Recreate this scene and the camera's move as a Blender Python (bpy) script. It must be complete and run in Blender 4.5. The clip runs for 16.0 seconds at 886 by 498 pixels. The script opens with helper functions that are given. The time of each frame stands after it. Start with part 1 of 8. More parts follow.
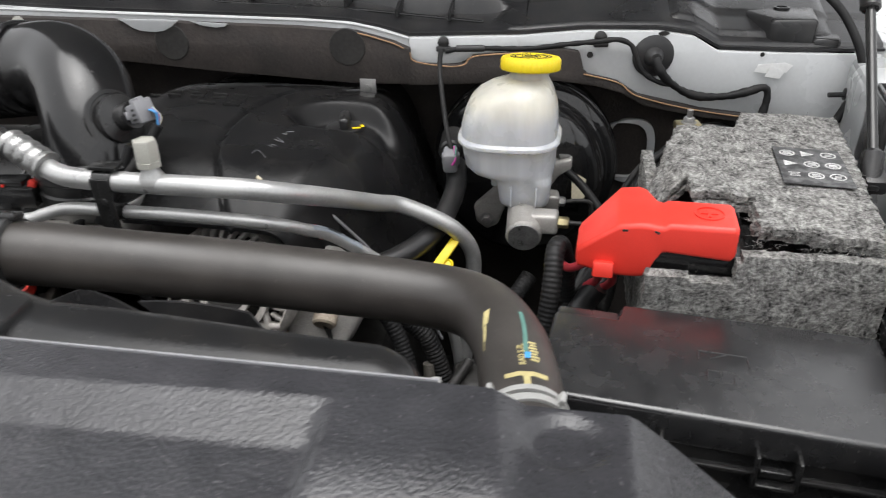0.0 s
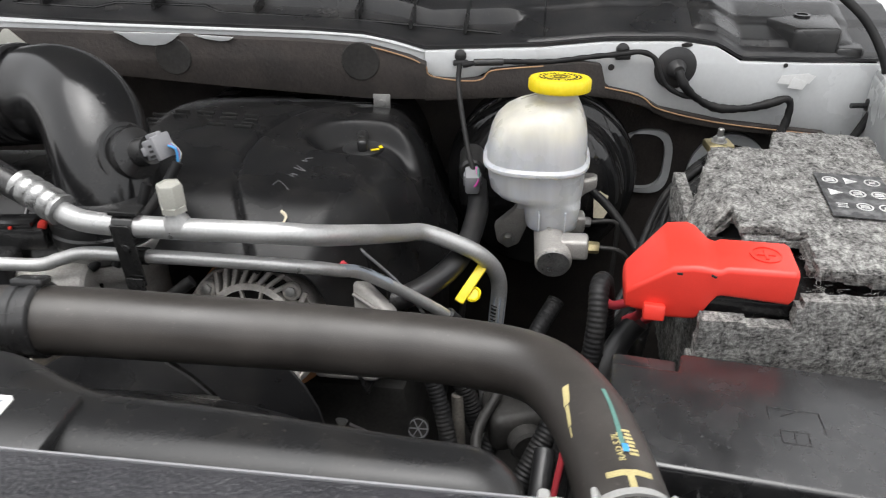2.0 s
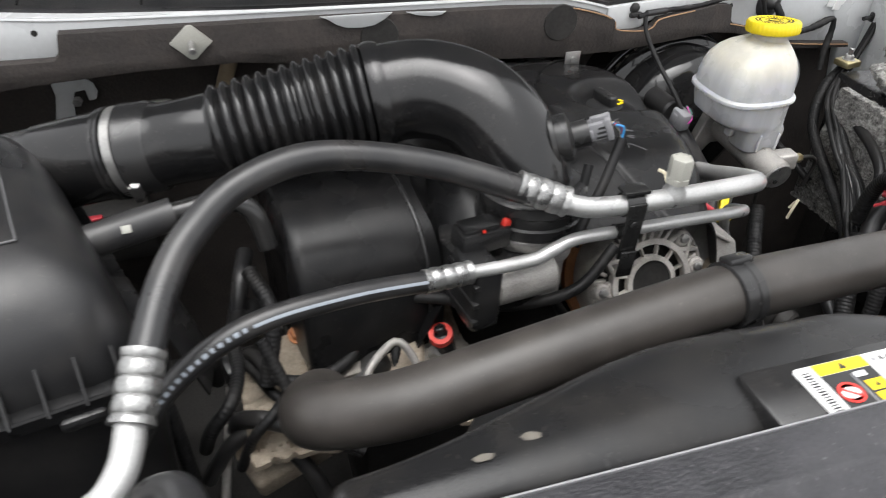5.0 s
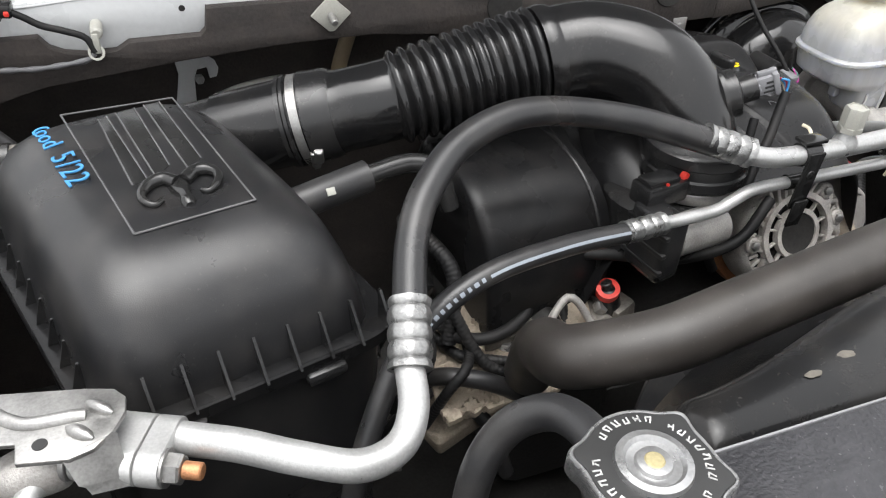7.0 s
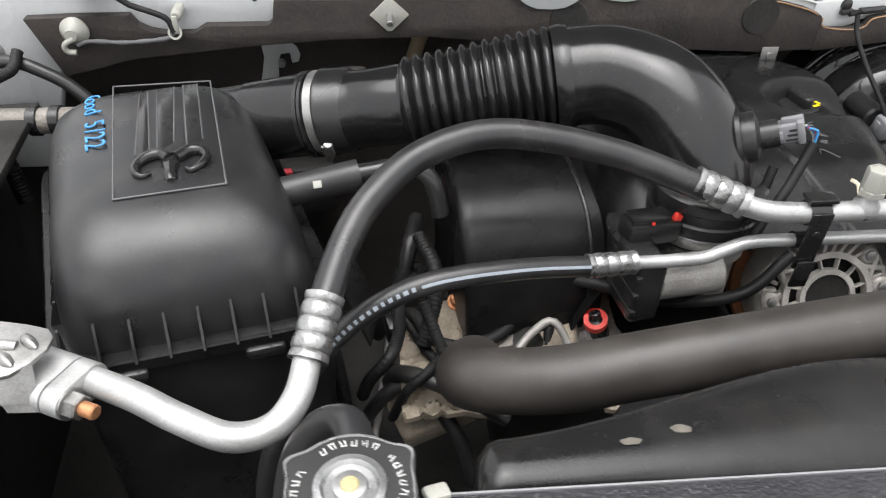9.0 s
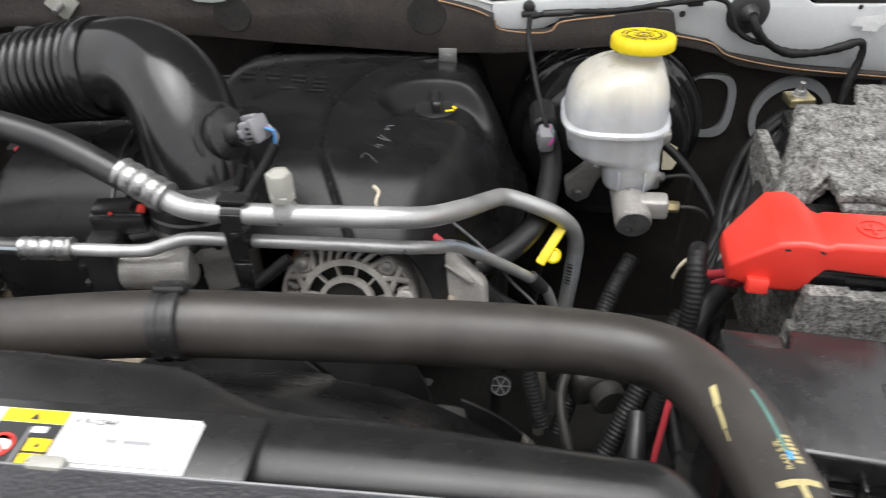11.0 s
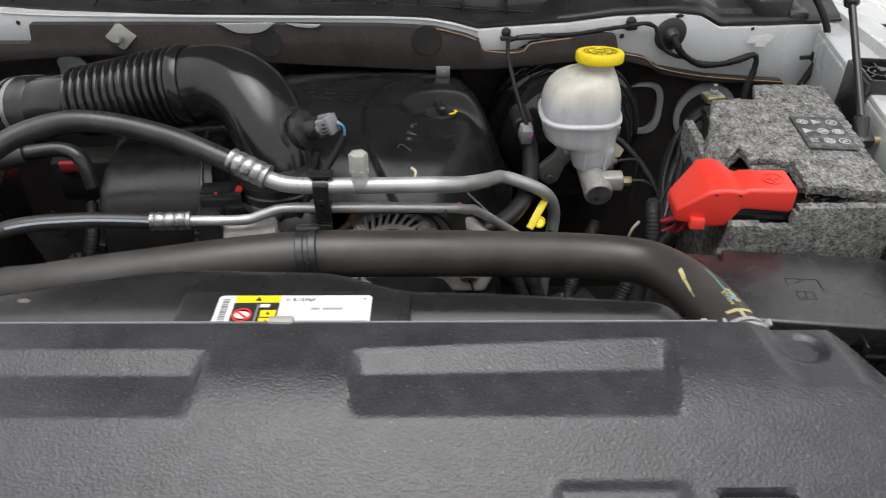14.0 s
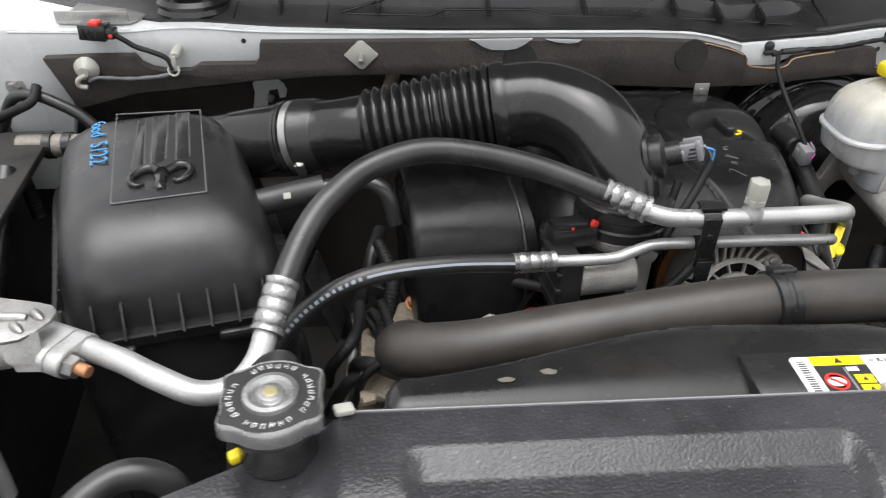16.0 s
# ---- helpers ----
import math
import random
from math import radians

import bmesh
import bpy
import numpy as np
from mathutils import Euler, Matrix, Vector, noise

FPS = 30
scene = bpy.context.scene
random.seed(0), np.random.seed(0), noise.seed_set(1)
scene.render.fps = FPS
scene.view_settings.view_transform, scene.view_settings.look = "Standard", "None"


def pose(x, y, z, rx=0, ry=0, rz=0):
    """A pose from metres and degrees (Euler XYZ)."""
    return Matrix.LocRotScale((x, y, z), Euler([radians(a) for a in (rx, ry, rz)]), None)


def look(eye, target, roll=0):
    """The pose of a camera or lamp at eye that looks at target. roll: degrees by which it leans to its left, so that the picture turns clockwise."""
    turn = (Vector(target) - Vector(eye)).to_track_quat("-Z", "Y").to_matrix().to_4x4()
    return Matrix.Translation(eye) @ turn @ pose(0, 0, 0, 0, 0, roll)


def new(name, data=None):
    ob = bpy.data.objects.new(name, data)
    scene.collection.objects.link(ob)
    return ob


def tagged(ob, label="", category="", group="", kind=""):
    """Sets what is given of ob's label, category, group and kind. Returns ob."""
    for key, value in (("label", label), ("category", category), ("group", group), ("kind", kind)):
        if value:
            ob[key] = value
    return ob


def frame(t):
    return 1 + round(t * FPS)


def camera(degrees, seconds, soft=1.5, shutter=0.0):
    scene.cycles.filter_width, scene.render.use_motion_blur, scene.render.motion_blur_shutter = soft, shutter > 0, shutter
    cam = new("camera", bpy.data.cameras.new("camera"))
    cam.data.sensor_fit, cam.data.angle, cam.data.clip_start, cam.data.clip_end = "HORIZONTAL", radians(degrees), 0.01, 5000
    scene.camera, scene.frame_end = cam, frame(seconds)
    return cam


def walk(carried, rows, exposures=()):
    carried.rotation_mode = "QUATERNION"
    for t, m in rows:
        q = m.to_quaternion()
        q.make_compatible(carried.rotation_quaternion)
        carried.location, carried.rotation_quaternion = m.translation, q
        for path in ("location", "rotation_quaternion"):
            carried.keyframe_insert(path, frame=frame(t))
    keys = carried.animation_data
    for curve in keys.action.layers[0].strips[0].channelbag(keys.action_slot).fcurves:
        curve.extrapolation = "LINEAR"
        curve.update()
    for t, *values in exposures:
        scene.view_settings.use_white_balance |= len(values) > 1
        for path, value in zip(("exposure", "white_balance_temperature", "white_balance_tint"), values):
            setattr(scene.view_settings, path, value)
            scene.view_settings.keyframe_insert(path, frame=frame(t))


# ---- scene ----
cam = camera(61.2, 16.0, soft=1.1, shutter=0.3)
PATH = [
    (0, (0.379, 0.018, 1.556), (0.083, 1.735, 0.574), -0.8),
    (0.5, (0.425, 0.081, 1.541), (0.14, 1.8, 0.559), -0.7),
    (1, (0.415, 0.096, 1.541), (0.146, 1.818, 0.561), -0.6),
    (1.5, (0.366, 0.085, 1.564), (0.115, 1.8, 0.568), -0.6),
    (2, (0.312, 0.064, 1.59), (0.09, 1.761, 0.556), -0.5),
    (2.5, (0.239, 0.027, 1.604), (0.063, 1.719, 0.553), -0.3),
    (3, (0.158, 0.025, 1.607), (0.056, 1.709, 0.534), -0.1),
    (3.5, (0.068, 0.072, 1.593), (0.073, 1.742, 0.493), 0.2),
    (4, (-0.03, 0.096, 1.591), (0.171, 1.731, 0.456), 1.5),
    (4.5, (-0.197, 0.103, 1.6), (0.214, 1.684, 0.446), 2.7),
    (5, (-0.375, 0.088, 1.64), (0.167, 1.615, 0.467), 2.9),
    (5.2, (-0.4335, 0.0952, 1.6448), (0.1412, 1.6052, 0.4660), 3.09),
    (7.3, (-0.5660, 0.1187, 1.6178), (0.0157, 1.6110, 0.4201), 2.00),
    (7.5, (-0.5581, 0.1140, 1.6192), (0.0029, 1.6085, 0.4143), 1.90),
    (8, (-0.5019, 0.1107, 1.6259), (-0.0935, 1.6418, 0.4056), 0.96),
    (8.2, (-0.4838, 0.1087, 1.6286), (-0.1391, 1.6552, 0.4081), 1.12),
    (10.3, (-0.044, 0.014, 1.680), (-0.185, 1.586, 0.453), -1.5),
    (10.5, (0.038, 0.031, 1.674), (-0.144, 1.6, 0.447), -1.8),
    (11, (0.22, 0.082, 1.643), (0.01, 1.646, 0.414), -2.0),
    (11.5, (0.323, 0.098, 1.635), (0.135, 1.666, 0.406), -1.7),
    (12, (0.375, 0.09, 1.641), (0.221, 1.661, 0.413), -1.3),
    (12.5, (0.367, 0.057, 1.658), (0.261, 1.632, 0.431), -0.9),
    (13, (0.304, -0.031, 1.69), (0.241, 1.551, 0.468), -0.6),
    (13.5, (0.209, -0.119, 1.716), (0.182, 1.47, 0.502), -0.4),
    (14, (0.117, -0.157, 1.723), (0.112, 1.464, 0.552), -0.3),
    (14.5, (0.03, -0.127, 1.714), (0.059, 1.522, 0.582), 0.0),
    (15, (-0.109, -0.06, 1.676), (-0.053, 1.589, 0.545), 0.1),
    (15.5, (-0.24, -0.015, 1.655), (-0.156, 1.629, 0.52), 0.4),
    (16, (-0.333, -0.046, 1.683), (-0.224, 1.598, 0.551), 0.5),
]
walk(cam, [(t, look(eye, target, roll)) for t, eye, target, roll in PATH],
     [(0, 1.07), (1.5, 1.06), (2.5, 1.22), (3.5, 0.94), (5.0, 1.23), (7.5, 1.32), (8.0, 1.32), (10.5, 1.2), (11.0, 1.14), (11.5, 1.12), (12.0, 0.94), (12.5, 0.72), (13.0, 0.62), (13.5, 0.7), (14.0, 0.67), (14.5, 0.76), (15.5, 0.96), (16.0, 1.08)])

# ---- light ----
world = bpy.data.worlds.new("world")
scene.world = world
world.use_nodes = True
wn = world.node_tree.nodes
sky = wn.new("ShaderNodeTexSky")
sky.sky_type, sky.sun_disc = "NISHITA", False
sky.sun_elevation, sky.sun_rotation = radians(83), radians(215)
sky.air_density, sky.dust_density, sky.ozone_density = 1.0, 6.0, 1.0
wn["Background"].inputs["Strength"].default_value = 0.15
pale = wn.new("ShaderNodeHueSaturation")
pale.inputs["Saturation"].default_value = 0.12
world.node_tree.links.new(sky.outputs["Color"], pale.inputs["Color"])
overcast = wn.new("ShaderNodeMix")   # an even cloud cover dims the glow round the sun and lifts the low sky
overcast.data_type = "RGBA"
overcast.inputs["Factor"].default_value = 0.50
overcast.inputs[7].default_value = (5.0, 5.02, 5.1, 1)
world.node_tree.links.new(pale.outputs["Color"], overcast.inputs[6])
world.node_tree.links.new(overcast.outputs[2], wn["Background"].inputs["Color"])
sun_data = bpy.data.lights.new("sun", "SUN")
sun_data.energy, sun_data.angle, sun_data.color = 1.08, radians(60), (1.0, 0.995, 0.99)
sun = new("sun", sun_data)
sun.matrix_world = look((-0.15, 0.33, 3.2), (0, 0.5, 1.2))


# ---- materials ----
def surface(name, base, rough=0.5, metal=0.0, grain=300.0, bump=0.15, stain=12.0, vary=0.25, rough_vary=0.12,
            dust=0.0, overlay_colour=(0.32, 0.29, 0.26), coat=0.0, specular=0.5, specks=0.0):
    m = bpy.data.materials.new(name)
    m.use_nodes = True
    nt = m.node_tree
    n, link = nt.nodes, nt.links.new
    p = n["Principled BSDF"]
    co = n.new("ShaderNodeTexCoord")
    big = n.new("ShaderNodeTexNoise")
    big.inputs["Scale"].default_value, big.inputs["Detail"].default_value = stain, 6
    small = n.new("ShaderNodeTexNoise")
    small.inputs["Scale"].default_value, small.inputs["Detail"].default_value = grain, 3
    link(co.outputs["Object"], big.inputs["Vector"])
    link(co.outputs["Object"], small.inputs["Vector"])
    both = n.new("ShaderNodeMath")
    both.operation = "MULTIPLY_ADD"
    both.inputs[1].default_value = 0.6
    link(big.outputs["Fac"], both.inputs[0])
    half = n.new("ShaderNodeMath")
    half.operation = "MULTIPLY"
    half.inputs[1].default_value = 0.4
    link(small.outputs["Fac"], half.inputs[0])
    link(half.outputs[0], both.inputs[2])
    ramp = n.new("ShaderNodeMapRange")
    ramp.inputs["From Min"].default_value, ramp.inputs["From Max"].default_value = 0.32, 0.68
    ramp.inputs["To Min"].default_value, ramp.inputs["To Max"].default_value = 1 - vary, 1 + vary
    link(both.outputs[0], ramp.inputs["Value"])
    mul = n.new("ShaderNodeMix")
    mul.data_type, mul.blend_type = "RGBA", "MULTIPLY"
    mul.inputs["Factor"].default_value = 1
    mul.inputs[6].default_value = (*base, 1)
    link(ramp.outputs["Result"], mul.inputs[7])
    colour = mul.outputs[2]
    if dust:
        patch = n.new("ShaderNodeTexNoise")
        patch.inputs["Scale"].default_value, patch.inputs["Detail"].default_value = stain * 2.3, 8
        link(co.outputs["Object"], patch.inputs["Vector"])
        pr = n.new("ShaderNodeMapRange")
        pr.inputs["From Min"].default_value, pr.inputs["From Max"].default_value = 0.45, 0.8
        pr.inputs["To Max"].default_value = dust
        link(patch.outputs["Fac"], pr.inputs["Value"])
        mix = n.new("ShaderNodeMix")
        mix.data_type = "RGBA"
        mix.inputs[7].default_value = (*overlay_colour, 1)
        link(pr.outputs["Result"], mix.inputs["Factor"])
        link(colour, mix.inputs[6])
        colour = mix.outputs[2]
    # thresholded pale flecks: fine dust, and painted glints on the radiator cover
    if specks:
        fine = n.new("ShaderNodeTexNoise")
        fine.inputs["Scale"].default_value, fine.inputs["Detail"].default_value = 330, 2
        link(co.outputs["Object"], fine.inputs["Vector"])
        fr = n.new("ShaderNodeMapRange")
        fr.inputs["From Min"].default_value, fr.inputs["From Max"].default_value = 0.66, 0.74
        fr.inputs["To Max"].default_value = specks
        link(fine.outputs["Fac"], fr.inputs["Value"])
        speckle = n.new("ShaderNodeMix")
        speckle.data_type = "RGBA"
        speckle.inputs[7].default_value = (*overlay_colour, 1)
        link(fr.outputs["Result"], speckle.inputs["Factor"])
        link(colour, speckle.inputs[6])
        colour = speckle.outputs[2]
    link(colour, p.inputs["Base Color"])
    rr = n.new("ShaderNodeMapRange")
    rr.inputs["From Min"].default_value, rr.inputs["From Max"].default_value = 0.3, 0.7
    rr.inputs["To Min"].default_value = max(0.02, rough - rough_vary)
    rr.inputs["To Max"].default_value = min(1, rough + rough_vary)
    link(big.outputs["Fac"], rr.inputs["Value"])
    link(rr.outputs["Result"], p.inputs["Roughness"])
    p.inputs["Metallic"].default_value = metal
    p.inputs["Coat Weight"].default_value = coat
    p.inputs["Specular IOR Level"].default_value = specular
    if bump:
        b = n.new("ShaderNodeBump")
        b.inputs["Strength"].default_value, b.inputs["Distance"].default_value = min(1, bump), 0.0012 * max(1, bump * 2.2)
        link(small.outputs["Fac"], b.inputs["Height"])
        link(b.outputs["Normal"], p.inputs["Normal"])
    return m


BLACK = surface("black_plastic", (0.016, 0.016, 0.0165), 0.25, grain=1100, bump=0.10, dust=0.05, rough_vary=0.09, specks=0.07)
BLACK_MATTE = surface("grained_black_plastic", (0.015, 0.015, 0.016), 0.33, grain=1300, bump=0.12, dust=0.06, rough_vary=0.09, specks=0.06)
DUSTY = surface("dusty_black_plastic", (0.012, 0.012, 0.0125), 0.25, grain=900, bump=0.04, stain=11, dust=0.16, overlay_colour=(0.085, 0.076, 0.065), rough_vary=0.10, specks=0.18, specular=0.36)
BLACK_SATIN = surface("satin_black_plastic", (0.010, 0.010, 0.0105), 0.15, grain=1100, bump=0.05, dust=0.03, rough_vary=0.05, specks=0.05, specular=0.5)
# its pale specks stand in for glints on the coarse grain
BLACK_ROUGH = surface("coarse_black_plastic", (0.030, 0.030, 0.033), 0.17, grain=430, bump=0.46, dust=0.06, stain=20, rough_vary=0.05, overlay_colour=(0.25, 0.25, 0.26), specks=0.18, specular=0.42)
HOOD_LINER = surface("hood_liner", (0.05, 0.05, 0.05), 0.8, grain=200, bump=0.3, stain=6, vary=0.2)
TAPE = surface("pale_blue_tape", (0.27, 0.30, 0.34), 0.5, grain=500, bump=0.05, vary=0.15)
BLACK_DULL = surface("dull_black_plastic", (0.009, 0.009, 0.0095), 0.27, grain=1200, bump=0.10, stain=12, dust=0.03, rough_vary=0.10, specks=0.05, specular=0.20)
# pale overlay is lid dust, with part of it put in for sky glare
LID_BLACK = surface("dusty_glare_black_lid", (0.018, 0.018, 0.019), 0.25, grain=1300, bump=0.10, stain=40, dust=0.12, overlay_colour=(0.13, 0.125, 0.12), rough_vary=0.08, specks=0.18, specular=0.85)
BLACK_GLOSS = surface("glossy_black_paint", (0.018, 0.018, 0.018), 0.2, grain=400, bump=0.03, dust=0.03)
ENAMEL = surface("black_enamel", (0.010, 0.010, 0.0105), 0.09, grain=300, bump=0.015, stain=14, dust=0.04, rough_vary=0.05, specks=0.05)
RUBBER = surface("black_rubber", (0.020, 0.020, 0.021), 0.34, grain=700, bump=0.12, dust=0.08)
HOSE = surface("radiator_hose_rubber", (0.031, 0.0275, 0.025), 0.40, grain=1400, bump=0.10, stain=9, vary=0.22, dust=0.10, specks=0.08)
LOOM = surface("corrugated_loom", (0.012, 0.012, 0.0125), 0.5, grain=700, bump=0.1, dust=0.05, specular=0.22)
ALU = surface("drawn_aluminium", (0.46, 0.46, 0.455), 0.38, metal=0.55, grain=500, bump=0.12, stain=25, vary=0.20)
ALU_CRIMP = surface("crimped_aluminium", (0.33, 0.33, 0.325), 0.34, metal=0.8, grain=420, bump=0.32, stain=60, vary=0.40)
CAP_METAL = surface("pressed_cap_metal", (0.40, 0.40, 0.40), 0.30, metal=0.85, grain=500, bump=0.08, stain=40, vary=0.25)
CAST = surface("cast_aluminium", (0.39, 0.375, 0.355), 0.50, metal=0.45, grain=600, bump=0.4, stain=30, vary=0.3, dust=0.3, overlay_colour=(0.20, 0.17, 0.145))
ENGINE_METAL = surface("dirty_engine_casting", (0.20, 0.185, 0.165), 0.6, metal=0.5, grain=350, bump=0.5, stain=25, vary=0.45, dust=0.4, overlay_colour=(0.10, 0.085, 0.07))
STEEL = surface("zinc_steel", (0.35, 0.345, 0.335), 0.40, metal=0.8, grain=500, bump=0.14, stain=40, vary=0.28)
BRASS = surface("tarnished_brass_zinc", (0.55, 0.48, 0.28), 0.4, metal=1.0, grain=500, bump=0.1, stain=50, vary=0.25)
RUST = surface("copper_bolt", (0.5, 0.24, 0.12), 0.5, metal=0.7, grain=600, bump=0.3, stain=60, vary=0.3)
WHITE = surface("white_body_paint", (0.52, 0.53, 0.535), 0.28, grain=200, bump=0.01, stain=8, vary=0.06, dust=0.14, overlay_colour=(0.42, 0.40, 0.37), coat=0.3)
MAT = surface("firewall_mat", (0.026, 0.0215, 0.0195), 0.8, grain=260, bump=0.6, stain=14, vary=0.45, dust=0.28, overlay_colour=(0.085, 0.068, 0.058), specks=0.12)
DARK = surface("grimy_black_metal", (0.027, 0.026, 0.025), 0.5, grain=200, bump=0.4, stain=14, vary=0.5, dust=0.16, overlay_colour=(0.06, 0.054, 0.048), specks=0.14, specular=0.25)
RED = surface("red_plastic", (0.70, 0.042, 0.028), 0.40, grain=900, bump=0.06, stain=20, vary=0.07)
RED_WIRE = surface("red_cable_jacket", (0.48, 0.045, 0.06), 0.45, grain=700, bump=0.05, vary=0.1)
MAGENTA = surface("magenta_wire", (0.55, 0.06, 0.32), 0.45, grain=700, bump=0.05, vary=0.1)
CLAMP_GREY = surface("pale_grey_clamp", (0.30, 0.30, 0.29), 0.45, grain=700, bump=0.08, vary=0.18)
YELLOW = surface("yellow_plastic", (0.80, 0.62, 0.015), 0.38, grain=900, bump=0.05, vary=0.06)
INK = surface("black_ink", (0.02, 0.02, 0.02), 0.5, bump=0, vary=0.1)
FADED_INK = surface("faded_white_print", (0.48, 0.48, 0.47), 0.6, bump=0.1, grain=500, stain=120, vary=0.5)
FADED_FILM = surface("worn_black_film", (0.035, 0.035, 0.036), 0.5, bump=0.3, grain=400, stain=45, vary=0.5, dust=0.85, overlay_colour=(0.20, 0.20, 0.20))
WHITE_INK = surface("white_ink", (0.75, 0.75, 0.74), 0.5, bump=0, vary=0.1)
PAPER = surface("label_paper", (0.62, 0.62, 0.61), 0.38, grain=300, bump=0.02, vary=0.04)
YELLOW_INK = surface("yellow_print", (0.85, 0.62, 0.01), 0.4, bump=0, vary=0.05)
RED_INK = surface("red_print", (0.72, 0.04, 0.03), 0.4, bump=0, vary=0.05)
GOLD_INK = surface("yellow_hose_paint", (0.42, 0.36, 0.17), 0.6, bump=0, grain=1500, vary=0.5)
GREEN_INK = surface("green_hose_paint", (0.075, 0.17, 0.145), 0.6, bump=0, grain=900, vary=0.4)
BLUE_INK = surface("blue_marker", (0.05, 0.26, 0.55), 0.5, bump=0, grain=900, vary=0.25)
PALE_INK = surface("pale_marking", (0.62, 0.56, 0.42), 0.6, bump=0.1, vary=0.2)
GREY_PLASTIC = surface("grey_connector_plastic", (0.21, 0.21, 0.22), 0.45, grain=900, bump=0.06, vary=0.15)
LABEL_GREY = surface("grey_print", (0.27, 0.27, 0.28), 0.5, bump=0, vary=0.1)
PALE_PLASTIC = surface("aged_grey_white_plastic", (0.35, 0.345, 0.31), 0.45, grain=700, bump=0.08, vary=0.14)
CONCRETE = surface("concrete_ground", (0.42, 0.42, 0.41), 0.85, grain=40, bump=0.3, stain=1.5, vary=0.15)
WIRE_GREY = surface("taped_grey_wire", (0.11, 0.11, 0.115), 0.55, grain=700, bump=0.2, vary=0.3)
# grey mixes wear with a painted highlight along raised edges of the lid
WORN_HIGHLIGHT = surface("worn_edge_highlight", (0.10, 0.10, 0.102), 0.4, grain=700, bump=0.05, vary=0.4)
TAN_HOSE = surface("tan_heater_hose", (0.22, 0.17, 0.11), 0.5, grain=700, bump=0.1, vary=0.25)
GLASS_DARK = surface("windscreen_glass", (0.02, 0.022, 0.025), 0.06, grain=50, bump=0, vary=0.05)
CARD = surface("mat_cut_edge", (0.34, 0.20, 0.11), 0.8, grain=500, bump=0.2, vary=0.3)
FAINT = surface("faint_grey_marker", (0.085, 0.085, 0.09), 0.5, bump=0, grain=700, vary=0.4)
SPLASH = surface("dried_splash", (0.10, 0.09, 0.075), 0.6, bump=0.1, vary=0.5)
TAN_METAL = surface("tan_dusty_casting", (0.33, 0.28, 0.22), 0.7, metal=0.15, grain=350, bump=0.6, stain=40, vary=0.35, dust=0.35, overlay_colour=(0.16, 0.12, 0.09))
ALT_CAST = surface("dusty_pale_casting", (0.50, 0.475, 0.445), 0.5, metal=0.25, grain=600, bump=0.35, stain=45, vary=0.35, dust=0.3, overlay_colour=(0.22, 0.18, 0.15))
COPPER = surface("copper_winding", (0.13, 0.028, 0.016), 0.5, metal=0.3, grain=600, bump=0.3, vary=0.35)


def felt_material():
    """Matted recycled fibre: pale and dark flocks of several sizes, with drawn-out threads."""
    m = surface("grey_felt", (0.26, 0.26, 0.255), 0.95, grain=900, bump=1.4, stain=70, vary=0.5, rough_vary=0.03, specular=0.1)
    n, link = m.node_tree.nodes, m.node_tree.links.new
    p = n["Principled BSDF"]
    co = n.new("ShaderNodeTexCoord")
    bend = n.new("ShaderNodeTexNoise")
    bend.inputs["Scale"].default_value, bend.inputs["Detail"].default_value = 30, 3
    link(co.outputs["Object"], bend.inputs["Vector"])
    away = n.new("ShaderNodeVectorMath")
    away.operation = "MULTIPLY_ADD"
    away.inputs[1].default_value = (0.02, 0.02, 0.02)
    link(bend.outputs["Color"], away.inputs[0])
    link(co.outputs["Object"], away.inputs[2])
    total = None
    for scale, detail, stretch, weight in ((75, 5, (1, 1, 1), 0.30), (260, 4, (1, 0.5, 1), 0.38), (700, 3, (0.4, 1, 0.6), 0.32)):
        mp = n.new("ShaderNodeMapping")
        mp.inputs["Scale"].default_value = stretch
        link(away.outputs[0], mp.inputs["Vector"])
        t = n.new("ShaderNodeTexNoise")
        t.inputs["Scale"].default_value, t.inputs["Detail"].default_value, t.inputs["Roughness"].default_value = scale, detail, 0.65
        link(mp.outputs[0], t.inputs["Vector"])
        w = n.new("ShaderNodeMath")
        w.operation = "MULTIPLY_ADD" if total else "MULTIPLY"
        w.inputs[1].default_value = weight
        link(t.outputs["Fac"], w.inputs[0])
        if total:
            link(total, w.inputs[2])
        total = w.outputs[0]
    cr = n.new("ShaderNodeValToRGB")
    e = cr.color_ramp.elements
    e[0].position, e[0].color = 0.39, (0.032, 0.031, 0.031, 1)
    e[1].position, e[1].color = 0.64, (0.66, 0.65, 0.62, 1)
    mid = e.new(0.50)
    mid.color = (0.25, 0.245, 0.235, 1)
    link(total, cr.inputs["Fac"])
    link(cr.outputs["Color"], p.inputs["Base Color"])
    return m


FELT = felt_material()


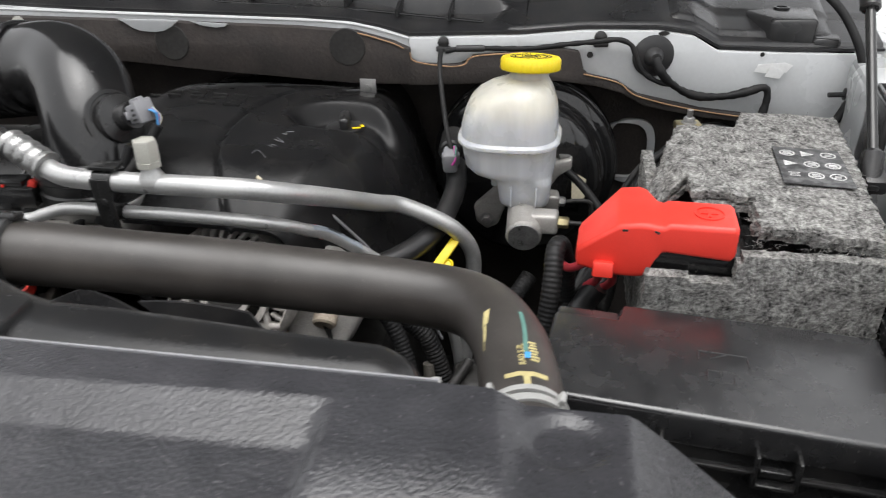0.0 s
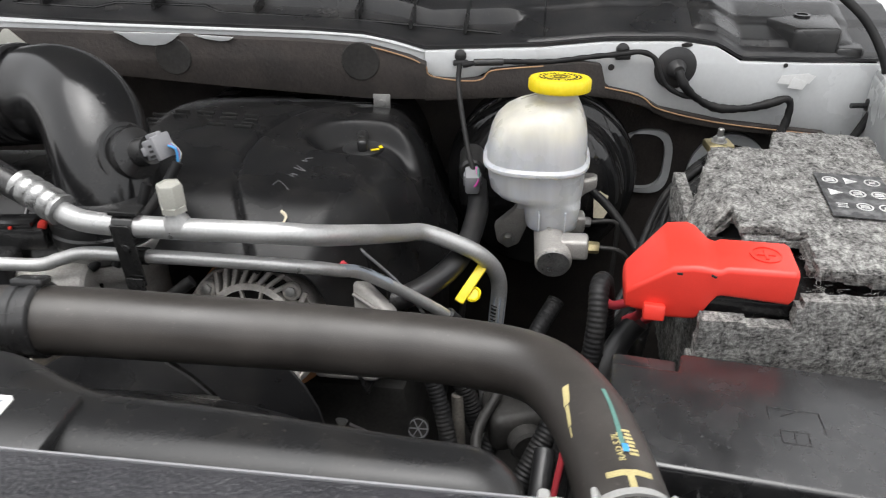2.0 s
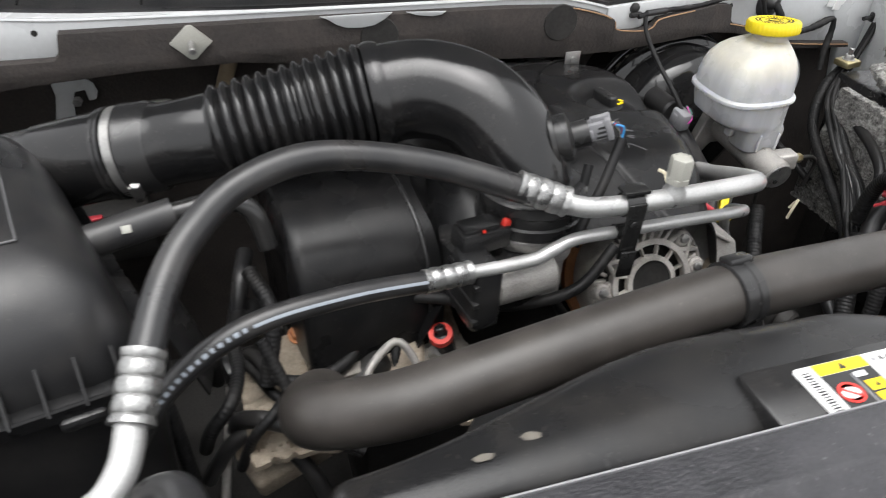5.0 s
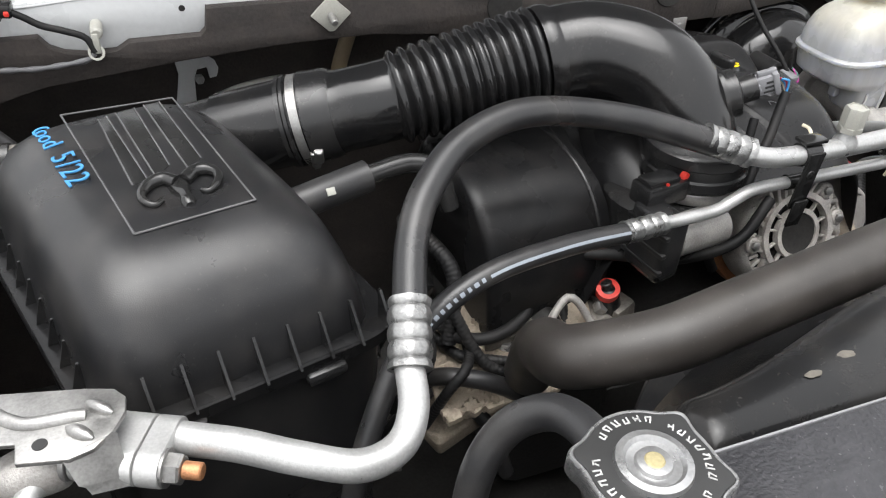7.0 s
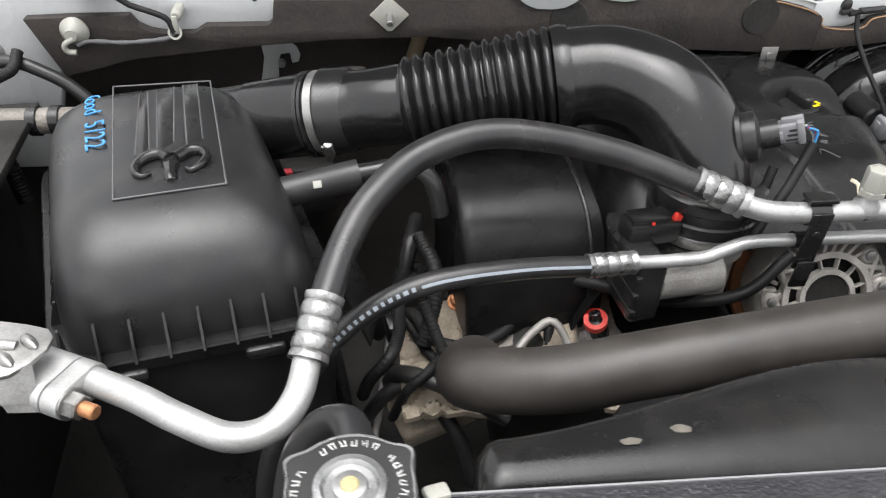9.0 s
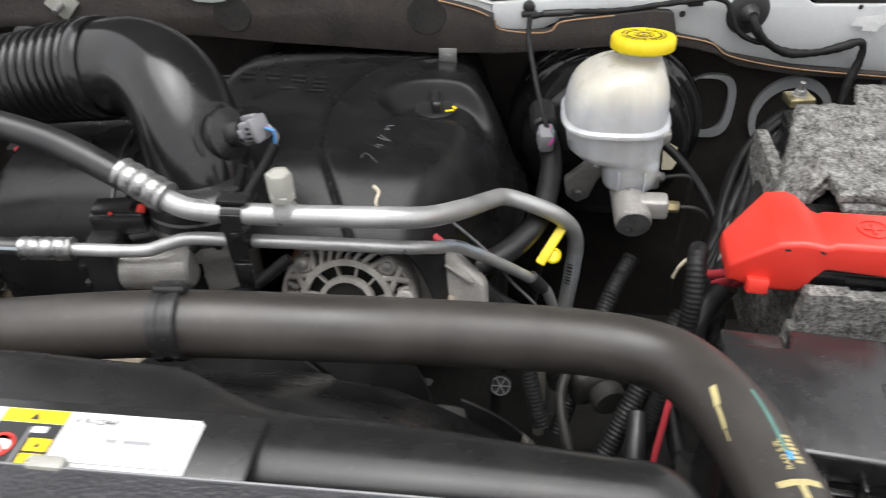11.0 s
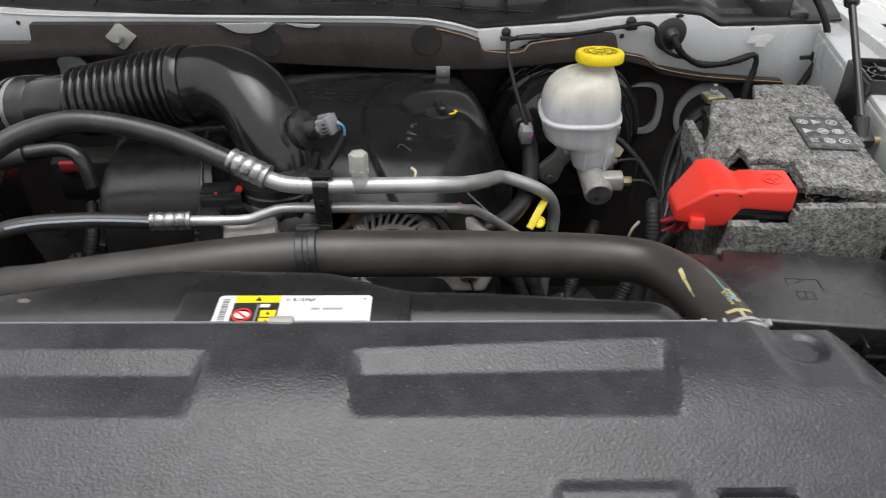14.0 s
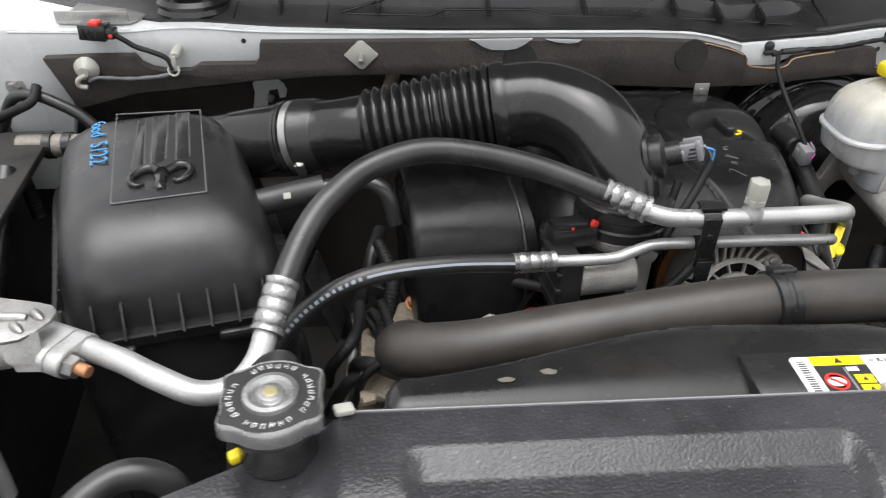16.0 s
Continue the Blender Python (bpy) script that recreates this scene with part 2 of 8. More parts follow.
def tank_material():
    m = surface("milky_tank_plastic", (0.80, 0.80, 0.77), 0.32, grain=300, bump=0.02, stain=30, vary=0.05)
    p = m.node_tree.nodes["Principled BSDF"]
    n, link = m.node_tree.nodes, m.node_tree.links.new
    where = n.new("ShaderNodeSeparateXYZ")
    co = n.new("ShaderNodeTexCoord")
    link(co.outputs["Object"], where.inputs[0])
    level = n.new("ShaderNodeMapRange")
    level.inputs["From Min"].default_value, level.inputs["From Max"].default_value = 1.262, 1.284
    link(where.outputs["Z"], level.inputs["Value"])
    fill = n.new("ShaderNodeMix")
    fill.data_type = "RGBA"
    fill.inputs[6].default_value, fill.inputs[7].default_value = (0.50, 0.51, 0.52, 1), (0.51, 0.495, 0.44, 1)
    link(level.outputs["Result"], fill.inputs["Factor"])
    streak = n.new("ShaderNodeTexNoise")
    streak.inputs["Scale"].default_value, streak.inputs["Detail"].default_value = 1.0, 4
    squeeze = n.new("ShaderNodeMapping")
    squeeze.inputs["Scale"].default_value = (75, 75, 9)
    link(co.outputs["Object"], squeeze.inputs["Vector"])
    link(squeeze.outputs["Vector"], streak.inputs["Vector"])
    tone = n.new("ShaderNodeMapRange")
    tone.inputs["From Min"].default_value, tone.inputs["From Max"].default_value = 0.35, 0.68
    tone.inputs["To Min"].default_value, tone.inputs["To Max"].default_value = 0.90, 1.07
    link(streak.outputs["Fac"], tone.inputs["Value"])
    cloudy = n.new("ShaderNodeMix")
    cloudy.data_type, cloudy.blend_type = "RGBA", "MULTIPLY"
    cloudy.inputs["Factor"].default_value = 1
    link(fill.outputs[2], cloudy.inputs[6])
    link(tone.outputs["Result"], cloudy.inputs[7])
    link(cloudy.outputs[2], p.inputs["Base Color"])
    p.inputs["Subsurface Weight"].default_value = 0.85
    p.inputs["Subsurface Radius"].default_value = (0.03, 0.028, 0.022)
    p.inputs["Subsurface Scale"].default_value = 1.0
    return m


TANK = tank_material()


# ---- shape helpers ----
def thing(name, at, label, category, group="", kind=""):
    root = new(name)
    root.empty_display_size = 0.02
    root.location = at
    tagged(root, label, category, group, kind)
    root["base"] = [float(v) for v in at]
    return root


def finish(bm, name, material, smooth=40.0):
    me = bpy.data.meshes.new(name)
    bmesh.ops.recalc_face_normals(bm, faces=bm.faces[:])
    if smooth:
        limit = radians(smooth)
        for f in bm.faces:
            f.smooth = True
        for e in bm.edges:
            if len(e.link_faces) == 2 and e.calc_face_angle(0) > limit:
                e.smooth = False
    bm.to_mesh(me)
    bm.free()
    me.materials.append(material)
    return me


def part(name, bm, material, parent=None, label="", smooth=40.0):
    ob = new(name, finish(bm, name, material, smooth))
    if parent is not None:
        ob.parent = parent
        if parent.type == "EMPTY":
            ob.matrix_parent_inverse = Matrix.Translation(-parent.location)
    return tagged(ob, label)


def merge(*bms):
    out = bmesh.new()
    for b in bms:
        me = bpy.data.meshes.new("tmp")
        b.to_mesh(me)
        b.free()
        out.from_mesh(me)
        bpy.data.meshes.remove(me)
    return out


def moved(bm, m):
    bmesh.ops.transform(bm, matrix=m, verts=bm.verts[:])
    return bm


def box(size, m=Matrix.Identity(4), bevel=0.0, seg=2):
    bm = bmesh.new()
    bmesh.ops.create_cube(bm, size=1.0)
    bmesh.ops.scale(bm, vec=size, verts=bm.verts[:])
    if bevel:
        bmesh.ops.bevel(bm, geom=bm.edges[:], offset=bevel, segments=seg, profile=0.5, affect="EDGES")
    return moved(bm, m)


def lathe(profile, m=Matrix.Identity(4), seg=32, wobble=None):
    """Turn (radius, height) pairs about z; ends are closed."""
    bm = bmesh.new()
    rings = []
    for r, z in profile:
        ring = []
        for k in range(seg):
            a = 2 * math.pi * k / seg
            q = r * (wobble(a, z) if wobble else 1)
            ring.append(bm.verts.new((q * math.cos(a), q * math.sin(a), z)))
        rings.append(ring)
    for a, b in zip(rings, rings[1:]):
        for k in range(seg):
            bm.faces.new((a[k], a[(k + 1) % seg], b[(k + 1) % seg], b[k]))
    bm.faces.new(rings[0][::-1])
    bm.faces.new(rings[-1])
    return moved(bm, m)


def rod(a, b, r, seg=20, bevel=0.0):
    a, b = Vector(a), Vector(b)
    h = (b - a).length
    e = min(bevel, r * 0.5)
    prof = [(r, 0), (r, h)] if not e else [(r - e, 0), (r, e), (r, h - e), (r - e, h)]
    return lathe(prof, Matrix.Translation(a) @ (b - a).to_track_quat("Z", "Y").to_matrix().to_4x4(), seg)


def spline(points, steps=10):
    p = [Vector(q) for q in points]
    p = [2 * p[0] - p[1]] + p + [2 * p[-1] - p[-2]]
    out = []
    for a, b, c, d in zip(p, p[1:], p[2:], p[3:]):
        for k in range(steps):
            t = k / steps
            out.append(0.5 * (2 * b + (c - a) * t + (2 * a - 5 * b + 4 * c - d) * t * t + (3 * b - a - 3 * c + d) * t ** 3))
    out.append(p[-2])
    return out


def even(points, step):
    """The same line with points a step apart."""
    pts = [Vector(p) for p in points]
    lengths = [0.0]
    for a, b in zip(pts, pts[1:]):
        lengths.append(lengths[-1] + (b - a).length)
    count = max(2, round(lengths[-1] / step))
    out, k = [], 0
    for i in range(count + 1):
        s = lengths[-1] * i / count
        while k < len(pts) - 2 and lengths[k + 1] < s:
            k += 1
        f = (s - lengths[k]) / max(1e-9, lengths[k + 1] - lengths[k])
        out.append(pts[k].lerp(pts[k + 1], min(1, max(0, f))))
    return out, lengths[-1]


def tube(points, r, step=0.006, seg=20, curve=True, radius=None, caps=True, squash=1.0):
    """A round sweep along the line; radius(s, length) may vary the thickness."""
    line, length = even(spline(points) if curve else points, step)
    bm = bmesh.new()
    rings = []
    up = None
    for i, p in enumerate(line):
        d = (line[min(i + 1, len(line) - 1)] - line[max(i - 1, 0)]).normalized()
        if up is None:
            up = d.orthogonal().normalized()
        up = (up - d * up.dot(d)).normalized()
        side = d.cross(up)
        q = r * (radius(length * i / (len(line) - 1), length) if radius else 1)
        rings.append([bm.verts.new(p + q * (math.cos(2 * math.pi * k / seg) * up + squash * math.sin(2 * math.pi * k / seg) * side)) for k in range(seg)])
    for a, b in zip(rings, rings[1:]):
        for k in range(seg):
            bm.faces.new((a[k], a[(k + 1) % seg], b[(k + 1) % seg], b[k]))
    if caps:
        bm.faces.new(rings[0][::-1])
        bm.faces.new(rings[-1])
    return bm


def strip_on_tube(points, r, s0, s1, angle, width, lift=0.0004, up=(0, 0, 1), slant=0.0):
    """A thin painted band lying on a round sweep, from s0 to s1 metres along it, at an angle from up."""
    line, length = even(spline(points), 0.001)
    bm = bmesh.new()
    rows = []
    for i, p in enumerate(line):
        s = length * i / (len(line) - 1)
        if not s0 <= s <= s1:
            continue
        d = (line[min(i + 1, len(line) - 1)] - line[max(i - 1, 0)]).normalized()
        u = Vector(up)
        u = (u - d * u.dot(d)).normalized()
        w = d.cross(u)
        a0 = radians(angle + slant * (s - s0) / max(1e-6, s1 - s0))
        da = width / r / 2
        rows.append([bm.verts.new(p + (r + lift) * (math.cos(a0 + k * da) * u + math.sin(a0 + k * da) * w)) for k in (-1, -0.33, 0.33, 1)])
    for a, b in zip(rows, rows[1:]):
        for k in range(3):
            bm.faces.new((a[k], a[k + 1], b[k + 1], b[k]))
    return bm


def prism(outline, z0, z1, bevel=0.0, seg=2, m=Matrix.Identity(4)):
    bm = bmesh.new()
    low = [bm.verts.new((x, y, z0)) for x, y in outline]
    f = bm.faces.new(low)
    new_faces = bmesh.ops.extrude_face_region(bm, geom=[f])["geom"]
    bmesh.ops.translate(bm, vec=(0, 0, z1 - z0), verts=[v for v in new_faces if isinstance(v, bmesh.types.BMVert)])
    if bevel:
        bmesh.ops.bevel(bm, geom=bm.edges[:], offset=bevel, segments=seg, profile=0.5, affect="EDGES")
    return moved(bm, m)


def loft(rings, caps=True):
    bm = bmesh.new()
    made = [[bm.verts.new(p) for p in ring] for ring in rings]
    count = len(made[0])
    for a, b in zip(made, made[1:]):
        for k in range(count):
            bm.faces.new((a[k], a[(k + 1) % count], b[(k + 1) % count], b[k]))
    if caps:
        bm.faces.new(made[0][::-1])
        bm.faces.new(made[-1])
    return bm


def squircle(cx, cy, z, a, b, power=4.0, seg=48):
    ring = []
    for k in range(seg):
        t = 2 * math.pi * k / seg
        c, s = math.cos(t), math.sin(t)
        ring.append((cx + a * math.copysign(abs(c) ** (2 / power), c), cy + b * math.copysign(abs(s) ** (2 / power), s), z))
    return ring


def sheet(fn, x0, x1, y0, y1, nx, ny, thick=0.003):
    """A moulded sheet: fn(x, y) gives its height; it has a real underside."""
    bm = bmesh.new()
    top, low = [], []
    for j in range(ny + 1):
        y = y0 + (y1 - y0) * j / ny
        top.append([bm.verts.new(fn(x0 + (x1 - x0) * i / nx, y)) for i in range(nx + 1)])
    for row in top:
        low.append([bm.verts.new((v.co.x, v.co.y, v.co.z - thick)) for v in row])
    for j in range(ny):
        for i in range(nx):
            bm.faces.new((top[j][i], top[j][i + 1], top[j + 1][i + 1], top[j + 1][i]))
            bm.faces.new((low[j][i], low[j + 1][i], low[j + 1][i + 1], low[j][i + 1]))
    for i in range(nx):
        bm.faces.new((top[0][i], low[0][i], low[0][i + 1], top[0][i + 1]))
        bm.faces.new((top[ny][i], top[ny][i + 1], low[ny][i + 1], low[ny][i]))
    for j in range(ny):
        bm.faces.new((top[j][0], top[j + 1][0], low[j + 1][0], low[j][0]))
        bm.faces.new((top[j][nx], low[j][nx], low[j + 1][nx], top[j + 1][nx]))
    return bm


def smoothstep(a, b, x):
    t = min(1, max(0, (x - a) / (b - a)))
    return t * t * (3 - 2 * t)


def lettering(text, size, m, thick=0.0003, spacing=1.0):
    cu = bpy.data.curves.new("lettering", "FONT")
    cu.body, cu.size, cu.extrude, cu.align_x, cu.space_character = text, size, thick, "CENTER", spacing
    cu.resolution_u = 3
    ob = bpy.data.objects.new("lettering", cu)
    me = bpy.data.meshes.new_from_object(ob)
    bm = bmesh.new()
    bm.from_mesh(me)
    bpy.data.objects.remove(ob)
    bpy.data.meshes.remove(me)
    bpy.data.curves.remove(cu)
    return moved(bm, m)


def hull_ring(c0, r0, c1, r1, seg=40):
    """Outline round two circles in a plane."""
    (x0, y0), (x1, y1) = c0, c1
    a = math.atan2(y1 - y0, x1 - x0)
    b = math.acos((r0 - r1) / math.hypot(x1 - x0, y1 - y0))
    ring = [(x0 + r0 * math.cos(t), y0 + r0 * math.sin(t)) for t in (a + b + (2 * math.pi - 2 * b) * k / seg for k in range(seg + 1))]
    return ring + [(x1 + r1 * math.cos(t), y1 + r1 * math.sin(t)) for t in (a - b + 2 * b * k / seg for k in range(seg + 1))]


def hexbolt(at, axis, r, h, washer=0.0):
    a = Vector(at)
    d = Vector(axis).normalized()
    bm = lathe([(r, 0), (r, h * 0.85), (r * 0.85, h)], Matrix.Identity(4), 6)
    if washer:
        bm = merge(bm, lathe([(washer, -0.0015), (washer, 0.0008)], seg=20))
    return moved(bm, Matrix.Translation(a) @ d.to_track_quat("Z", "Y").to_matrix().to_4x4())


def turned(x, y, z, deg):
    return pose(x, y, z, 0, 0, deg)

# ---- structure ----
def setting(name, bm, material, label, category, smooth=40.0):
    return tagged(part(name, bm, material, None, smooth=smooth), label, category, "", "structure")


g = bmesh.new()
bmesh.ops.create_grid(g, x_segments=8, y_segments=8, size=400)
setting("ground", g, CONCRETE, "pale concrete ground round the vehicle", "ground")

# firewall, its insulating mat and the white cowl panel
setting("firewall", box((2.3, 0.02, 0.75), pose(-0.05, 1.117, 0.90)), MAT, "dark brown insulated firewall behind the engine", "wall")


def panel_xz(outline, y0, y1, bevel=0.0):
    return prism(outline, 0, y0 - y1, bevel, 2, Matrix.Translation((0, y0, 0)) @ Matrix.Rotation(radians(90), 4, "X"))


COWL_R = pose(0.17, 0.985, 0, 0, 0, 10.8)   # the right half of the cowl runs askew
mat_edge = [(-0.786, 1.240), (-0.816, 1.314), (-0.75, 1.316), (-0.694, 1.316), (-0.686, 1.304), (-0.672, 1.297), (-0.650, 1.293), (-0.620, 1.294), (-0.606, 1.302), (-0.530, 1.302), (-0.524, 1.308), (-0.520, 1.332), (-0.26, 1.331), (-0.14, 1.330), (0.02, 1.328), (0.10, 1.324), (0.15, 1.312), (0.172, 1.303),
            (0.172, 1.258), (0.10, 1.256), (-0.10, 1.266), (-0.25, 1.276), (-0.33, 1.284), (-0.44, 1.283), (-0.55, 1.276), (-0.70, 1.262)]
firewall_mat = setting("trim_firewall_mat", panel_xz(mat_edge, 0.990, 0.975, 0.0006), MAT, "brownish black insulating mat hung below the cowl edge", "insulation mat")
mat_top_r = [(0.0, 1.303), (0.004, 1.290), (0.012, 1.284), (0.05, 1.281), (0.075, 1.283), (0.085, 1.293), (0.15, 1.297), (0.20, 1.300), (0.225, 1.296), (0.232, 1.272), (0.24, 1.265), (0.28, 1.255), (0.31, 1.236), (0.40, 1.214), (0.545, 1.193)]
mat_low_r = [(0.55, 1.184), (0.40, 1.203), (0.32, 1.221), (0.285, 1.240), (0.25, 1.250), (0.20, 1.258), (0.0, 1.256)]
part("mat_wing", moved(panel_xz(mat_top_r + mat_low_r, 0.002, -0.0104, 0.0006), COWL_R), MAT, firewall_mat)
part("cut_edge", tube([COWL_R @ Vector((u, -0.010, z)) for u, z in ((0.002, 1.300), (0.008, 1.288), (0.05, 1.2805), (0.073, 1.2825), (0.086, 1.293), (0.15, 1.297))], 0.0010, 0.004, 6), CARD, firewall_mat, "orange-brown cut edge")
part("cut_edge", tube([COWL_R @ Vector((u, -0.011, z)) for u, z in ((0.232, 1.267), (0.28, 1.254), (0.31, 1.2345), (0.40, 1.212), (0.545, 1.190))], 0.0010, 0.004, 6), CARD, firewall_mat, "orange-brown cut edge")
part("cut_edge", tube([(0.08, 0.9745, 1.3255), (0.11, 0.9745, 1.3222), (0.15, 0.9745, 1.3118), (0.166, 0.9745, 1.305)], 0.0010, 0.004, 6), CARD, firewall_mat, "orange-brown cut edge")
for x, z in ((-0.158, 1.304), (0.090, 1.305)):
    part("mat_plug", lathe([(0.024, -0.003), (0.0245, 0), (0.0235, 0.0012), (0.012, 0.0006)], Matrix.Translation((x, 0.9745, z)) @ Matrix.Rotation(radians(90), 4, "X"), 32), DARK, firewall_mat, "round black rubber plug")
cowl_edge = [(-0.96, 1.10), (-0.96, 1.352), (-0.72, 1.345), (-0.62, 1.350), (-0.50, 1.343), (-0.26, 1.339), (0.02, 1.336), (0.09, 1.333), (0.13, 1.326), (0.169, 1.315), (0.169, 1.285), (-0.50, 1.300), (-0.52, 1.285), (-0.79, 1.275), (-0.80, 1.23), (-0.84, 1.10)]
wall_cowl = setting("wall_cowl", panel_xz(cowl_edge, 1.012, 0.993, 0.003), WHITE, "white painted cowl panel with a rolled edge", "body panel")
cowl_top_r = [(0.0, 1.315), (0.15, 1.315), (0.23, 1.320), (0.33, 1.318), (0.38, 1.310), (0.415, 1.290), (0.51, 1.285), (0.64, 1.281)]
cowl_low_r = [(0.64, 1.10), (0.565, 1.10), (0.545, 1.186), (0.40, 1.206), (0.31, 1.226), (0.28, 1.245), (0.24, 1.255), (0.225, 1.288), (0.15, 1.289), (0.08, 1.285), (0.05, 1.272), (0.0, 1.272)]
part("cowl_wing", moved(panel_xz(cowl_top_r + cowl_low_r, 0.022, 0.006, 0.003), COWL_R), WHITE, wall_cowl)
part("rolled_lip", tube([(-0.86, 0.994, 1.345), (-0.72, 0.994, 1.343), (-0.62, 0.994, 1.348), (-0.50, 0.993, 1.341), (-0.26, 0.992, 1.337), (0.02, 0.992, 1.334), (0.09, 0.992, 1.331), (0.13, 0.992, 1.324), (0.169, 0.992, 1.314)], 0.0018, 0.01, 8), WHITE, wall_cowl)
part("hanging_tab", prism([(-0.232, 1.334), (-0.222, 1.330), (-0.212, 1.323), (-0.200, 1.3185), (-0.180, 1.3175), (-0.165, 1.3195), (-0.154, 1.325), (-0.146, 1.331), (-0.142, 1.334)], 0, 0.0025, 0.0006, 2, Matrix.Translation((0, 0.9745, 0)) @ Matrix.Rotation(radians(90), 4, "X")), WHITE, wall_cowl)
part("hanging_tab", prism([(-0.125, 1.333), (-0.110, 1.328), (-0.090, 1.3255), (-0.078, 1.327), (-0.072, 1.331)], 0, 0.002, 0.0005, 2, Matrix.Translation((0, 0.9745, 0)) @ Matrix.Rotation(radians(90), 4, "X")), WHITE, wall_cowl)
EDGE_Z = ((-0.9, 1.349), (-0.72, 1.346), (-0.62, 1.351), (-0.50, 1.344), (-0.26, 1.340), (0.02, 1.337), (0.09, 1.334), (0.13, 1.327), (0.17, 1.317), (0.317, 1.317), (0.396, 1.322), (0.494, 1.320), (0.543, 1.312), (0.578, 1.292), (0.671, 1.287), (0.90, 1.283))


def edge_height(x):
    for (x0, z0), (x1, z1) in zip(EDGE_Z, EDGE_Z[1:]):
        if x <= x1:
            return z0 + (z1 - z0) * (x - x0) / (x1 - x0)
    return EDGE_Z[-1][1]


def cowl_back(x):
    return 0.19 * max(0, x - 0.17) + 0.06 * max(0, -x - 0.3) + 0.45 * max(0, -x - 0.66)


def cowl_z(x, y):
    """Stepped plastic moulding: a lip over the white edge, an upright face, a shelf, a second step."""
    d = y - 1.0
    left, right = 1 - smoothstep(0.27, 0.30, x), smoothstep(0.27, 0.30, x)
    z = edge_height(x) + 0.003
    z += left * (0.010 * min(1, max(0, d / 0.050)) + 0.016 * smoothstep(0.055, 0.062, d) + 0.010 * smoothstep(0.062, 0.12, d) * smoothstep(-0.42, -0.38, x))
    z += left * 0.003 * (1 - smoothstep(0.002, 0.004, abs(d - 0.064)))
    z += right * (0.034 * min(1, max(0, (d - 0.004) / 0.12)) + 0.003 * smoothstep(0.006, 0.008, d) + 0.004 * smoothstep(0.074, 0.077, d))
    z += 0.16 * max(0, d - 0.16)
    return (x, y + cowl_back(x), z)


part("cowl_flange", sheet(lambda x, y: (x, y, edge_height(x) - 0.001 + 0.03 * max(0, y - 1.0)), -0.95, -0.40, 0.9935, 1.30, 40, 12, 0.003), WHITE, wall_cowl)
grille = setting("trim_cowl_grille", sheet(cowl_z, -0.88, 0.80, 0.996, 1.55, 168, 139, 0.004), BLACK_MATTE, "black plastic cowl grille below the windscreen", "cowl grille")
setting("window_1", sheet(lambda x, y: (x, y, 1.40 + (y - 1.5) * 0.55), -0.78, 0.78, 1.5, 2.3, 12, 6, 0.006), GLASS_DARK, "dark windscreen glass", "windscreen")

# inner fenders and rails
RAIL_R = turned(0.705, 0.75, 0, -8.5)
rail_r = merge(box((0.035, 1.30, 0.32), RAIL_R @ pose(0.0175, -0.10, 1.112), 0.008, 3), box((0.10, 1.30, 0.018), RAIL_R @ pose(0.052, -0.10, 1.268), 0.006))
setting("wall_fender_rail_1", rail_r, WHITE, "white painted inner fender rail", "body panel")

setting("wall_fender_rail_3", prism([(0.662, 0.545), (0.655, 0.50), (0.609, 0.363), (0.558, 0.21), (0.46, -0.12), (0.80, -0.12), (0.80, 0.545)], 1.195, 1.246, 0.008, 3), WHITE, "white painted front part of the inner fender rail", "body panel")
# added dark block; it hides the rail's white face below the edge
setting("wall_liner_5", prism([(0.668, 0.54), (0.661, 0.50), (0.615, 0.363), (0.564, 0.21), (0.47, -0.11), (0.79, -0.11), (0.79, 0.54)], 0.80, 1.194), DARK, "dark side below the fender rail", "liner")


def fender_point(u, y):
    """Flat channel, then the raised lip of the outer fender, sloping away from it."""
    start = min(0.788, 0.797 + 0.15 * (y - 0.75))
    x = start + (0.80 - start) * min(1, u / 0.3) + 0.32 * max(0, u - 0.3) / 0.7
    return (x, y, 1.2735 + 0.018 * smoothstep(0.796, 0.806, x) - 0.42 * max(0, x - 0.815) ** 1.15)


fender_r = sheet(fender_point, 0, 1, -0.1, 1.9, 90, 40, 0.003)
setting("wall_fender_1", fender_r, WHITE, "white painted front fender", "fender")
setting("wall_liner_1", box((0.012, 0.40, 0.40), turned(0.690, 0.78, 0, -8.5) @ pose(0, 0, 1.0)), BLACK, "black plastic inner fender liner", "liner")
# added dark wall that blocks the bright ground outside; wall_liner_4 does likewise
setting("wall_liner_3", box((0.02, 1.40, 0.42), RAIL_R @ pose(0.045, -0.05, 0.86)), DARK, "dark lower side of the engine bay", "liner")
RAIL_L = turned(-1.00, 0.75, 0, 6)
rail_l = merge(box((0.035, 1.3, 0.32), RAIL_L @ pose(-0.0175, -0.1, 1.124), 0.008, 3), box((0.10, 1.3, 0.018), RAIL_L @ pose(-0.052, -0.1, 1.285), 0.006))
setting("wall_fender_rail_2", rail_l, WHITE, "white painted inner fender rail", "body panel")
fender_l = sheet(lambda x, y: (x - 0.10 * (y - 0.75), y, 1.287 - 0.6 * max(0, -x - 1.05) ** 1.3), -1.42, -1.09, -0.1, 1.9, 30, 40, 0.003)
setting("wall_fender_2", fender_l, WHITE, "white painted front fender", "fender")
setting("wall_liner_4", box((0.02, 1.40, 0.42), RAIL_L @ pose(-0.045, -0.05, 0.86)), DARK, "dark lower side of the engine bay", "liner")
setting("wall_liner_2", box((0.012, 1.0, 0.48), turned(-0.865, 0.62, 0, 6) @ pose(0, 0, 0.98)), DARK, "black inner fender liner", "liner")
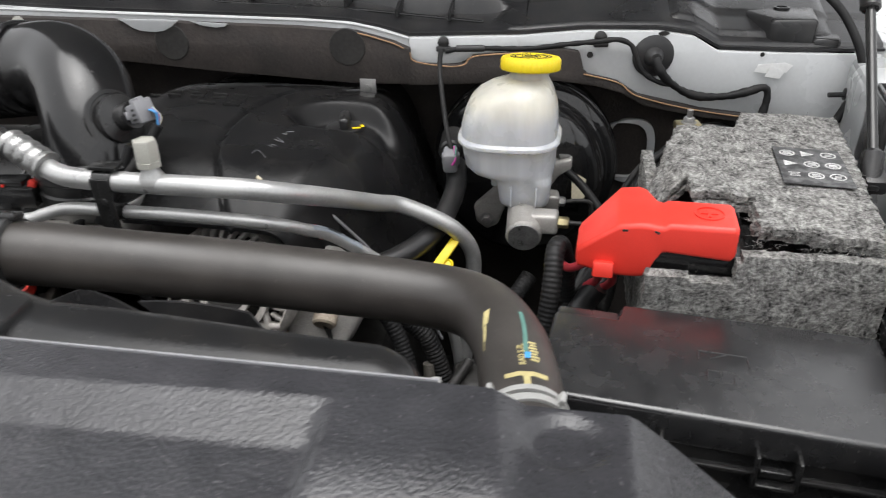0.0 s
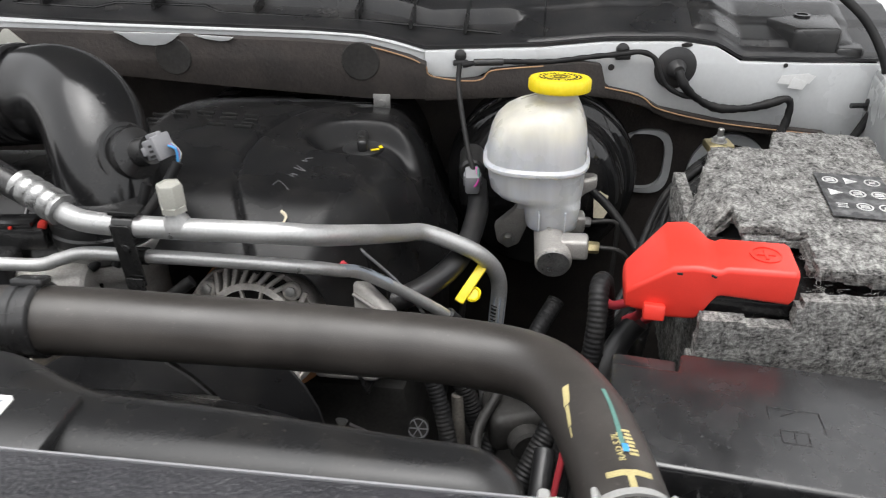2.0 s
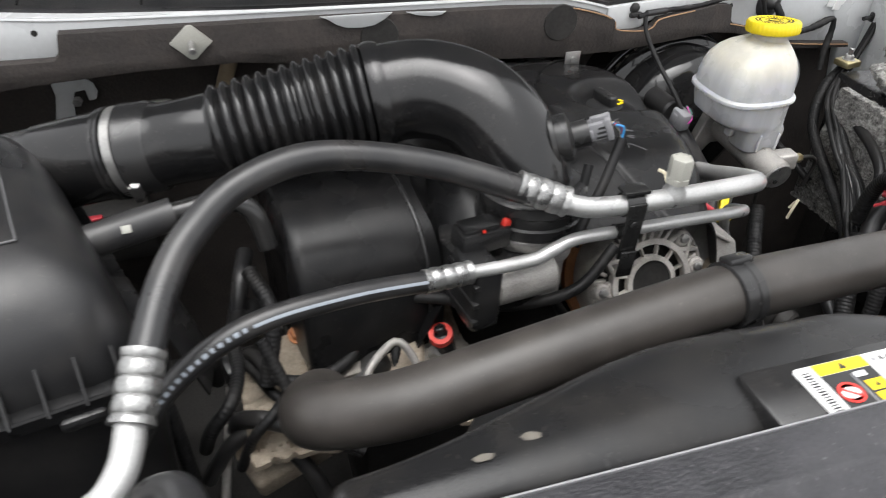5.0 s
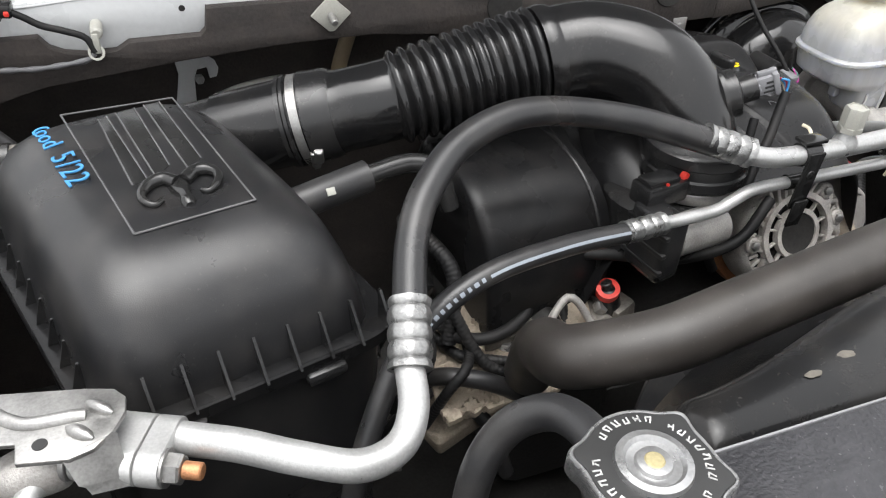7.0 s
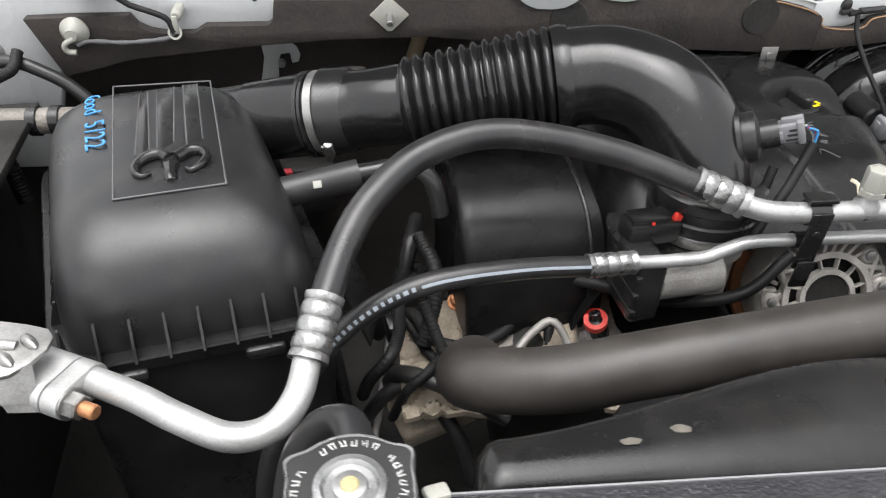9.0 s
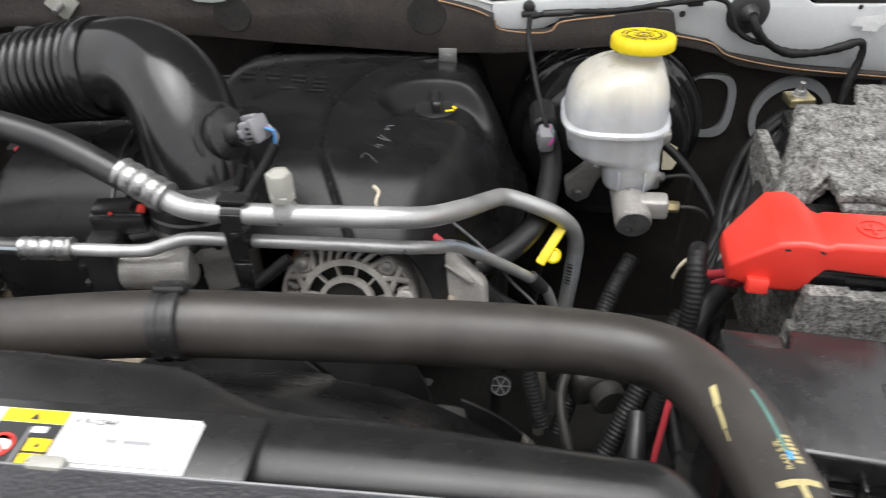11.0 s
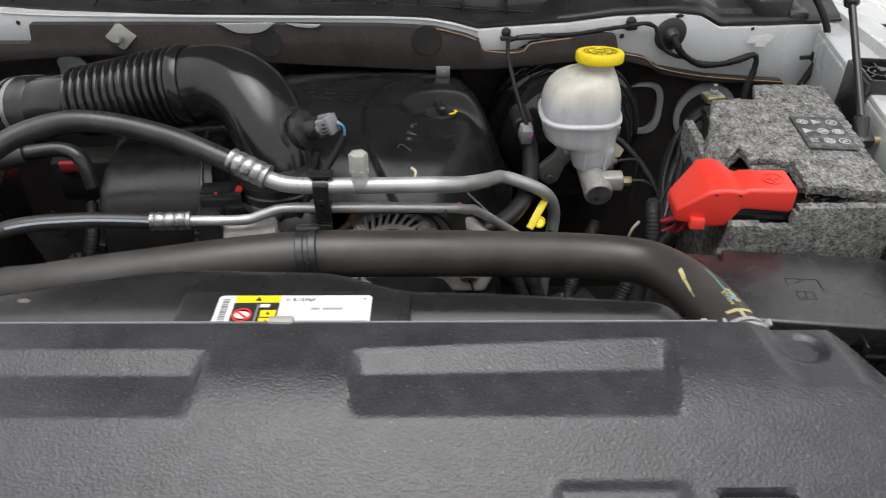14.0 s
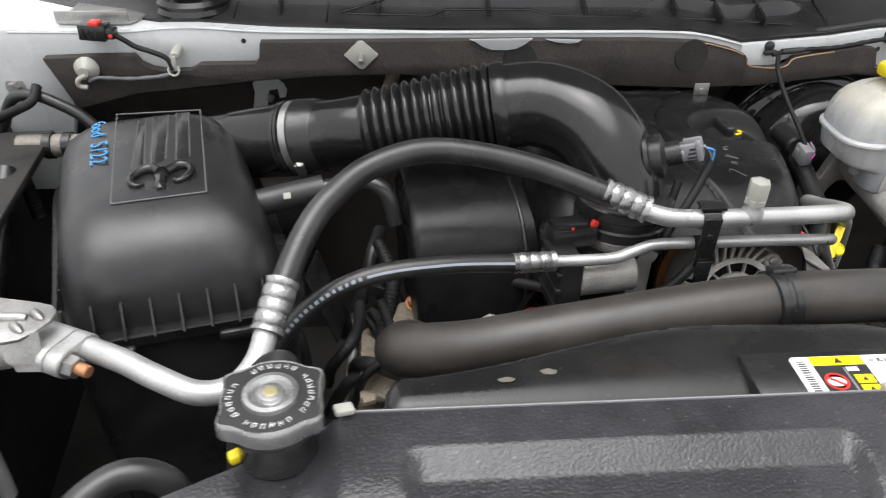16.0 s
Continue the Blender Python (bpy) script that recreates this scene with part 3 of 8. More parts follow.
shelf = setting("trim_fender_shelf", box((0.32, 0.84, 0.012), turned(-0.915, 0.48, 0, 6) @ pose(0, 0, 1.232), 0.003), DARK, "black ledge between air filter box and fender", "ledge")
for k in range(9):
    part("lattice_rib", box((0.17, 0.004, 0.014), turned(-0.87, 0.50, 0, 6) @ pose(0, -0.33 + 0.08 * k, 1.244, 0, 0, 28 if k % 2 else -28), 0.001), BLACK, shelf)
# unseen dark filler sheets close the bay below and in front
setting("floor_bay", box((2.3, 1.35, 0.02), pose(-0.1, 0.55, 0.70)), DARK, "dark underside of the engine bay", "floor")
setting("wall_front", box((2.3, 0.03, 0.9), pose(-0.1, -0.18, 0.62)), DARK, "dark front end of the vehicle", "body panel")
HOOD = Matrix.Translation((0, 1.30, 1.46)) @ Matrix.Rotation(radians(180 - 76), 4, "X")
hood = prism([(-0.80, 0), (0.80, 0), (0.78, 1.3), (-0.78, 1.3)], 0, 0.04, 0.01, 2, HOOD)
setting("ceiling_hood", hood, HOOD_LINER, "opened hood lined with dark insulation above the engine bay", "hood")
setting("roof_hood_skin", prism([(-0.82, 0), (0.82, 0), (0.80, 1.32), (-0.80, 1.32)], 0, 0.012, 0.004, 2, HOOD @ Matrix.Translation((0, 0, -0.016))), WHITE, "white painted outer skin of the opened hood", "hood")


# ---- radiator cover, shroud and label ----
def cover_right(y):
    return 0.4165 + max(0, 0.223 - y) * 0.68 + max(0, 0.184 - y) * 0.3


def cover_left(y):
    return -0.375 - (0.284 - y) * 2.0 if y > 0.231 else -0.481 - (0.231 - y) * 0.3


def ramp(a, b, x):
    return min(1, max(0, (x - a) / (b - a)))


def cover_height(x, y):
    """Flat top bending over a soft ridge into the front slope, with two long pockets and lowered end pads."""
    d = max(0, 0.24 - y)
    z = 1.333 - (4.8 * d * d if d < 0.05 else 0.012 + 0.48 * (d - 0.05))
    for x0, x1, turn in ((-0.335, -0.060, 0.0), (0.046, 0.287, 0.05)):
        far = 0.2555 + turn * (x - x0)
        near = 0.237 + 0.4 * turn * (x - x0)
        inside = ramp(x0, x0 + 0.007, x) * (1 - ramp(x1 - 0.007, x1, x))
        floor_z = 1.333 - 0.0092 * inside * ramp(far, near, y)
        z = min(z, floor_z)
        z += 0.0007 * inside * math.exp(-((y - far - 0.001) / 0.002) ** 2)
    x0 = 0.354 + (0.291 - y) * 0.14
    back = ramp(0.200, 0.291, y)
    z = min(z, 1.333 - (0.0005 + 0.0085 * back) * ramp(x0, x0 + 0.004 + 0.013 * back, x))
    z -= 0.009 * ramp(-0.372, -0.386, x)
    z -= 0.004 * (1 - smoothstep(0.013, 0.020, math.hypot(x - 0.389, y - 0.262)))
    z -= 0.004 * (1 - smoothstep(0.013, 0.020, math.hypot(x + 0.413, y - 0.244)))
    pad = smoothstep(0.185, 0.195, x) * (1 - smoothstep(0.27, 0.28, x)) * (1 - smoothstep(0.145, 0.16, y)) * smoothstep(0.02, 0.035, y)
    slot = smoothstep(0.298, 0.301, x) * (1 - smoothstep(0.345, 0.348, x)) * (1 - smoothstep(0.150, 0.153, y)) * smoothstep(0.112, 0.115, y)
    return z + 0.006 * pad - 0.010 * slot


SKIRT_LEFT = ((0.004, -0.003), (0.010, -0.016), (0.022, -0.050), (0.034, -0.080), (0.05, -0.092), (0.16, -0.112), (0.30, -0.135))
SKIRT_RIGHT = ((0.004, -0.002), (0.020, -0.014), (0.043, -0.034), (0.065, -0.053), (0.093, -0.060), (0.138, -0.077), (0.30, -0.120))


def cover_point(u, y):
    if u < 0:
        dx, dz = SKIRT_LEFT[min(6, round(-u) - 1)]
        x = cover_left(y)
        return (x - dx, y, cover_height(x, y) + dz)
    if u > 260:
        dx, dz = SKIRT_RIGHT[min(6, round(u - 260) - 1)]
        x = cover_right(y)
        return (x + dx, y, cover_height(x, y) + dz)
    x = cover_left(y) + (cover_right(y) - cover_left(y)) * u / 260
    return (x, y, cover_height(x, y))


cover = thing("radiator_cover", (0, 0.1, 1.2), "grained black plastic radiator cover with moulded grooves", "radiator cover")
part("panel", sheet(cover_point, -7, 267, -0.16, 0.284, 274, 200, 0.004), BLACK_ROUGH, cover)
# dark insert plate: the shade inside the latch opening, put into its colour
part("latch_slot", box((0.046, 0.036, 0.004), pose(0.323, 0.1325, 1.2905, 25, 0, 0), 0.001), DARK, cover, "dark latch opening")
shroud = thing("fan_shroud", (0, 0.34, 1.2), "black plastic fan shroud behind the radiator cover", "fan shroud")


def strip_ring(x, w, h, y0=0.289):
    ring = []
    for k in range(24):
        t = math.pi * k / 23
        ring.append((x, y0 + w / 2 - w / 2 * math.copysign(abs(math.cos(t)) ** 0.85, math.cos(t)), 1.295 + h * abs(math.sin(t)) ** 0.85))
    ring += [(x, y0 + w, 1.25), (x, y0, 1.25)]
    return ring


RAIL_W = ((-0.352, 0.046), (-0.10, 0.098), (0.0, 0.094), (0.10, 0.062), (0.335, 0.045))


def rail_width(x):
    for (x0, w0), (x1, w1) in zip(RAIL_W, RAIL_W[1:]):
        if x <= x1:
            return w0 + (w1 - w0) * smoothstep(x0, x1, x)
    return RAIL_W[-1][1]


rail_rings = []
for i in range(121):
    x = -0.352 + 0.674 * i / 120
    e = min(1, (x + 0.352) / 0.016, (0.322 - x) / 0.034)
    e = math.sqrt(max(0.02, 1 - (1 - e) ** 2))
    rail_rings.append(strip_ring(x, rail_width(x) * (0.3 + 0.7 * e), 0.028 * e))
part("upper_rail", loft(rail_rings), DUSTY, shroud)
part("label_pad", box((0.190, 0.042, 0.034), pose(-0.006, 0.3105, 1.311), 0.003), BLACK, shroud)
part("fan_ring", sheet(lambda x, y: (x, y + 0.9 * (x - 0.02) ** 2 * -1, 1.290 - 0.42 * (y - 0.335) - 0.5 * max(0, y - 0.40) - 0.9 * (x - 0.02) ** 2), -0.33, 0.26, 0.335, 0.53, 60, 24, 0.004), DUSTY, shroud)
part("seam_strip", box((0.70, 0.0013, 0.012), pose(-0.02, 0.2856, 1.3277), 0.0004), GREY_PLASTIC, shroud, "thin pale edge strip")

# ---- radiator hose ----
HOSE_LINE = [(-0.30, 0.56, 1.10), (-0.322, 0.505, 1.19), (-0.335, 0.448, 1.236), (-0.28, 0.419, 1.262), (-0.206, 0.42, 1.274), (-0.037, 0.433, 1.289), (0.10, 0.45, 1.279),
             (0.196, 0.463, 1.268), (0.275, 0.468, 1.261), (0.326, 0.4525, 1.263), (0.3530, 0.404, 1.272), (0.3655, 0.347, 1.280), (0.3735, 0.282, 1.285)]
rad_hose = thing("radiator_hose", (0, 0.43, 1.26), "thick dark grey-brown rubber upper radiator hose", "hose")
rad_hose_tube = part("hose", tube(HOSE_LINE, 0.0235, 0.006, 40), HOSE, rad_hose)

# ---- air conditioning lines ----
PIPE_U = [(-0.103, 0.594, 1.292), (-0.078, 0.582, 1.286), (-0.05, 0.577, 1.283), (0.02, 0.577, 1.282), (0.10, 0.584, 1.279), (0.137, 0.603, 1.268), (0.163, 0.66, 1.238),
          (0.184, 0.737, 1.197), (0.198, 0.763, 1.184), (0.225, 0.770, 1.172), (0.262, 0.776, 1.150), (0.281, 0.793, 1.11), (0.281, 0.793, 1.06), (0.274, 0.786, 0.97), (0.268, 0.78, 0.82)]
PIPE_L = [(-0.195, 0.566, 1.242), (-0.12, 0.574, 1.238), (-0.095, 0.577, 1.244), (-0.07, 0.580, 1.250), (-0.02, 0.581, 1.250), (0.043, 0.583, 1.249), (0.115, 0.592, 1.242),
          (0.142, 0.617, 1.224), (0.165, 0.66, 1.190), (0.235, 0.726, 1.098), (0.256, 0.742, 1.055), (0.270, 0.752, 0.98), (0.272, 0.754, 0.85)]
HOSE_U = [(-0.117, 0.594, 1.299), (-0.204, 0.617, 1.326), (-0.296, 0.621, 1.343), (-0.36, 0.605, 1.335), (-0.402, 0.573, 1.316), (-0.425, 0.54, 1.296), (-0.442, 0.494, 1.272)]
HOSE_L = [(-0.205, 0.566, 1.241), (-0.294, 0.545, 1.257), (-0.374, 0.529, 1.255), (-0.436, 0.512, 1.222), (-0.475, 0.482, 1.175), (-0.50, 0.46, 1.11), (-0.51, 0.45, 1.0)]
PIPE_S = [(-0.4525, 0.462, 1.254), (-0.459, 0.432, 1.2435), (-0.475, 0.411, 1.2365), (-0.503, 0.404, 1.2370), (-0.538, 0.4165, 1.2440), (-0.570, 0.4345, 1.2475), (-0.606, 0.4535, 1.2470)]
suction = thing("suction_line", (-0.2, 0.59, 1.27), "bright aluminium air conditioning pipe with a black rubber hose", "pipe")
part("pipe", tube(PIPE_U, 0.0095, 0.005, 28), ALU, suction, "bright drawn aluminium pipe")
part("hose", tube(HOSE_U, 0.0125, 0.006, 28), RUBBER, suction, "black rubber hose")
part("elbow_pipe", tube(PIPE_S, 0.0105, 0.004, 28), ALU, suction, "bright drawn aluminium pipe")
liquid = thing("liquid_line", (-0.2, 0.57, 1.24), "thin aluminium air conditioning pipe with a black rubber hose", "pipe")
part("pipe", tube(PIPE_L, 0.0061, 0.004, 24), ALU, liquid, "thin aluminium pipe")
liquid_hose = part("hose", tube(HOSE_L, 0.0092, 0.006, 24), RUBBER, liquid, "black rubber hose with a pale stripe")


def crimp(a, b, r, parent):
    a, b = Vector(a), Vector(b)
    h = (b - a).length
    prof = []
    for i in range(49):
        f = i / 48
        bulge = abs(math.sin(math.pi * (f * 4 + 0.5))) ** 0.6
        prof.append((r * (0.90 + 0.11 * bulge), h * f))
    m = Matrix.Translation(a) @ (b - a).to_track_quat("Z", "Y").to_matrix().to_4x4()
    part("crimp_sleeve", lathe(prof, m, 32, lambda t, z: 1 + 0.022 * math.cos(8 * t)), ALU_CRIMP, parent, "ribbed crimped metal sleeve")


crimp((-0.128, 0.599, 1.304), (-0.085, 0.585, 1.289), 0.0142, suction)
crimp((-0.4405, 0.4985, 1.2772), (-0.4530, 0.4575, 1.2520), 0.0153, suction)
crimp((-0.222, 0.5625, 1.244), (-0.178, 0.568, 1.2415), 0.0105, liquid)

# ---- air intake ----
INTAKE = [(-0.53, 0.812, 1.258), (-0.466, 0.7946, 1.2747), (-0.415, 0.779, 1.287), (-0.37, 0.768, 1.298), (-0.29, 0.763, 1.313), (-0.215, 0.757, 1.327), (-0.165, 0.744, 1.334),
          (-0.122, 0.712, 1.325), (-0.097, 0.680, 1.293), (-0.088, 0.660, 1.25), (-0.087, 0.652, 1.215)]
intake = thing("intake_tube", (-0.25, 0.74, 1.3), "black plastic air intake tube with a ribbed bellows", "intake tube")


def intake_radius(s, length):
    b0, b1 = 0.172, 0.322
    q = 0.885 - 0.06 * smoothstep(0.095, 0.125, s) + 0.165 * smoothstep(b1, b1 + 0.010, s)
    if b0 < s < b1:
        f = (s - b0) / (b1 - b0)
        q = 0.80 + 0.14 * f + 0.145 * abs(math.sin(math.pi * 13 * f)) ** 0.8
    return q


part("cuff", lathe([(0.050, 0), (0.0535, 0.002), (0.0535, 0.012), (0.0515, 0.014), (0.0515, 0.024), (0.0535, 0.026), (0.0535, 0.036), (0.049, 0.039)], pose(-0.088, 0.650, 1.236), 48), BLACK, intake)
part("duct", tube(INTAKE, 0.0485, 0.0013, 48, radius=intake_radius), BLACK_SATIN, intake)

# ---- airbox ----
airbox = thing("air_filter_box", (-0.59, 0.68, 1.0), "large black moulded plastic air filter box", "air filter box")
AB = turned(-0.600, 0.682, 0, 13)


def lid_factor(x, y):
    return 0.86 + 0.95 * (y + 0.16) if x < 0 else 1.19 - 0.85 * (y + 0.16)


def airbox_ring(z, a, b, dy, power, seg=88):
    return [(x * lid_factor(x, y), y, z) for x, y, z in squircle(0, dy, z, a, b, power, seg)]


LID = ((1.212, 0.105, 0.160, 0, 8), (1.235, 0.1035, 0.158, 0, 7), (1.258, 0.100, 0.152, 0.002, 6), (1.276, 0.095, 0.143, 0.004, 5.5), (1.290, 0.088, 0.132, 0.008, 5),
       (1.299, 0.077, 0.118, 0.012, 4.8), (1.3045, 0.068, 0.104, 0.016, 4.6), (1.3062, 0.056, 0.088, 0.019, 4.4), (1.3065, 0.02, 0.03, 0.02, 4))
airbox_lid = part("lid", moved(loft([airbox_ring(*q) for q in LID]), AB), BLACK_MATTE, airbox)
part("body", moved(loft([airbox_ring(z, a, b, 0, 9) for z, a, b in ((0.96, 0.105, 0.155), (1.19, 0.112, 0.163), (1.205, 0.113, 0.165))]), AB), BLACK_MATTE, airbox)
part("rim", moved(loft([airbox_ring(z, a, b, 0, 9) for z, a, b in ((1.199, 0.118, 0.172), (1.1995, 0.119, 0.1735), (1.2105, 0.119, 0.1735), (1.2120, 0.1175, 0.172))]), AB), BLACK_DULL, airbox)
STAND = Matrix(((0, 0, 1, 0), (-1, 0, 0, 0), (0, 1, 0, 0), (0, 0, 0, 1)))
for k in range(9):
    part("fin", prism([(0, 0), (0.024, 0), (0.003, 0.030), (0, 0.030)], 0, 0.0022, 0, 2, AB @ Matrix.Translation((-0.088 + 0.0262 * k, -0.154, 1.2115)) @ STAND), BLACK, airbox)
for k in range(9):
    part("fin", prism([(0, 0), (0.010, 0), (0.002, 0.024), (0, 0.024)], 0, 0.0022, 0, 2, AB @ Matrix.Translation((0.002 - 0.105 * lid_factor(-1, -0.11 + 0.029 * k), -0.11 + 0.029 * k, 1.2115)) @ Matrix.Rotation(radians(-90), 4, "Z") @ STAND), BLACK, airbox)
for x, y in ((-0.045, -0.174), (0.065, -0.174)):
    part("latch", box((0.034, 0.010, 0.012), AB @ pose(x, y, 1.196), 0.004), BLACK, airbox)
PANEL = ((-0.613, 0.5945), (-0.5255, 0.614), (-0.572, 0.813), (-0.668, 0.804))
for a, b in zip(PANEL, PANEL[1:] + PANEL[:1]):
    part("panel_line", tube([(*a, 1.3061), (*b, 1.3061)], 0.0009, 0.02, 8, curve=False), WORN_HIGHLIGHT, airbox_lid)
for corners in (((-0.637, 0.785), (-0.630, 0.790), (-0.600, 0.665), (-0.612, 0.662)), ((-0.622, 0.793), (-0.606, 0.800), (-0.583, 0.685), (-0.594, 0.668)), ((-0.598, 0.803), (-0.584, 0.806), (-0.558, 0.690), (-0.569, 0.674))):
    stripe = part("stripe", prism(list(corners), 1.3050, 1.3069, 0.0005), BLACK_GLOSS, airbox_lid)
    for a, b in ((0, 3), (1, 2)):
        part("stripe_edge", tube([(*corners[a], 1.3067), (*corners[b], 1.3067)], 0.0007, 0.02, 6, curve=False), WORN_HIGHLIGHT, stripe)
for side in (-1, 1):
    horn = [(-0.577 + side * x, y + 0.22 * side * x, 1.3062 + z) for x, y, z in ((0.003, 0.652, 0.003), (0.012, 0.661, 0.004), (0.022, 0.659, 0.004), (0.0285, 0.649, 0.003), (0.027, 0.637, 0.003), (0.020, 0.630, 0.002), (0.0145, 0.634, 0.002))]
    part("badge_horn", tube(horn, 0.0052, 0.002, 14, radius=lambda s, n: 1.15 - 0.75 * (s / n) ** 1.3), BLACK_GLOSS, airbox_lid, "raised glossy badge shape")
part("badge_face", moved(loft([[(x * w, y, z * h) for x, z in ((-1, 0), (-0.7, 0.7), (0, 1), (0.7, 0.7), (1, 0))] for y, w, h in ((0.018, 0.004, 0.004), (0.012, 0.0085, 0.0062), (0.002, 0.0080, 0.0060), (-0.010, 0.0052, 0.0066), (-0.018, 0.0062, 0.0058), (-0.022, 0.0035, 0.003))]), pose(-0.577, 0.642, 1.3060, 0, 0, 12)), BLACK_GLOSS, airbox_lid, "raised glossy badge shape")


def lid_z(x, y):
    """Height of the lid at a place, by its contour rings."""
    q = AB.inverted() @ Vector((x, y, 0))
    levels = []
    for z, a, b, dy, p in LID:
        u = abs(q.x / lid_factor(q.x, q.y)) / a
        v = abs(q.y - dy) / b
        levels.append(((u ** p + v ** p) ** (1 / p), z))
    for (f0, z0), (f1, z1) in zip(levels, levels[1:]):
        if f0 <= 1 <= f1:
            return z0 + (z1 - z0) * (1 - f0) / (f1 - f0)
    return LID[-1][0]


LID_TILT = 8
writing = thing("marker_writing", (-0.67, 0.73, 1.305), "blue marker writing on the air filter box lid", "writing")
for text, f, size, lift in (("G", 0.02, 0.0215, 0), ("o", 0.14, 0.0215, 0), ("o", 0.25, 0.0215, 0), ("d", 0.36, 0.0235, 0), ("5", 0.60, 0.0265, 0), ("/", 0.72, 0.0265, 0), ("2", 0.83, 0.0265, 0), ("2", 0.96, 0.0265, 0)):
    p0, p1 = Vector((-0.692, 0.787, 0)), Vector((-0.658, 0.674, 0))
    c = p0.lerp(p1, f)
    ang = math.degrees(math.atan2((p1 - p0).y, (p1 - p0).x))
    part("letter", lettering(text, size, pose(c.x, c.y, lid_z(c.x, c.y) + 0.0006, 0, 0, ang) @ pose(0, 0, 0, LID_TILT, 0, 4 * math.sin(f * 9)), 0.0005), BLUE_INK, writing, "blue marker letter")
part("outlet", tube([(-0.575, 0.822, 1.248), (-0.52, 0.809, 1.261), (-0.474, 0.797, 1.273)], 0.0405, 0.01, 40), BLACK, airbox)

# ---- brake system ----
reservoir = thing("brake_fluid_reservoir", (0.33, 0.86, 1.165), "milky white plastic brake fluid reservoir with a yellow cap", "fluid reservoir")
# contours of the tank from the spouts up to the seam, and from the seam to the neck
TANK_LOW = ((0.338, 0.838, 1.162, 0.025, 0.023, 3), (0.338, 0.838, 1.165, 0.0285, 0.0265, 3), (0.338, 0.838, 1.168, 0.0295, 0.0275, 3.4), (0.337, 0.839, 1.192, 0.0325, 0.0305, 3.6), (0.335, 0.842, 1.1965, 0.0345, 0.034, 3.4),
            (0.328, 0.851, 1.1995, 0.042, 0.044, 3.2), (0.322, 0.856, 1.2025, 0.049, 0.0505, 3), (0.3185, 0.859, 1.209, 0.0535, 0.054, 3), (0.317, 0.86, 1.2285, 0.0555, 0.0555, 3), (0.3165, 0.86, 1.2345, 0.0562, 0.0562, 3),
            (0.3165, 0.86, 1.2355, 0.0585, 0.0585, 3))
TANK_DOME = ((0.3165, 0.86, 1.2372, 0.0602, 0.0602, 3), (0.3165, 0.86, 1.2408, 0.0602, 0.0602, 3), (0.3165, 0.86, 1.2426, 0.0585, 0.0585, 3), (0.3165, 0.86, 1.2438, 0.0562, 0.0562, 3), (0.3165, 0.86, 1.256, 0.0557, 0.0557, 3),
             (0.3175, 0.86, 1.269, 0.0538, 0.054, 3), (0.319, 0.86, 1.28, 0.0505, 0.0515, 2.9), (0.3215, 0.86, 1.289, 0.045, 0.047, 2.8), (0.3255, 0.86, 1.296, 0.0385, 0.041, 2.6), (0.3305, 0.86, 1.3015, 0.031, 0.033, 2.4),
             (0.3345, 0.86, 1.3055, 0.025, 0.026, 2.2), (0.336, 0.86, 1.3085, 0.0222, 0.0225, 2), (0.337, 0.86, 1.318, 0.0215, 0.0215, 2))
rings = []
for cx, cy, z, a, b, p in TANK_LOW + TANK_DOME:
    rings.append(squircle(cx, cy, z, a, b, p, 64))
part("tank", loft(rings), TANK, reservoir)
tank_cap = part("cap", lathe([(0.030, 0), (0.0325, 0.001), (0.0335, 0.003), (0.0335, 0.0125), (0.032, 0.0150), (0.027, 0.0160), (0.026, 0.0152)], pose(0.337, 0.860, 1.315, -8, 0, 0), 144, lambda a, z: 1 + (0.014 * math.cos(36 * a) if z < 0.0135 else 0)), YELLOW, reservoir, "yellow screw cap")
master = thing("master_cylinder", (0.34, 0.86, 1.14), "cast aluminium brake master cylinder", "master cylinder")
part("barrel", rod((0.342, 0.775, 1.146), (0.335, 0.93, 1.165), 0.0205, 32, 0.003), CAST, master)
booster = thing("brake_booster", (0.325, 1.0, 1.13), "round glossy black brake booster on the firewall", "brake booster")
M = Matrix.Translation((0.325, 1.06, 1.125)) @ Matrix.Rotation(radians(90), 4, "X")
part("shell", lathe([(0.125, -0.07), (0.125, 0), (0.131, 0.004), (0.1335, 0.008), (0.1335, 0.014), (0.1315, 0.017), (0.1290, 0.018), (0.1290, 0.022), (0.1305, 0.024), (0.1305, 0.031), (0.1280, 0.036), (0.1200, 0.041), (0.1165, 0.043), (0.1150, 0.047), (0.1140, 0.058), (0.108, 0.083), (0.097, 0.096), (0.078, 0.106), (0.05, 0.113), (0.046, 0.116), (0.03, 0.118)], M, 96), ENAMEL, booster)

# ---- battery ----
battery = thing("battery", (0.55, 0.72, 1.03), "black car battery under a grey felt cover", "battery")
BT = turned(0.553, 0.740, 0, -4)
part("case", box((0.150, 0.295, 0.20), BT @ pose(0.018, 0, 1.135), 0.006), BLACK, battery, "black plastic battery case")
part("top_ledge", box((0.090, 0.10, 0.018), BT @ pose(-0.047, -0.102, 1.230), 0.003), BLACK_SATIN, battery)
part("ledge_lip", box((0.070, 0.004, 0.005), BT @ pose(-0.047, -0.1525, 1.2385), 0.0012), BLACK_SATIN, battery)
fuse_box = thing("fuse_box", (0.50, 0.47, 1.0), "black plastic fuse box with a wide flat lid", "fuse box")
FB = turned(0.499, 0.475, 0, -6)
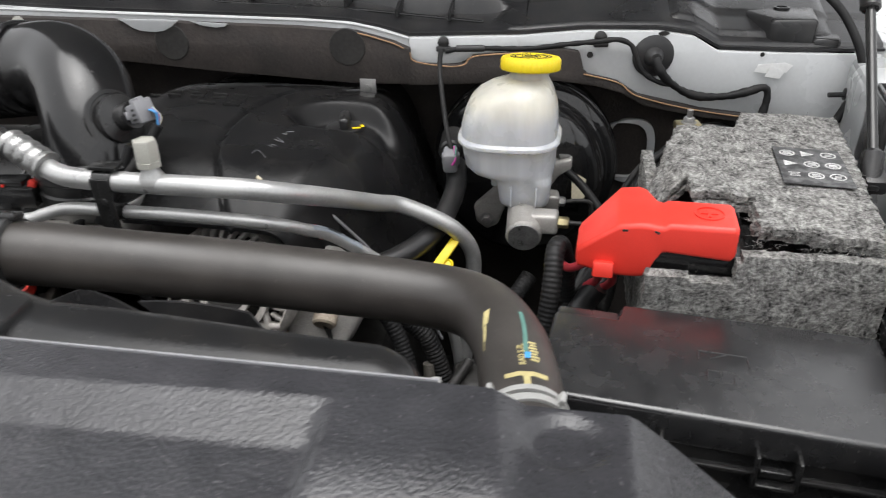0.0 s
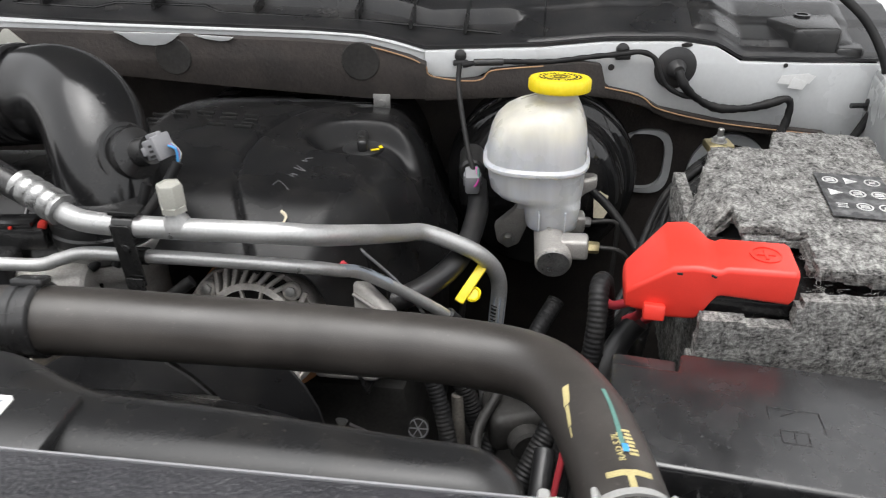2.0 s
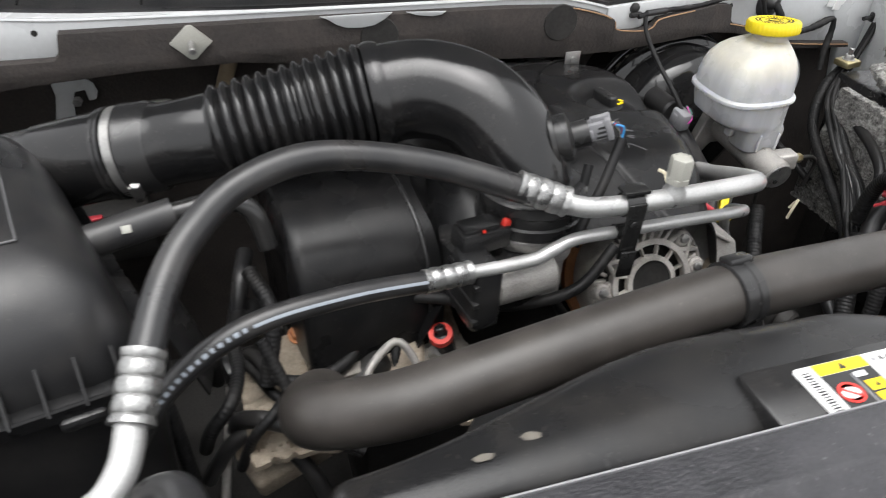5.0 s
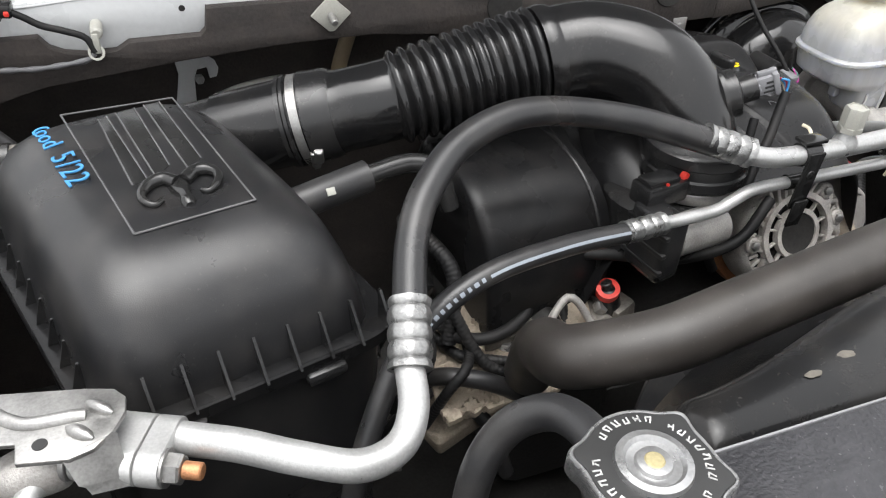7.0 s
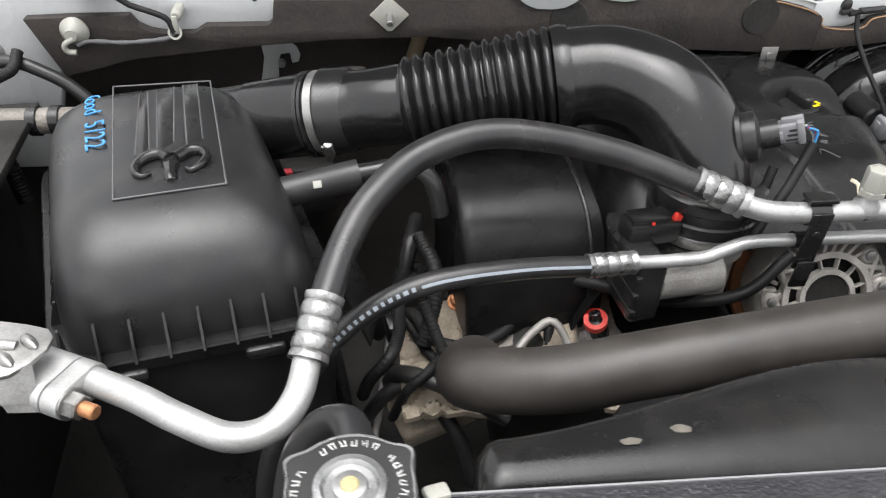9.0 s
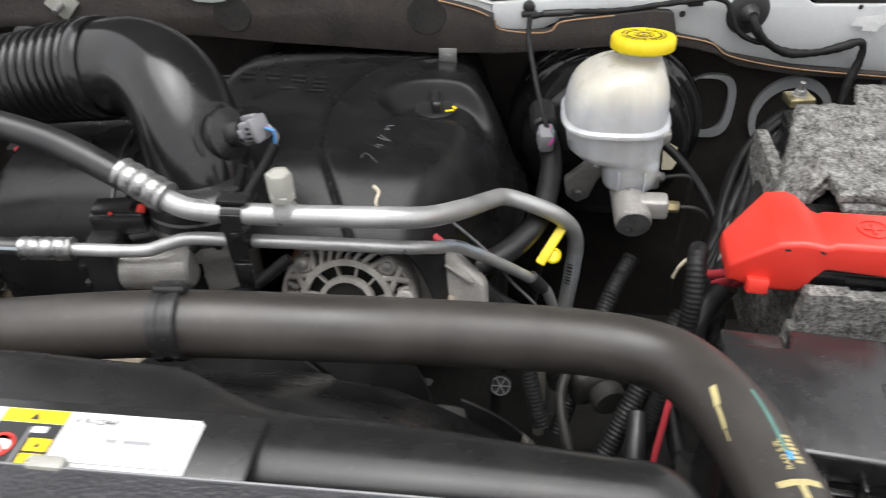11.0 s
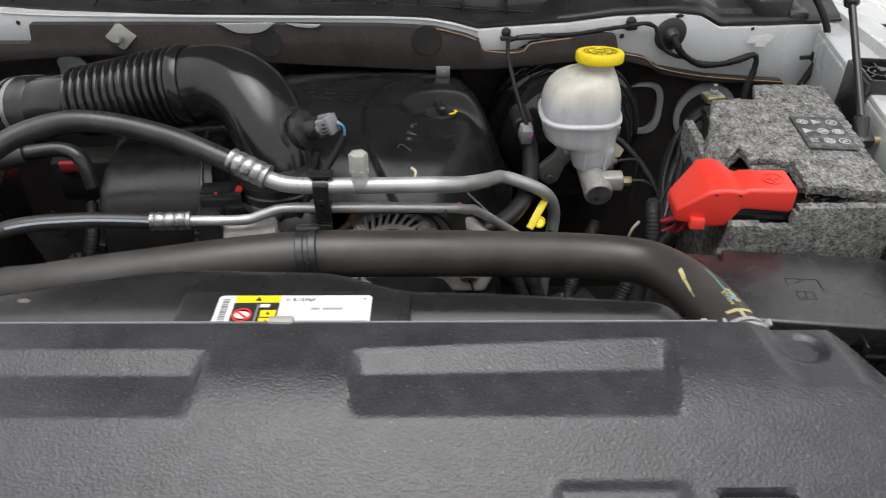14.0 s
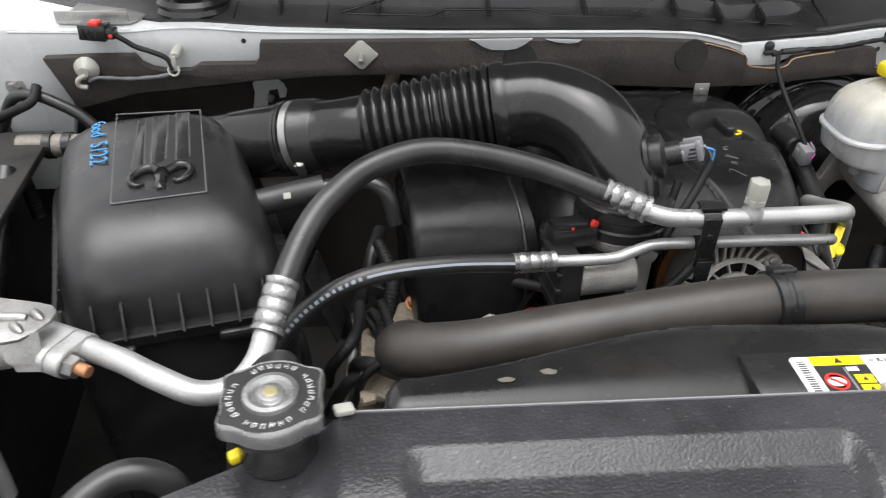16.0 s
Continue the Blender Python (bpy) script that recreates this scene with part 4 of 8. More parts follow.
fuse_lid = part("lid", moved(merge(prism([(-0.122, -0.062), (0.122, -0.062), (0.120, 0.062), (-0.070, 0.062), (-0.072, 0.040), (-0.122, 0.040)], 1.188, 1.216, 0.004, 3), box((0.05, 0.024, 0.020), pose(-0.096, 0.052, 1.196), 0.003)), FB), LID_BLACK, fuse_box)
part("base", box((0.232, 0.112, 0.18), FB @ pose(0, 0, 1.105), 0.006), BLACK, fuse_box)
part("tray", box((0.26, 0.15, 0.02), FB @ pose(0, 0, 1.02), 0.004), BLACK, fuse_box)
part("front_rail", box((0.235, 0.006, 0.004), FB @ pose(0, -0.0615, 1.176), 0.001), BLACK, fuse_box)
for x in (-0.047, 0.040):
    part("clip", moved(merge(box((0.003, 0.012, 0.026), pose(-0.013, 0, 0), 0.001), box((0.003, 0.012, 0.026), pose(0.013, 0, 0), 0.001), box((0.028, 0.010, 0.004), pose(0, 0, -0.013), 0.001), box((0.020, 0.006, 0.005), pose(0, 0.001, -0.003), 0.001)), FB @ pose(x, -0.067, 1.186)), BLACK, fuse_box)
for (x0, y0), (x1, y1) in (((-0.012, 0.012), (0.022, 0.012)), ((0.022, 0.012), (0.024, -0.008)), ((-0.012, 0.012), (-0.012, -0.002)), ((-0.004, 0.004), (0.008, 0.011)), ((-0.006, -0.010), (0.012, -0.010)),
                           ((-0.006, -0.010), (-0.006, -0.022)), ((-0.006, -0.022), (0.012, -0.022)), ((0.012, -0.010), (0.012, -0.022)), ((0.003, -0.010), (0.003, -0.022))):
    part("embossed_line", tube([FB @ Vector((x0, y0, 1.2162)), FB @ Vector((x1, y1, 1.2160))], 0.0005, 0.02, 6, curve=False), BLACK, fuse_lid)


def rounded(x, y0, y1, z0, z1, r=0.005):
    ring = []
    for cy, cz, a0 in ((y1 - r, z1 - r, 0), (y0 + r, z1 - r, 90), (y0 + r, z0 + r, 180), (y1 - r, z0 + r, 270)):
        for k in range(6):
            a = radians(a0 + 18 * k)
            ring.append((x, cy + r * math.cos(a), cz + r * math.sin(a)))
    return ring


def washer(r1, r0, h, seg=40):
    """A flat ring open in the middle."""
    bm = bmesh.new()
    rings = [[bm.verts.new((r * math.cos(2 * math.pi * k / seg), r * math.sin(2 * math.pi * k / seg), z)) for k in range(seg)] for r, z in ((r1, 0), (r1, h), (r0, h), (r0, 0))]
    for a, b in zip(rings, rings[1:] + rings[:1]):
        for k in range(seg):
            bm.faces.new((a[k], a[(k + 1) % seg], b[(k + 1) % seg], b[k]))
    return bm


def plus_shape(a, b, h, m):
    return prism([(-b, -a), (b, -a), (b, -b), (a, -b), (a, b), (b, b), (b, a), (-b, a), (-b, b), (-a, b), (-a, -b), (-b, -b)], 0, h, 0, 2, m)


red_cover = thing("terminal_cover", (0.47, 0.63, 1.18), "bright red plastic cover over the battery terminal", "terminal cover")
sections = ((0.3985, 0.604, 0.648, 1.216, 1.228), (0.4005, 0.601, 0.652, 1.212, 1.232), (0.430, 0.596, 0.674, 1.209, 1.257), (0.434, 0.595, 0.677, 1.209, 1.260), (0.450, 0.594, 0.675, 1.210, 1.263),
            (0.456, 0.592, 0.668, 1.212, 1.264), (0.461, 0.591, 0.655, 1.218, 1.264), (0.465, 0.589, 0.645, 1.230, 1.264), (0.470, 0.588, 0.640, 1.239, 1.265), (0.474, 0.588, 0.639, 1.240, 1.268), (0.5245, 0.586, 0.636, 1.238, 1.270), (0.5280, 0.588, 0.634, 1.241, 1.268))
RC = turned(0.47, 0.63, 0, -3) @ Matrix.Translation((-0.47, -0.63, 0))
red_shell = part("shell", moved(loft([rounded(*q) for q in sections]), RC), RED, red_cover)
part("tab", box((0.018, 0.010, 0.014), RC @ pose(0.423, 0.593, 1.217, -14, 0, 0), 0.002), RED, red_cover)
part("plus_ring", moved(washer(0.0125, 0.0110, 0.0012), RC @ pose(0.506, 0.612, 1.2693)), RED, red_shell)
part("plus_sign", (plus_shape(0.0072, 0.0013, 0.0012, RC @ pose(0.506, 0.612, 1.2693))), RED, red_shell)
part("notch", box((0.0045, 0.0012, 0.0016), RC @ pose(0.438, 0.5895, 1.2585)), INK, red_shell)
part("notch", box((0.0045, 0.0012, 0.0016), RC @ pose(0.464, 0.5865, 1.2605, 0, 25, 0)), INK, red_shell)


def felt_sheet(outline, thick, m, res=0.004, wave=0.0022, shape=None, flat=None):
    """A sheet of matted fibre cut to an outline, with frayed edges and a lumpy face."""
    def inside(x, y):
        hit = False
        for (x0, y0), (x1, y1) in zip(outline, outline[1:] + outline[:1]):
            if (y0 > y) != (y1 > y) and x < (x1 - x0) * (y - y0) / (y1 - y0) + x0:
                hit = not hit
        return hit
    xs, ys = [p[0] for p in outline], [p[1] for p in outline]
    nx, ny = int((max(xs) - min(xs)) / res) + 2, int((max(ys) - min(ys)) / res) + 2
    bm = bmesh.new()
    verts = {}

    def vert(i, j, k):
        if (i, j, k) not in verts:
            x, y = min(xs) + (i - 0.5) * res, min(ys) + (j - 0.5) * res
            q = Vector((x * 28, y * 28, 1.7))
            lump = noise.noise(q) * 0.6 + noise.noise(q * 3.1) * 0.35 + noise.noise(q * 9) * 0.25
            f = flat(x, y) if flat else 1
            jx, jy = noise.noise(Vector((x * 190, y * 190, 5))) * res * 0.5, noise.noise(Vector((x * 190, y * 190, 9))) * res * 0.5
            z = (thick if k else 0) + (wave * f * lump if k else 0)
            p = Vector((x + jx, y + jy, z))
            if shape:
                p = Vector(shape(p.x, p.y, p.z))
            verts[i, j, k] = bm.verts.new(p)
        return verts[i, j, k]
    cells = {(i, j) for i in range(nx) for j in range(ny) if inside(min(xs) + i * res, min(ys) + j * res)}
    for i, j in cells:
        bm.faces.new([vert(a, b, 1) for a, b in ((i, j), (i + 1, j), (i + 1, j + 1), (i, j + 1))])
        bm.faces.new([vert(a, b, 0) for a, b in ((i, j), (i, j + 1), (i + 1, j + 1), (i + 1, j))])
        for (di, dj), (a, b) in (((-1, 0), ((0, 1), (0, 0))), ((1, 0), ((1, 0), (1, 1))), ((0, -1), ((0, 0), (1, 0))), ((0, 1), ((1, 1), (0, 1)))):
            if (i + di, j + dj) not in cells:
                bm.faces.new((vert(i + a[0], j + a[1], 1), vert(i + a[0], j + a[1], 0), vert(i + b[0], j + b[1], 0), vert(i + b[0], j + b[1], 1)))
    return moved(bm, m)


felt = thing("felt_cover", (0.57, 0.73, 1.1), "worn grey felt insulating cover over the battery", "battery cover")


def droop(x, y, z):
    d = smoothstep(0.515, 0.450, x)
    e = noise.noise(Vector((x * 40, y * 40, 3)))
    c = smoothstep(0.59, 0.55, x) * smoothstep(0.68, 0.72, y) * (1 - smoothstep(0.83, 0.86, y))
    f = noise.noise(Vector((x * 55, y * 38, 8))) + 0.6 * noise.noise(Vector((x * 110, y * 90, 2)))
    return (x, y + 0.006 * e * d, z - 0.050 * d * d + 0.010 * e * d + 0.006 * f * c)


TOP_CUT = [(0.582, 0.897), (0.680, 0.890), (0.642, 0.585), (0.546, 0.604), (0.552, 0.664), (0.538, 0.662), (0.530, 0.668), (0.500, 0.668), (0.497, 0.704), (0.486, 0.698), (0.466, 0.668), (0.456, 0.664), (0.458, 0.70), (0.470, 0.74), (0.486, 0.79), (0.503, 0.838), (0.566, 0.846)]
LOWER_CUT = [(0.585, 0.893), (0.677, 0.886), (0.643, 0.590), (0.545, 0.612), (0.549, 0.660), (0.503, 0.661), (0.500, 0.700), (0.470, 0.69), (0.462, 0.668), (0.468, 0.73), (0.508, 0.835), (0.570, 0.842)]


def flat_under_sticker(x, y):
    return 1 - 0.8 * smoothstep(0.572, 0.584, x) * (1 - smoothstep(0.648, 0.658, x)) * smoothstep(0.675, 0.685, y) * (1 - smoothstep(0.782, 0.792, y))


part("top_ply", felt_sheet(TOP_CUT, 0.0065, Matrix.Translation((0, 0, 1.2575)), 0.0034, 0.0034, droop, flat_under_sticker), FELT, felt, smooth=75)
part("lower_ply", felt_sheet(LOWER_CUT, 0.0060, Matrix.Translation((0, 0, 1.2490)), 0.0042, 0.0020, droop), FELT, felt, smooth=75)


def fibres(edges, count, seed, spread=0.005, length=0.011):
    """Loose threads that stand out from cut edges."""
    rng = random.Random(seed)
    bm = bmesh.new()
    for _ in range(count):
        a, b, out = rng.choice(edges)
        a, b, out = Vector(a), Vector(b), Vector(out)
        p = a.lerp(b, rng.random()) + Vector((rng.gauss(0, 0.0012), rng.gauss(0, 0.0012), rng.gauss(0, spread * 0.5)))
        along = (b - a).normalized()
        d = (out * rng.uniform(0.3, 1) + along * rng.uniform(-1.2, 1.2) + Vector((0, 0, rng.uniform(-0.5, 0.5)))).normalized() * rng.uniform(0.3, 1) * length
        bend = Vector((rng.gauss(0, 0.003), rng.gauss(0, 0.003), rng.gauss(0, 0.003)))
        side = d.orthogonal().normalized() * rng.uniform(0.00022, 0.00042)
        up = d.normalized().cross(side)
        rows = []
        for f in (0, 0.5, 1):
            c = p + d * f + bend * f * f
            w = 1 - 0.6 * f
            rows.append([bm.verts.new(c + side * w), bm.verts.new(c - side * w * 0.5 + up * w), bm.verts.new(c - side * w * 0.5 - up * w)])
        for q, r in zip(rows, rows[1:]):
            for k in range(3):
                bm.faces.new((q[k], q[(k + 1) % 3], r[(k + 1) % 3], r[k]))
    return bm


FRAY = [((0.546, 0.601, 1.258), (0.640, 0.584, 1.258), (0, -1, -0.2)), ((0.642, 0.582, 1.257), (0.680, 0.890, 1.257), (1, 0, 0)), ((0.503, 0.664, 1.258), (0.548, 0.662, 1.258), (0, -1, -0.4)), ((0.546, 0.590, 1.257), (0.550, 0.660, 1.257), (-1, 0, 0)),
        ((0.456, 0.668, 1.205), (0.470, 0.740, 1.212), (-1, -0.3, -0.6)), ((0.470, 0.740, 1.214), (0.503, 0.838, 1.240), (-1, 0, -0.6)), ((0.582, 0.897, 1.258), (0.680, 0.890, 1.258), (0, 1, 0.2)), ((0.503, 0.838, 1.245), (0.578, 0.848, 1.256), (0, 1, 0.2)),
        ((0.530, 0.580, 1.258), (0.645, 0.580, 1.257), (0, -0.5, 1)), ((0.450, 0.578, 1.224), (0.527, 0.578, 1.222), (0, -0.4, 1)), ((0.646, 0.580, 1.10), (0.648, 0.580, 1.25), (1, -0.4, 0))]
tagged(part("frayed_fibre", fibres(FRAY, 620, 5, 0.005, 0.0042), FELT, felt, "loose grey threads along the cut edges", smooth=0), kind="stuff")
UP = Matrix.Rotation(radians(90), 4, "X")
part("front_sheet", felt_sheet([(0.445, 1.08), (0.643, 1.08), (0.648, 1.252), (0.530, 1.250), (0.527, 1.222), (0.456, 1.226)], 0.012, Matrix.Translation((0, 0.588, 0)) @ UP, 0.004, 0.003), FELT, felt, smooth=75)
SIDE = Matrix.Translation((0.480, 0, 0)) @ Matrix.Rotation(radians(-90), 4, "Z") @ UP
part("side_sheet", felt_sheet([(-0.86, 1.05), (-0.60, 1.05), (-0.61, 1.20), (-0.70, 1.225), (-0.84, 1.235)], 0.012, SIDE, 0.005, 0.004), FELT, felt, smooth=75)
part("side_sheet", felt_sheet([(0.585, 1.05), (0.895, 1.05), (0.895, 1.255), (0.585, 1.252)], 0.012, Matrix.Translation((0.641, -0.04, 0)) @ Matrix.Rotation(radians(90 - 6), 4, "Z") @ UP @ Matrix.Translation((0.04, 0, 0)), 0.006, 0.003), FELT, felt, smooth=75)
sticker = thing("warning_sticker", (0.618, 0.735, 1.266), "black battery warning sticker with white symbols", "sticker")
ST = pose(0.6175, 0.7345, 1.2665, 0, 0, -5)
sticker_film = part("film", box((0.062, 0.092, 0.0012), ST, 0.0004), FADED_FILM, sticker)
for i in range(3):
    for j in range(3):
        m = ST @ pose(-0.019 + 0.019 * i, 0.030 - 0.027 * j, 0.0006) @ Matrix.Diagonal((0.86, 0.86, 1, 1))
        if (i, j) in ((0, 1), (1, 0)):
            bm = merge(prism([(-0.007, -0.008), (0.007, 0), (-0.007, 0.008)], 0, 0.0003))
        elif (i, j) == (0, 2):
            bm = merge(box((0.012, 0.0015, 0.0004), pose(0, 0.004, 0.0002)), box((0.009, 0.0015, 0.0004), pose(0, 0, 0.0002)), box((0.011, 0.0015, 0.0004), pose(0, -0.004, 0.0002)))
        elif i == 2 and j != 1:
            bm = merge(washer(0.0085, 0.0070, 0.0004), box((0.014, 0.0015, 0.0004), pose(0, 0, 0.0002, 0, 0, 45)), box((0.006, 0.005, 0.0004), pose(0, 0, 0.0002)))
        else:
            bm = merge(washer(0.0085, 0.0068, 0.0004), box((0.008, 0.0035, 0.0004), pose(0, 0.002, 0.0002)), box((0.010, 0.0016, 0.0004), pose(0, -0.0025, 0.0002)), box((0.0025, 0.006, 0.0004), pose(0.003, -0.001, 0.0004)))
        part("symbol", moved(bm, m), FADED_INK, sticker_film)

# ---- engine ----
def cover_side(y):
    """Half width of the cover to its right, narrower at the front."""
    return 0.130 + 0.062 * smoothstep(0.58, 0.86, y) - 0.03 * smoothstep(0.88, 1.07, y)


def cover_main(s, t):
    y = 0.622 + 0.468 * t
    x = 0.02 + (s * 0.235 if s < 0 else s * cover_side(y))
    u, v = s, (y - 0.825) / 0.195
    z = 1.256 + 0.008 * (1 - u * u) - 0.14 * smoothstep(0.52, 1.10, abs(u)) ** 2.2 - 0.034 * smoothstep(0.30, 1.3, v) ** 1.2
    z -= 0.046 * smoothstep(0.745, 0.612, y) ** 1.6
    line = 0.004 + 1.9 * max(0, 0.80 - y) ** 2 + 3.2 * max(0, y - 0.815) ** 2
    z -= 0.0042 * math.exp(-((x - line) / 0.0028) ** 2)
    z -= 0.004 * smoothstep(line - 0.006, line + 0.03, x) * smoothstep(0.66, 0.74, y)
    r = math.hypot((x - 0.118) / 0.070, (y - 0.842) / 0.056)
    z -= 0.026 * (1 - smoothstep(0.66, 1.0, r)) * smoothstep(-1.0, 0.25, (y - 0.842) / 0.056)
    return (x, y, z)


def cover_z(x, y):
    s = (x - 0.02) / (cover_side(y) if x > 0.02 else 0.235)
    return cover_main(s, (y - 0.622) / 0.468)[2]


engine_cover = thing("engine_cover", (0.05, 0.83, 1.15), "black moulded plastic engine cover", "engine cover")
cover_shell = part("shell", sheet(cover_main, -1.1, 1.06, 0, 1, 180, 160, 0.004), BLACK_DULL, engine_cover)


def on_cover(x, y, lift=0.0006):
    return Vector((x, y, cover_z(x, y) + lift))


for k, (x, y, w, deg) in enumerate(((-0.146, 0.893, 0.024, -6), (-0.148, 0.880, 0.022, -6), (-0.116, 0.889, 0.020, -6), (-0.113, 0.876, 0.018, -6), (-0.084, 0.885, 0.022, -6), (-0.080, 0.872, 0.020, -6),
                                    (-0.052, 0.880, 0.020, -6), (-0.049, 0.867, 0.020, -6), (-0.023, 0.876, 0.018, -6), (-0.020, 0.863, 0.018, -6), (-0.142, 0.859, 0.026, -6), (-0.056, 0.848, 0.022, -6), (-0.022, 0.843, 0.022, -6), (-0.020, 0.852, 0.016, -6))):
    part("raised_bar", box((w, 0.0034, 0.0052), pose(x, y, cover_z(x, y) + 0.0008, 0, 0, deg), 0.0010), BLACK_GLOSS, cover_shell)
for line in (((0.056, 0.712), (0.060, 0.720), (0.074, 0.706)), ((0.066, 0.735), (0.072, 0.730), (0.068, 0.738), (0.075, 0.735)), ((0.066, 0.752), (0.080, 0.745), (0.068, 0.757)), ((0.070, 0.770), (0.076, 0.768), (0.071, 0.775), (0.079, 0.778))):
    part("scribble", tube([on_cover(*p, 0.0002) for p in line], 0.0006, 0.004, 6), FAINT, cover_shell, "faint handwritten mark")
part("chalk_mark", tube([on_cover(0.0815, 0.656), on_cover(0.0785, 0.664), on_cover(0.080, 0.673), on_cover(0.074, 0.678)], 0.0020, 0.002, 8, squash=0.4, radius=lambda s, n: 0.45 + 0.75 * smoothstep(0.0, 0.014, s)), PALE_INK, cover_shell, "pale smeared mark")
oil = thing("oil_cap", (0.105, 0.885, 1.22), "black oil filler cap with yellow print", "oil cap")
part("disc", lathe([(0.022, 0), (0.024, 0.002), (0.024, 0.008), (0.020, 0.010)], pose(0.112, 0.868, 1.2265), 32), BLACK, oil)
part("grip", box((0.012, 0.036, 0.016), pose(0.112, 0.868, 1.242, 0, 0, 12), 0.004, 3), BLACK, oil)
part("print", box((0.010, 0.004, 0.0006), pose(0.129, 0.858, 1.2370, 0, 0, 20)), YELLOW_INK, oil, "yellow printed mark")
part("print", box((0.004, 0.007, 0.0006), pose(0.134, 0.866, 1.2370, 0, 0, 30)), YELLOW_INK, oil, "yellow printed mark")

side_cover = thing("manifold_cover", (-0.25, 0.70, 1.1), "black moulded plastic cover beside the throttle body", "engine cover")
def manifold_ring(z, x0, x1, y0, y1, r=0.012, seg=8):
    """Rounded outline whose front corner beside the throttle is scooped away."""
    ring = []
    for cx, cy, a0 in ((x1 - r, y1 - r, 0), (x0 + r, y1 - r, 90), (x0 + r, y0 + r, 180)):
        ring += [(cx + r * math.cos(radians(a0 + 90 * k / seg)), cy + r * math.sin(radians(a0 + 90 * k / seg)), z) for k in range(seg + 1)]
    bite = min(0.055, 0.6 * (y1 - y0))
    ring += [(x1 - bite * math.cos(radians(90 * k / seg)) * 0.75, y0 + bite * math.sin(radians(90 * k / seg)), z) for k in range(seg + 1)]
    return ring


SC = turned(-0.238, 0.715, 0, 8)
part("shell", moved(loft([manifold_ring(*q) for q in ((1.09, -0.090, 0.092, -0.088, 0.085), (1.15, -0.092, 0.092, -0.086, 0.085), (1.185, -0.093, 0.092, -0.080, 0.085), (1.208, -0.093, 0.092, -0.068, 0.085), (1.226, -0.092, 0.091, -0.050, 0.085),
                                                      (1.238, -0.089, 0.089, -0.028, 0.084, 0.014), (1.2455, -0.084, 0.086, -0.002, 0.082, 0.018), (1.2485, -0.074, 0.080, 0.024, 0.074, 0.020), (1.2490, -0.02, 0.03, 0.045, 0.060, 0.005))]), SC), BLACK_DULL, side_cover, smooth=55)
part("crease", tube([SC @ Vector(p) for p in ((0.036, 0.06, 1.2482), (0.036, 0.02, 1.2480), (0.036, -0.004, 1.2445), (0.036, -0.030, 1.2365), (0.036, -0.052, 1.2240), (0.036, -0.070, 1.2050), (0.036, -0.081, 1.182), (0.036, -0.087, 1.150), (0.036, -0.089, 1.11))], 0.0026, 0.006, 10), BLACK, side_cover)
part("arch", moved(lathe([(0.052, 0), (0.058, 0.004), (0.058, 0.055), (0.050, 0.060)], seg=48), pose(-0.118, 0.655, 1.16)), BLACK, side_cover)

# throttle body
throttle = thing("throttle_valve", (-0.088, 0.65, 1.14), "cast aluminium throttle body with an electric actuator", "throttle body")
part("bore", lathe([(0.040, 0), (0.042, 0.002), (0.042, 0.05), (0.0475, 0.052), (0.0475, 0.066), (0.046, 0.068)], pose(-0.088, 0.650, 1.150), 48), CAST, throttle)
part("hose_band", lathe([(0.0495, 0), (0.0502, 0.001), (0.0502, 0.011), (0.0495, 0.012)], pose(-0.088, 0.650, 1.222), 48), STEEL, throttle, "bright metal hose band")
part("actuator", rod((-0.150, 0.588, 1.205), (-0.085, 0.596, 1.205), 0.0205, 32, 0.003), CAST, throttle, "cylindrical metal actuator motor")
part("gear_cover", box((0.030, 0.050, 0.070), pose(-0.163, 0.590, 1.205, 0, 0, 8), 0.006, 3), BLACK, throttle)
for dz in (-0.02, 0.0, 0.02):
    part("cover_rib", box((0.006, 0.054, 0.005), pose(-0.176, 0.588, 1.205 + dz, 0, 0, 8), 0.001), BLACK, throttle)
plug = thing("throttle_connector", (-0.150, 0.615, 1.24), "black electrical connector with red lock and orange wire", "connector")
plug_shell = part("shell", merge(box((0.050, 0.028, 0.022), pose(-0.152, 0.614, 1.245, 0, 0, 8), 0.003), box((0.036, 0.020, 0.006), pose(-0.156, 0.613, 1.258, 0, 0, 8), 0.001)), BLACK, plug)
part("lock", box((0.0075, 0.007, 0.009), pose(-0.129, 0.611, 1.257, 0, 25, 8), 0.002), RED, plug_shell, "red lock tab")
part("lock", box((0.003, 0.003, 0.003), pose(-0.154, 0.601, 1.258), 0.001), RED, plug_shell, "red lock tab")
part("wire", tube([(-0.128, 0.618, 1.243), (-0.118, 0.621, 1.241), (-0.108, 0.626, 1.236)], 0.0022, 0.004, 8), GOLD_INK, plug, "orange wire")

# alternator: end housing with slots, fins and hub
alternator = thing("alternator", (0.052, 0.64, 1.09), "cast aluminium alternator with a slotted end housing", "alternator")
AL = Matrix.Translation((0.051, 0.613, 1.1495)) @ Matrix.Rotation(radians(68), 4, "X")
# solid dark core stands in for shade between the ribs
part("core", moved(lathe([(0.050, -0.075), (0.056, -0.07), (0.056, -0.020), (0.020, -0.018)], seg=48), AL), DARK, alternator, "dark inside behind the slots")
part("winding", moved(lathe([(0.0555, -0.050), (0.0600, -0.048), (0.0600, -0.030), (0.052, -0.025), (0.046, -0.025)], seg=48), AL), COPPER, alternator, "copper winding behind the fins")
part("hub", moved(lathe([(0.0230, -0.014), (0.0240, -0.004), (0.0225, -0.001), (0.0200, -0.002), (0.006, -0.002)], seg=40), AL), DARK, alternator, "dark bearing cap")
part("hub_ring", moved(washer(0.0290, 0.0236, 0.008, 48), AL @ pose(0, 0, -0.008)), ALT_CAST, alternator)
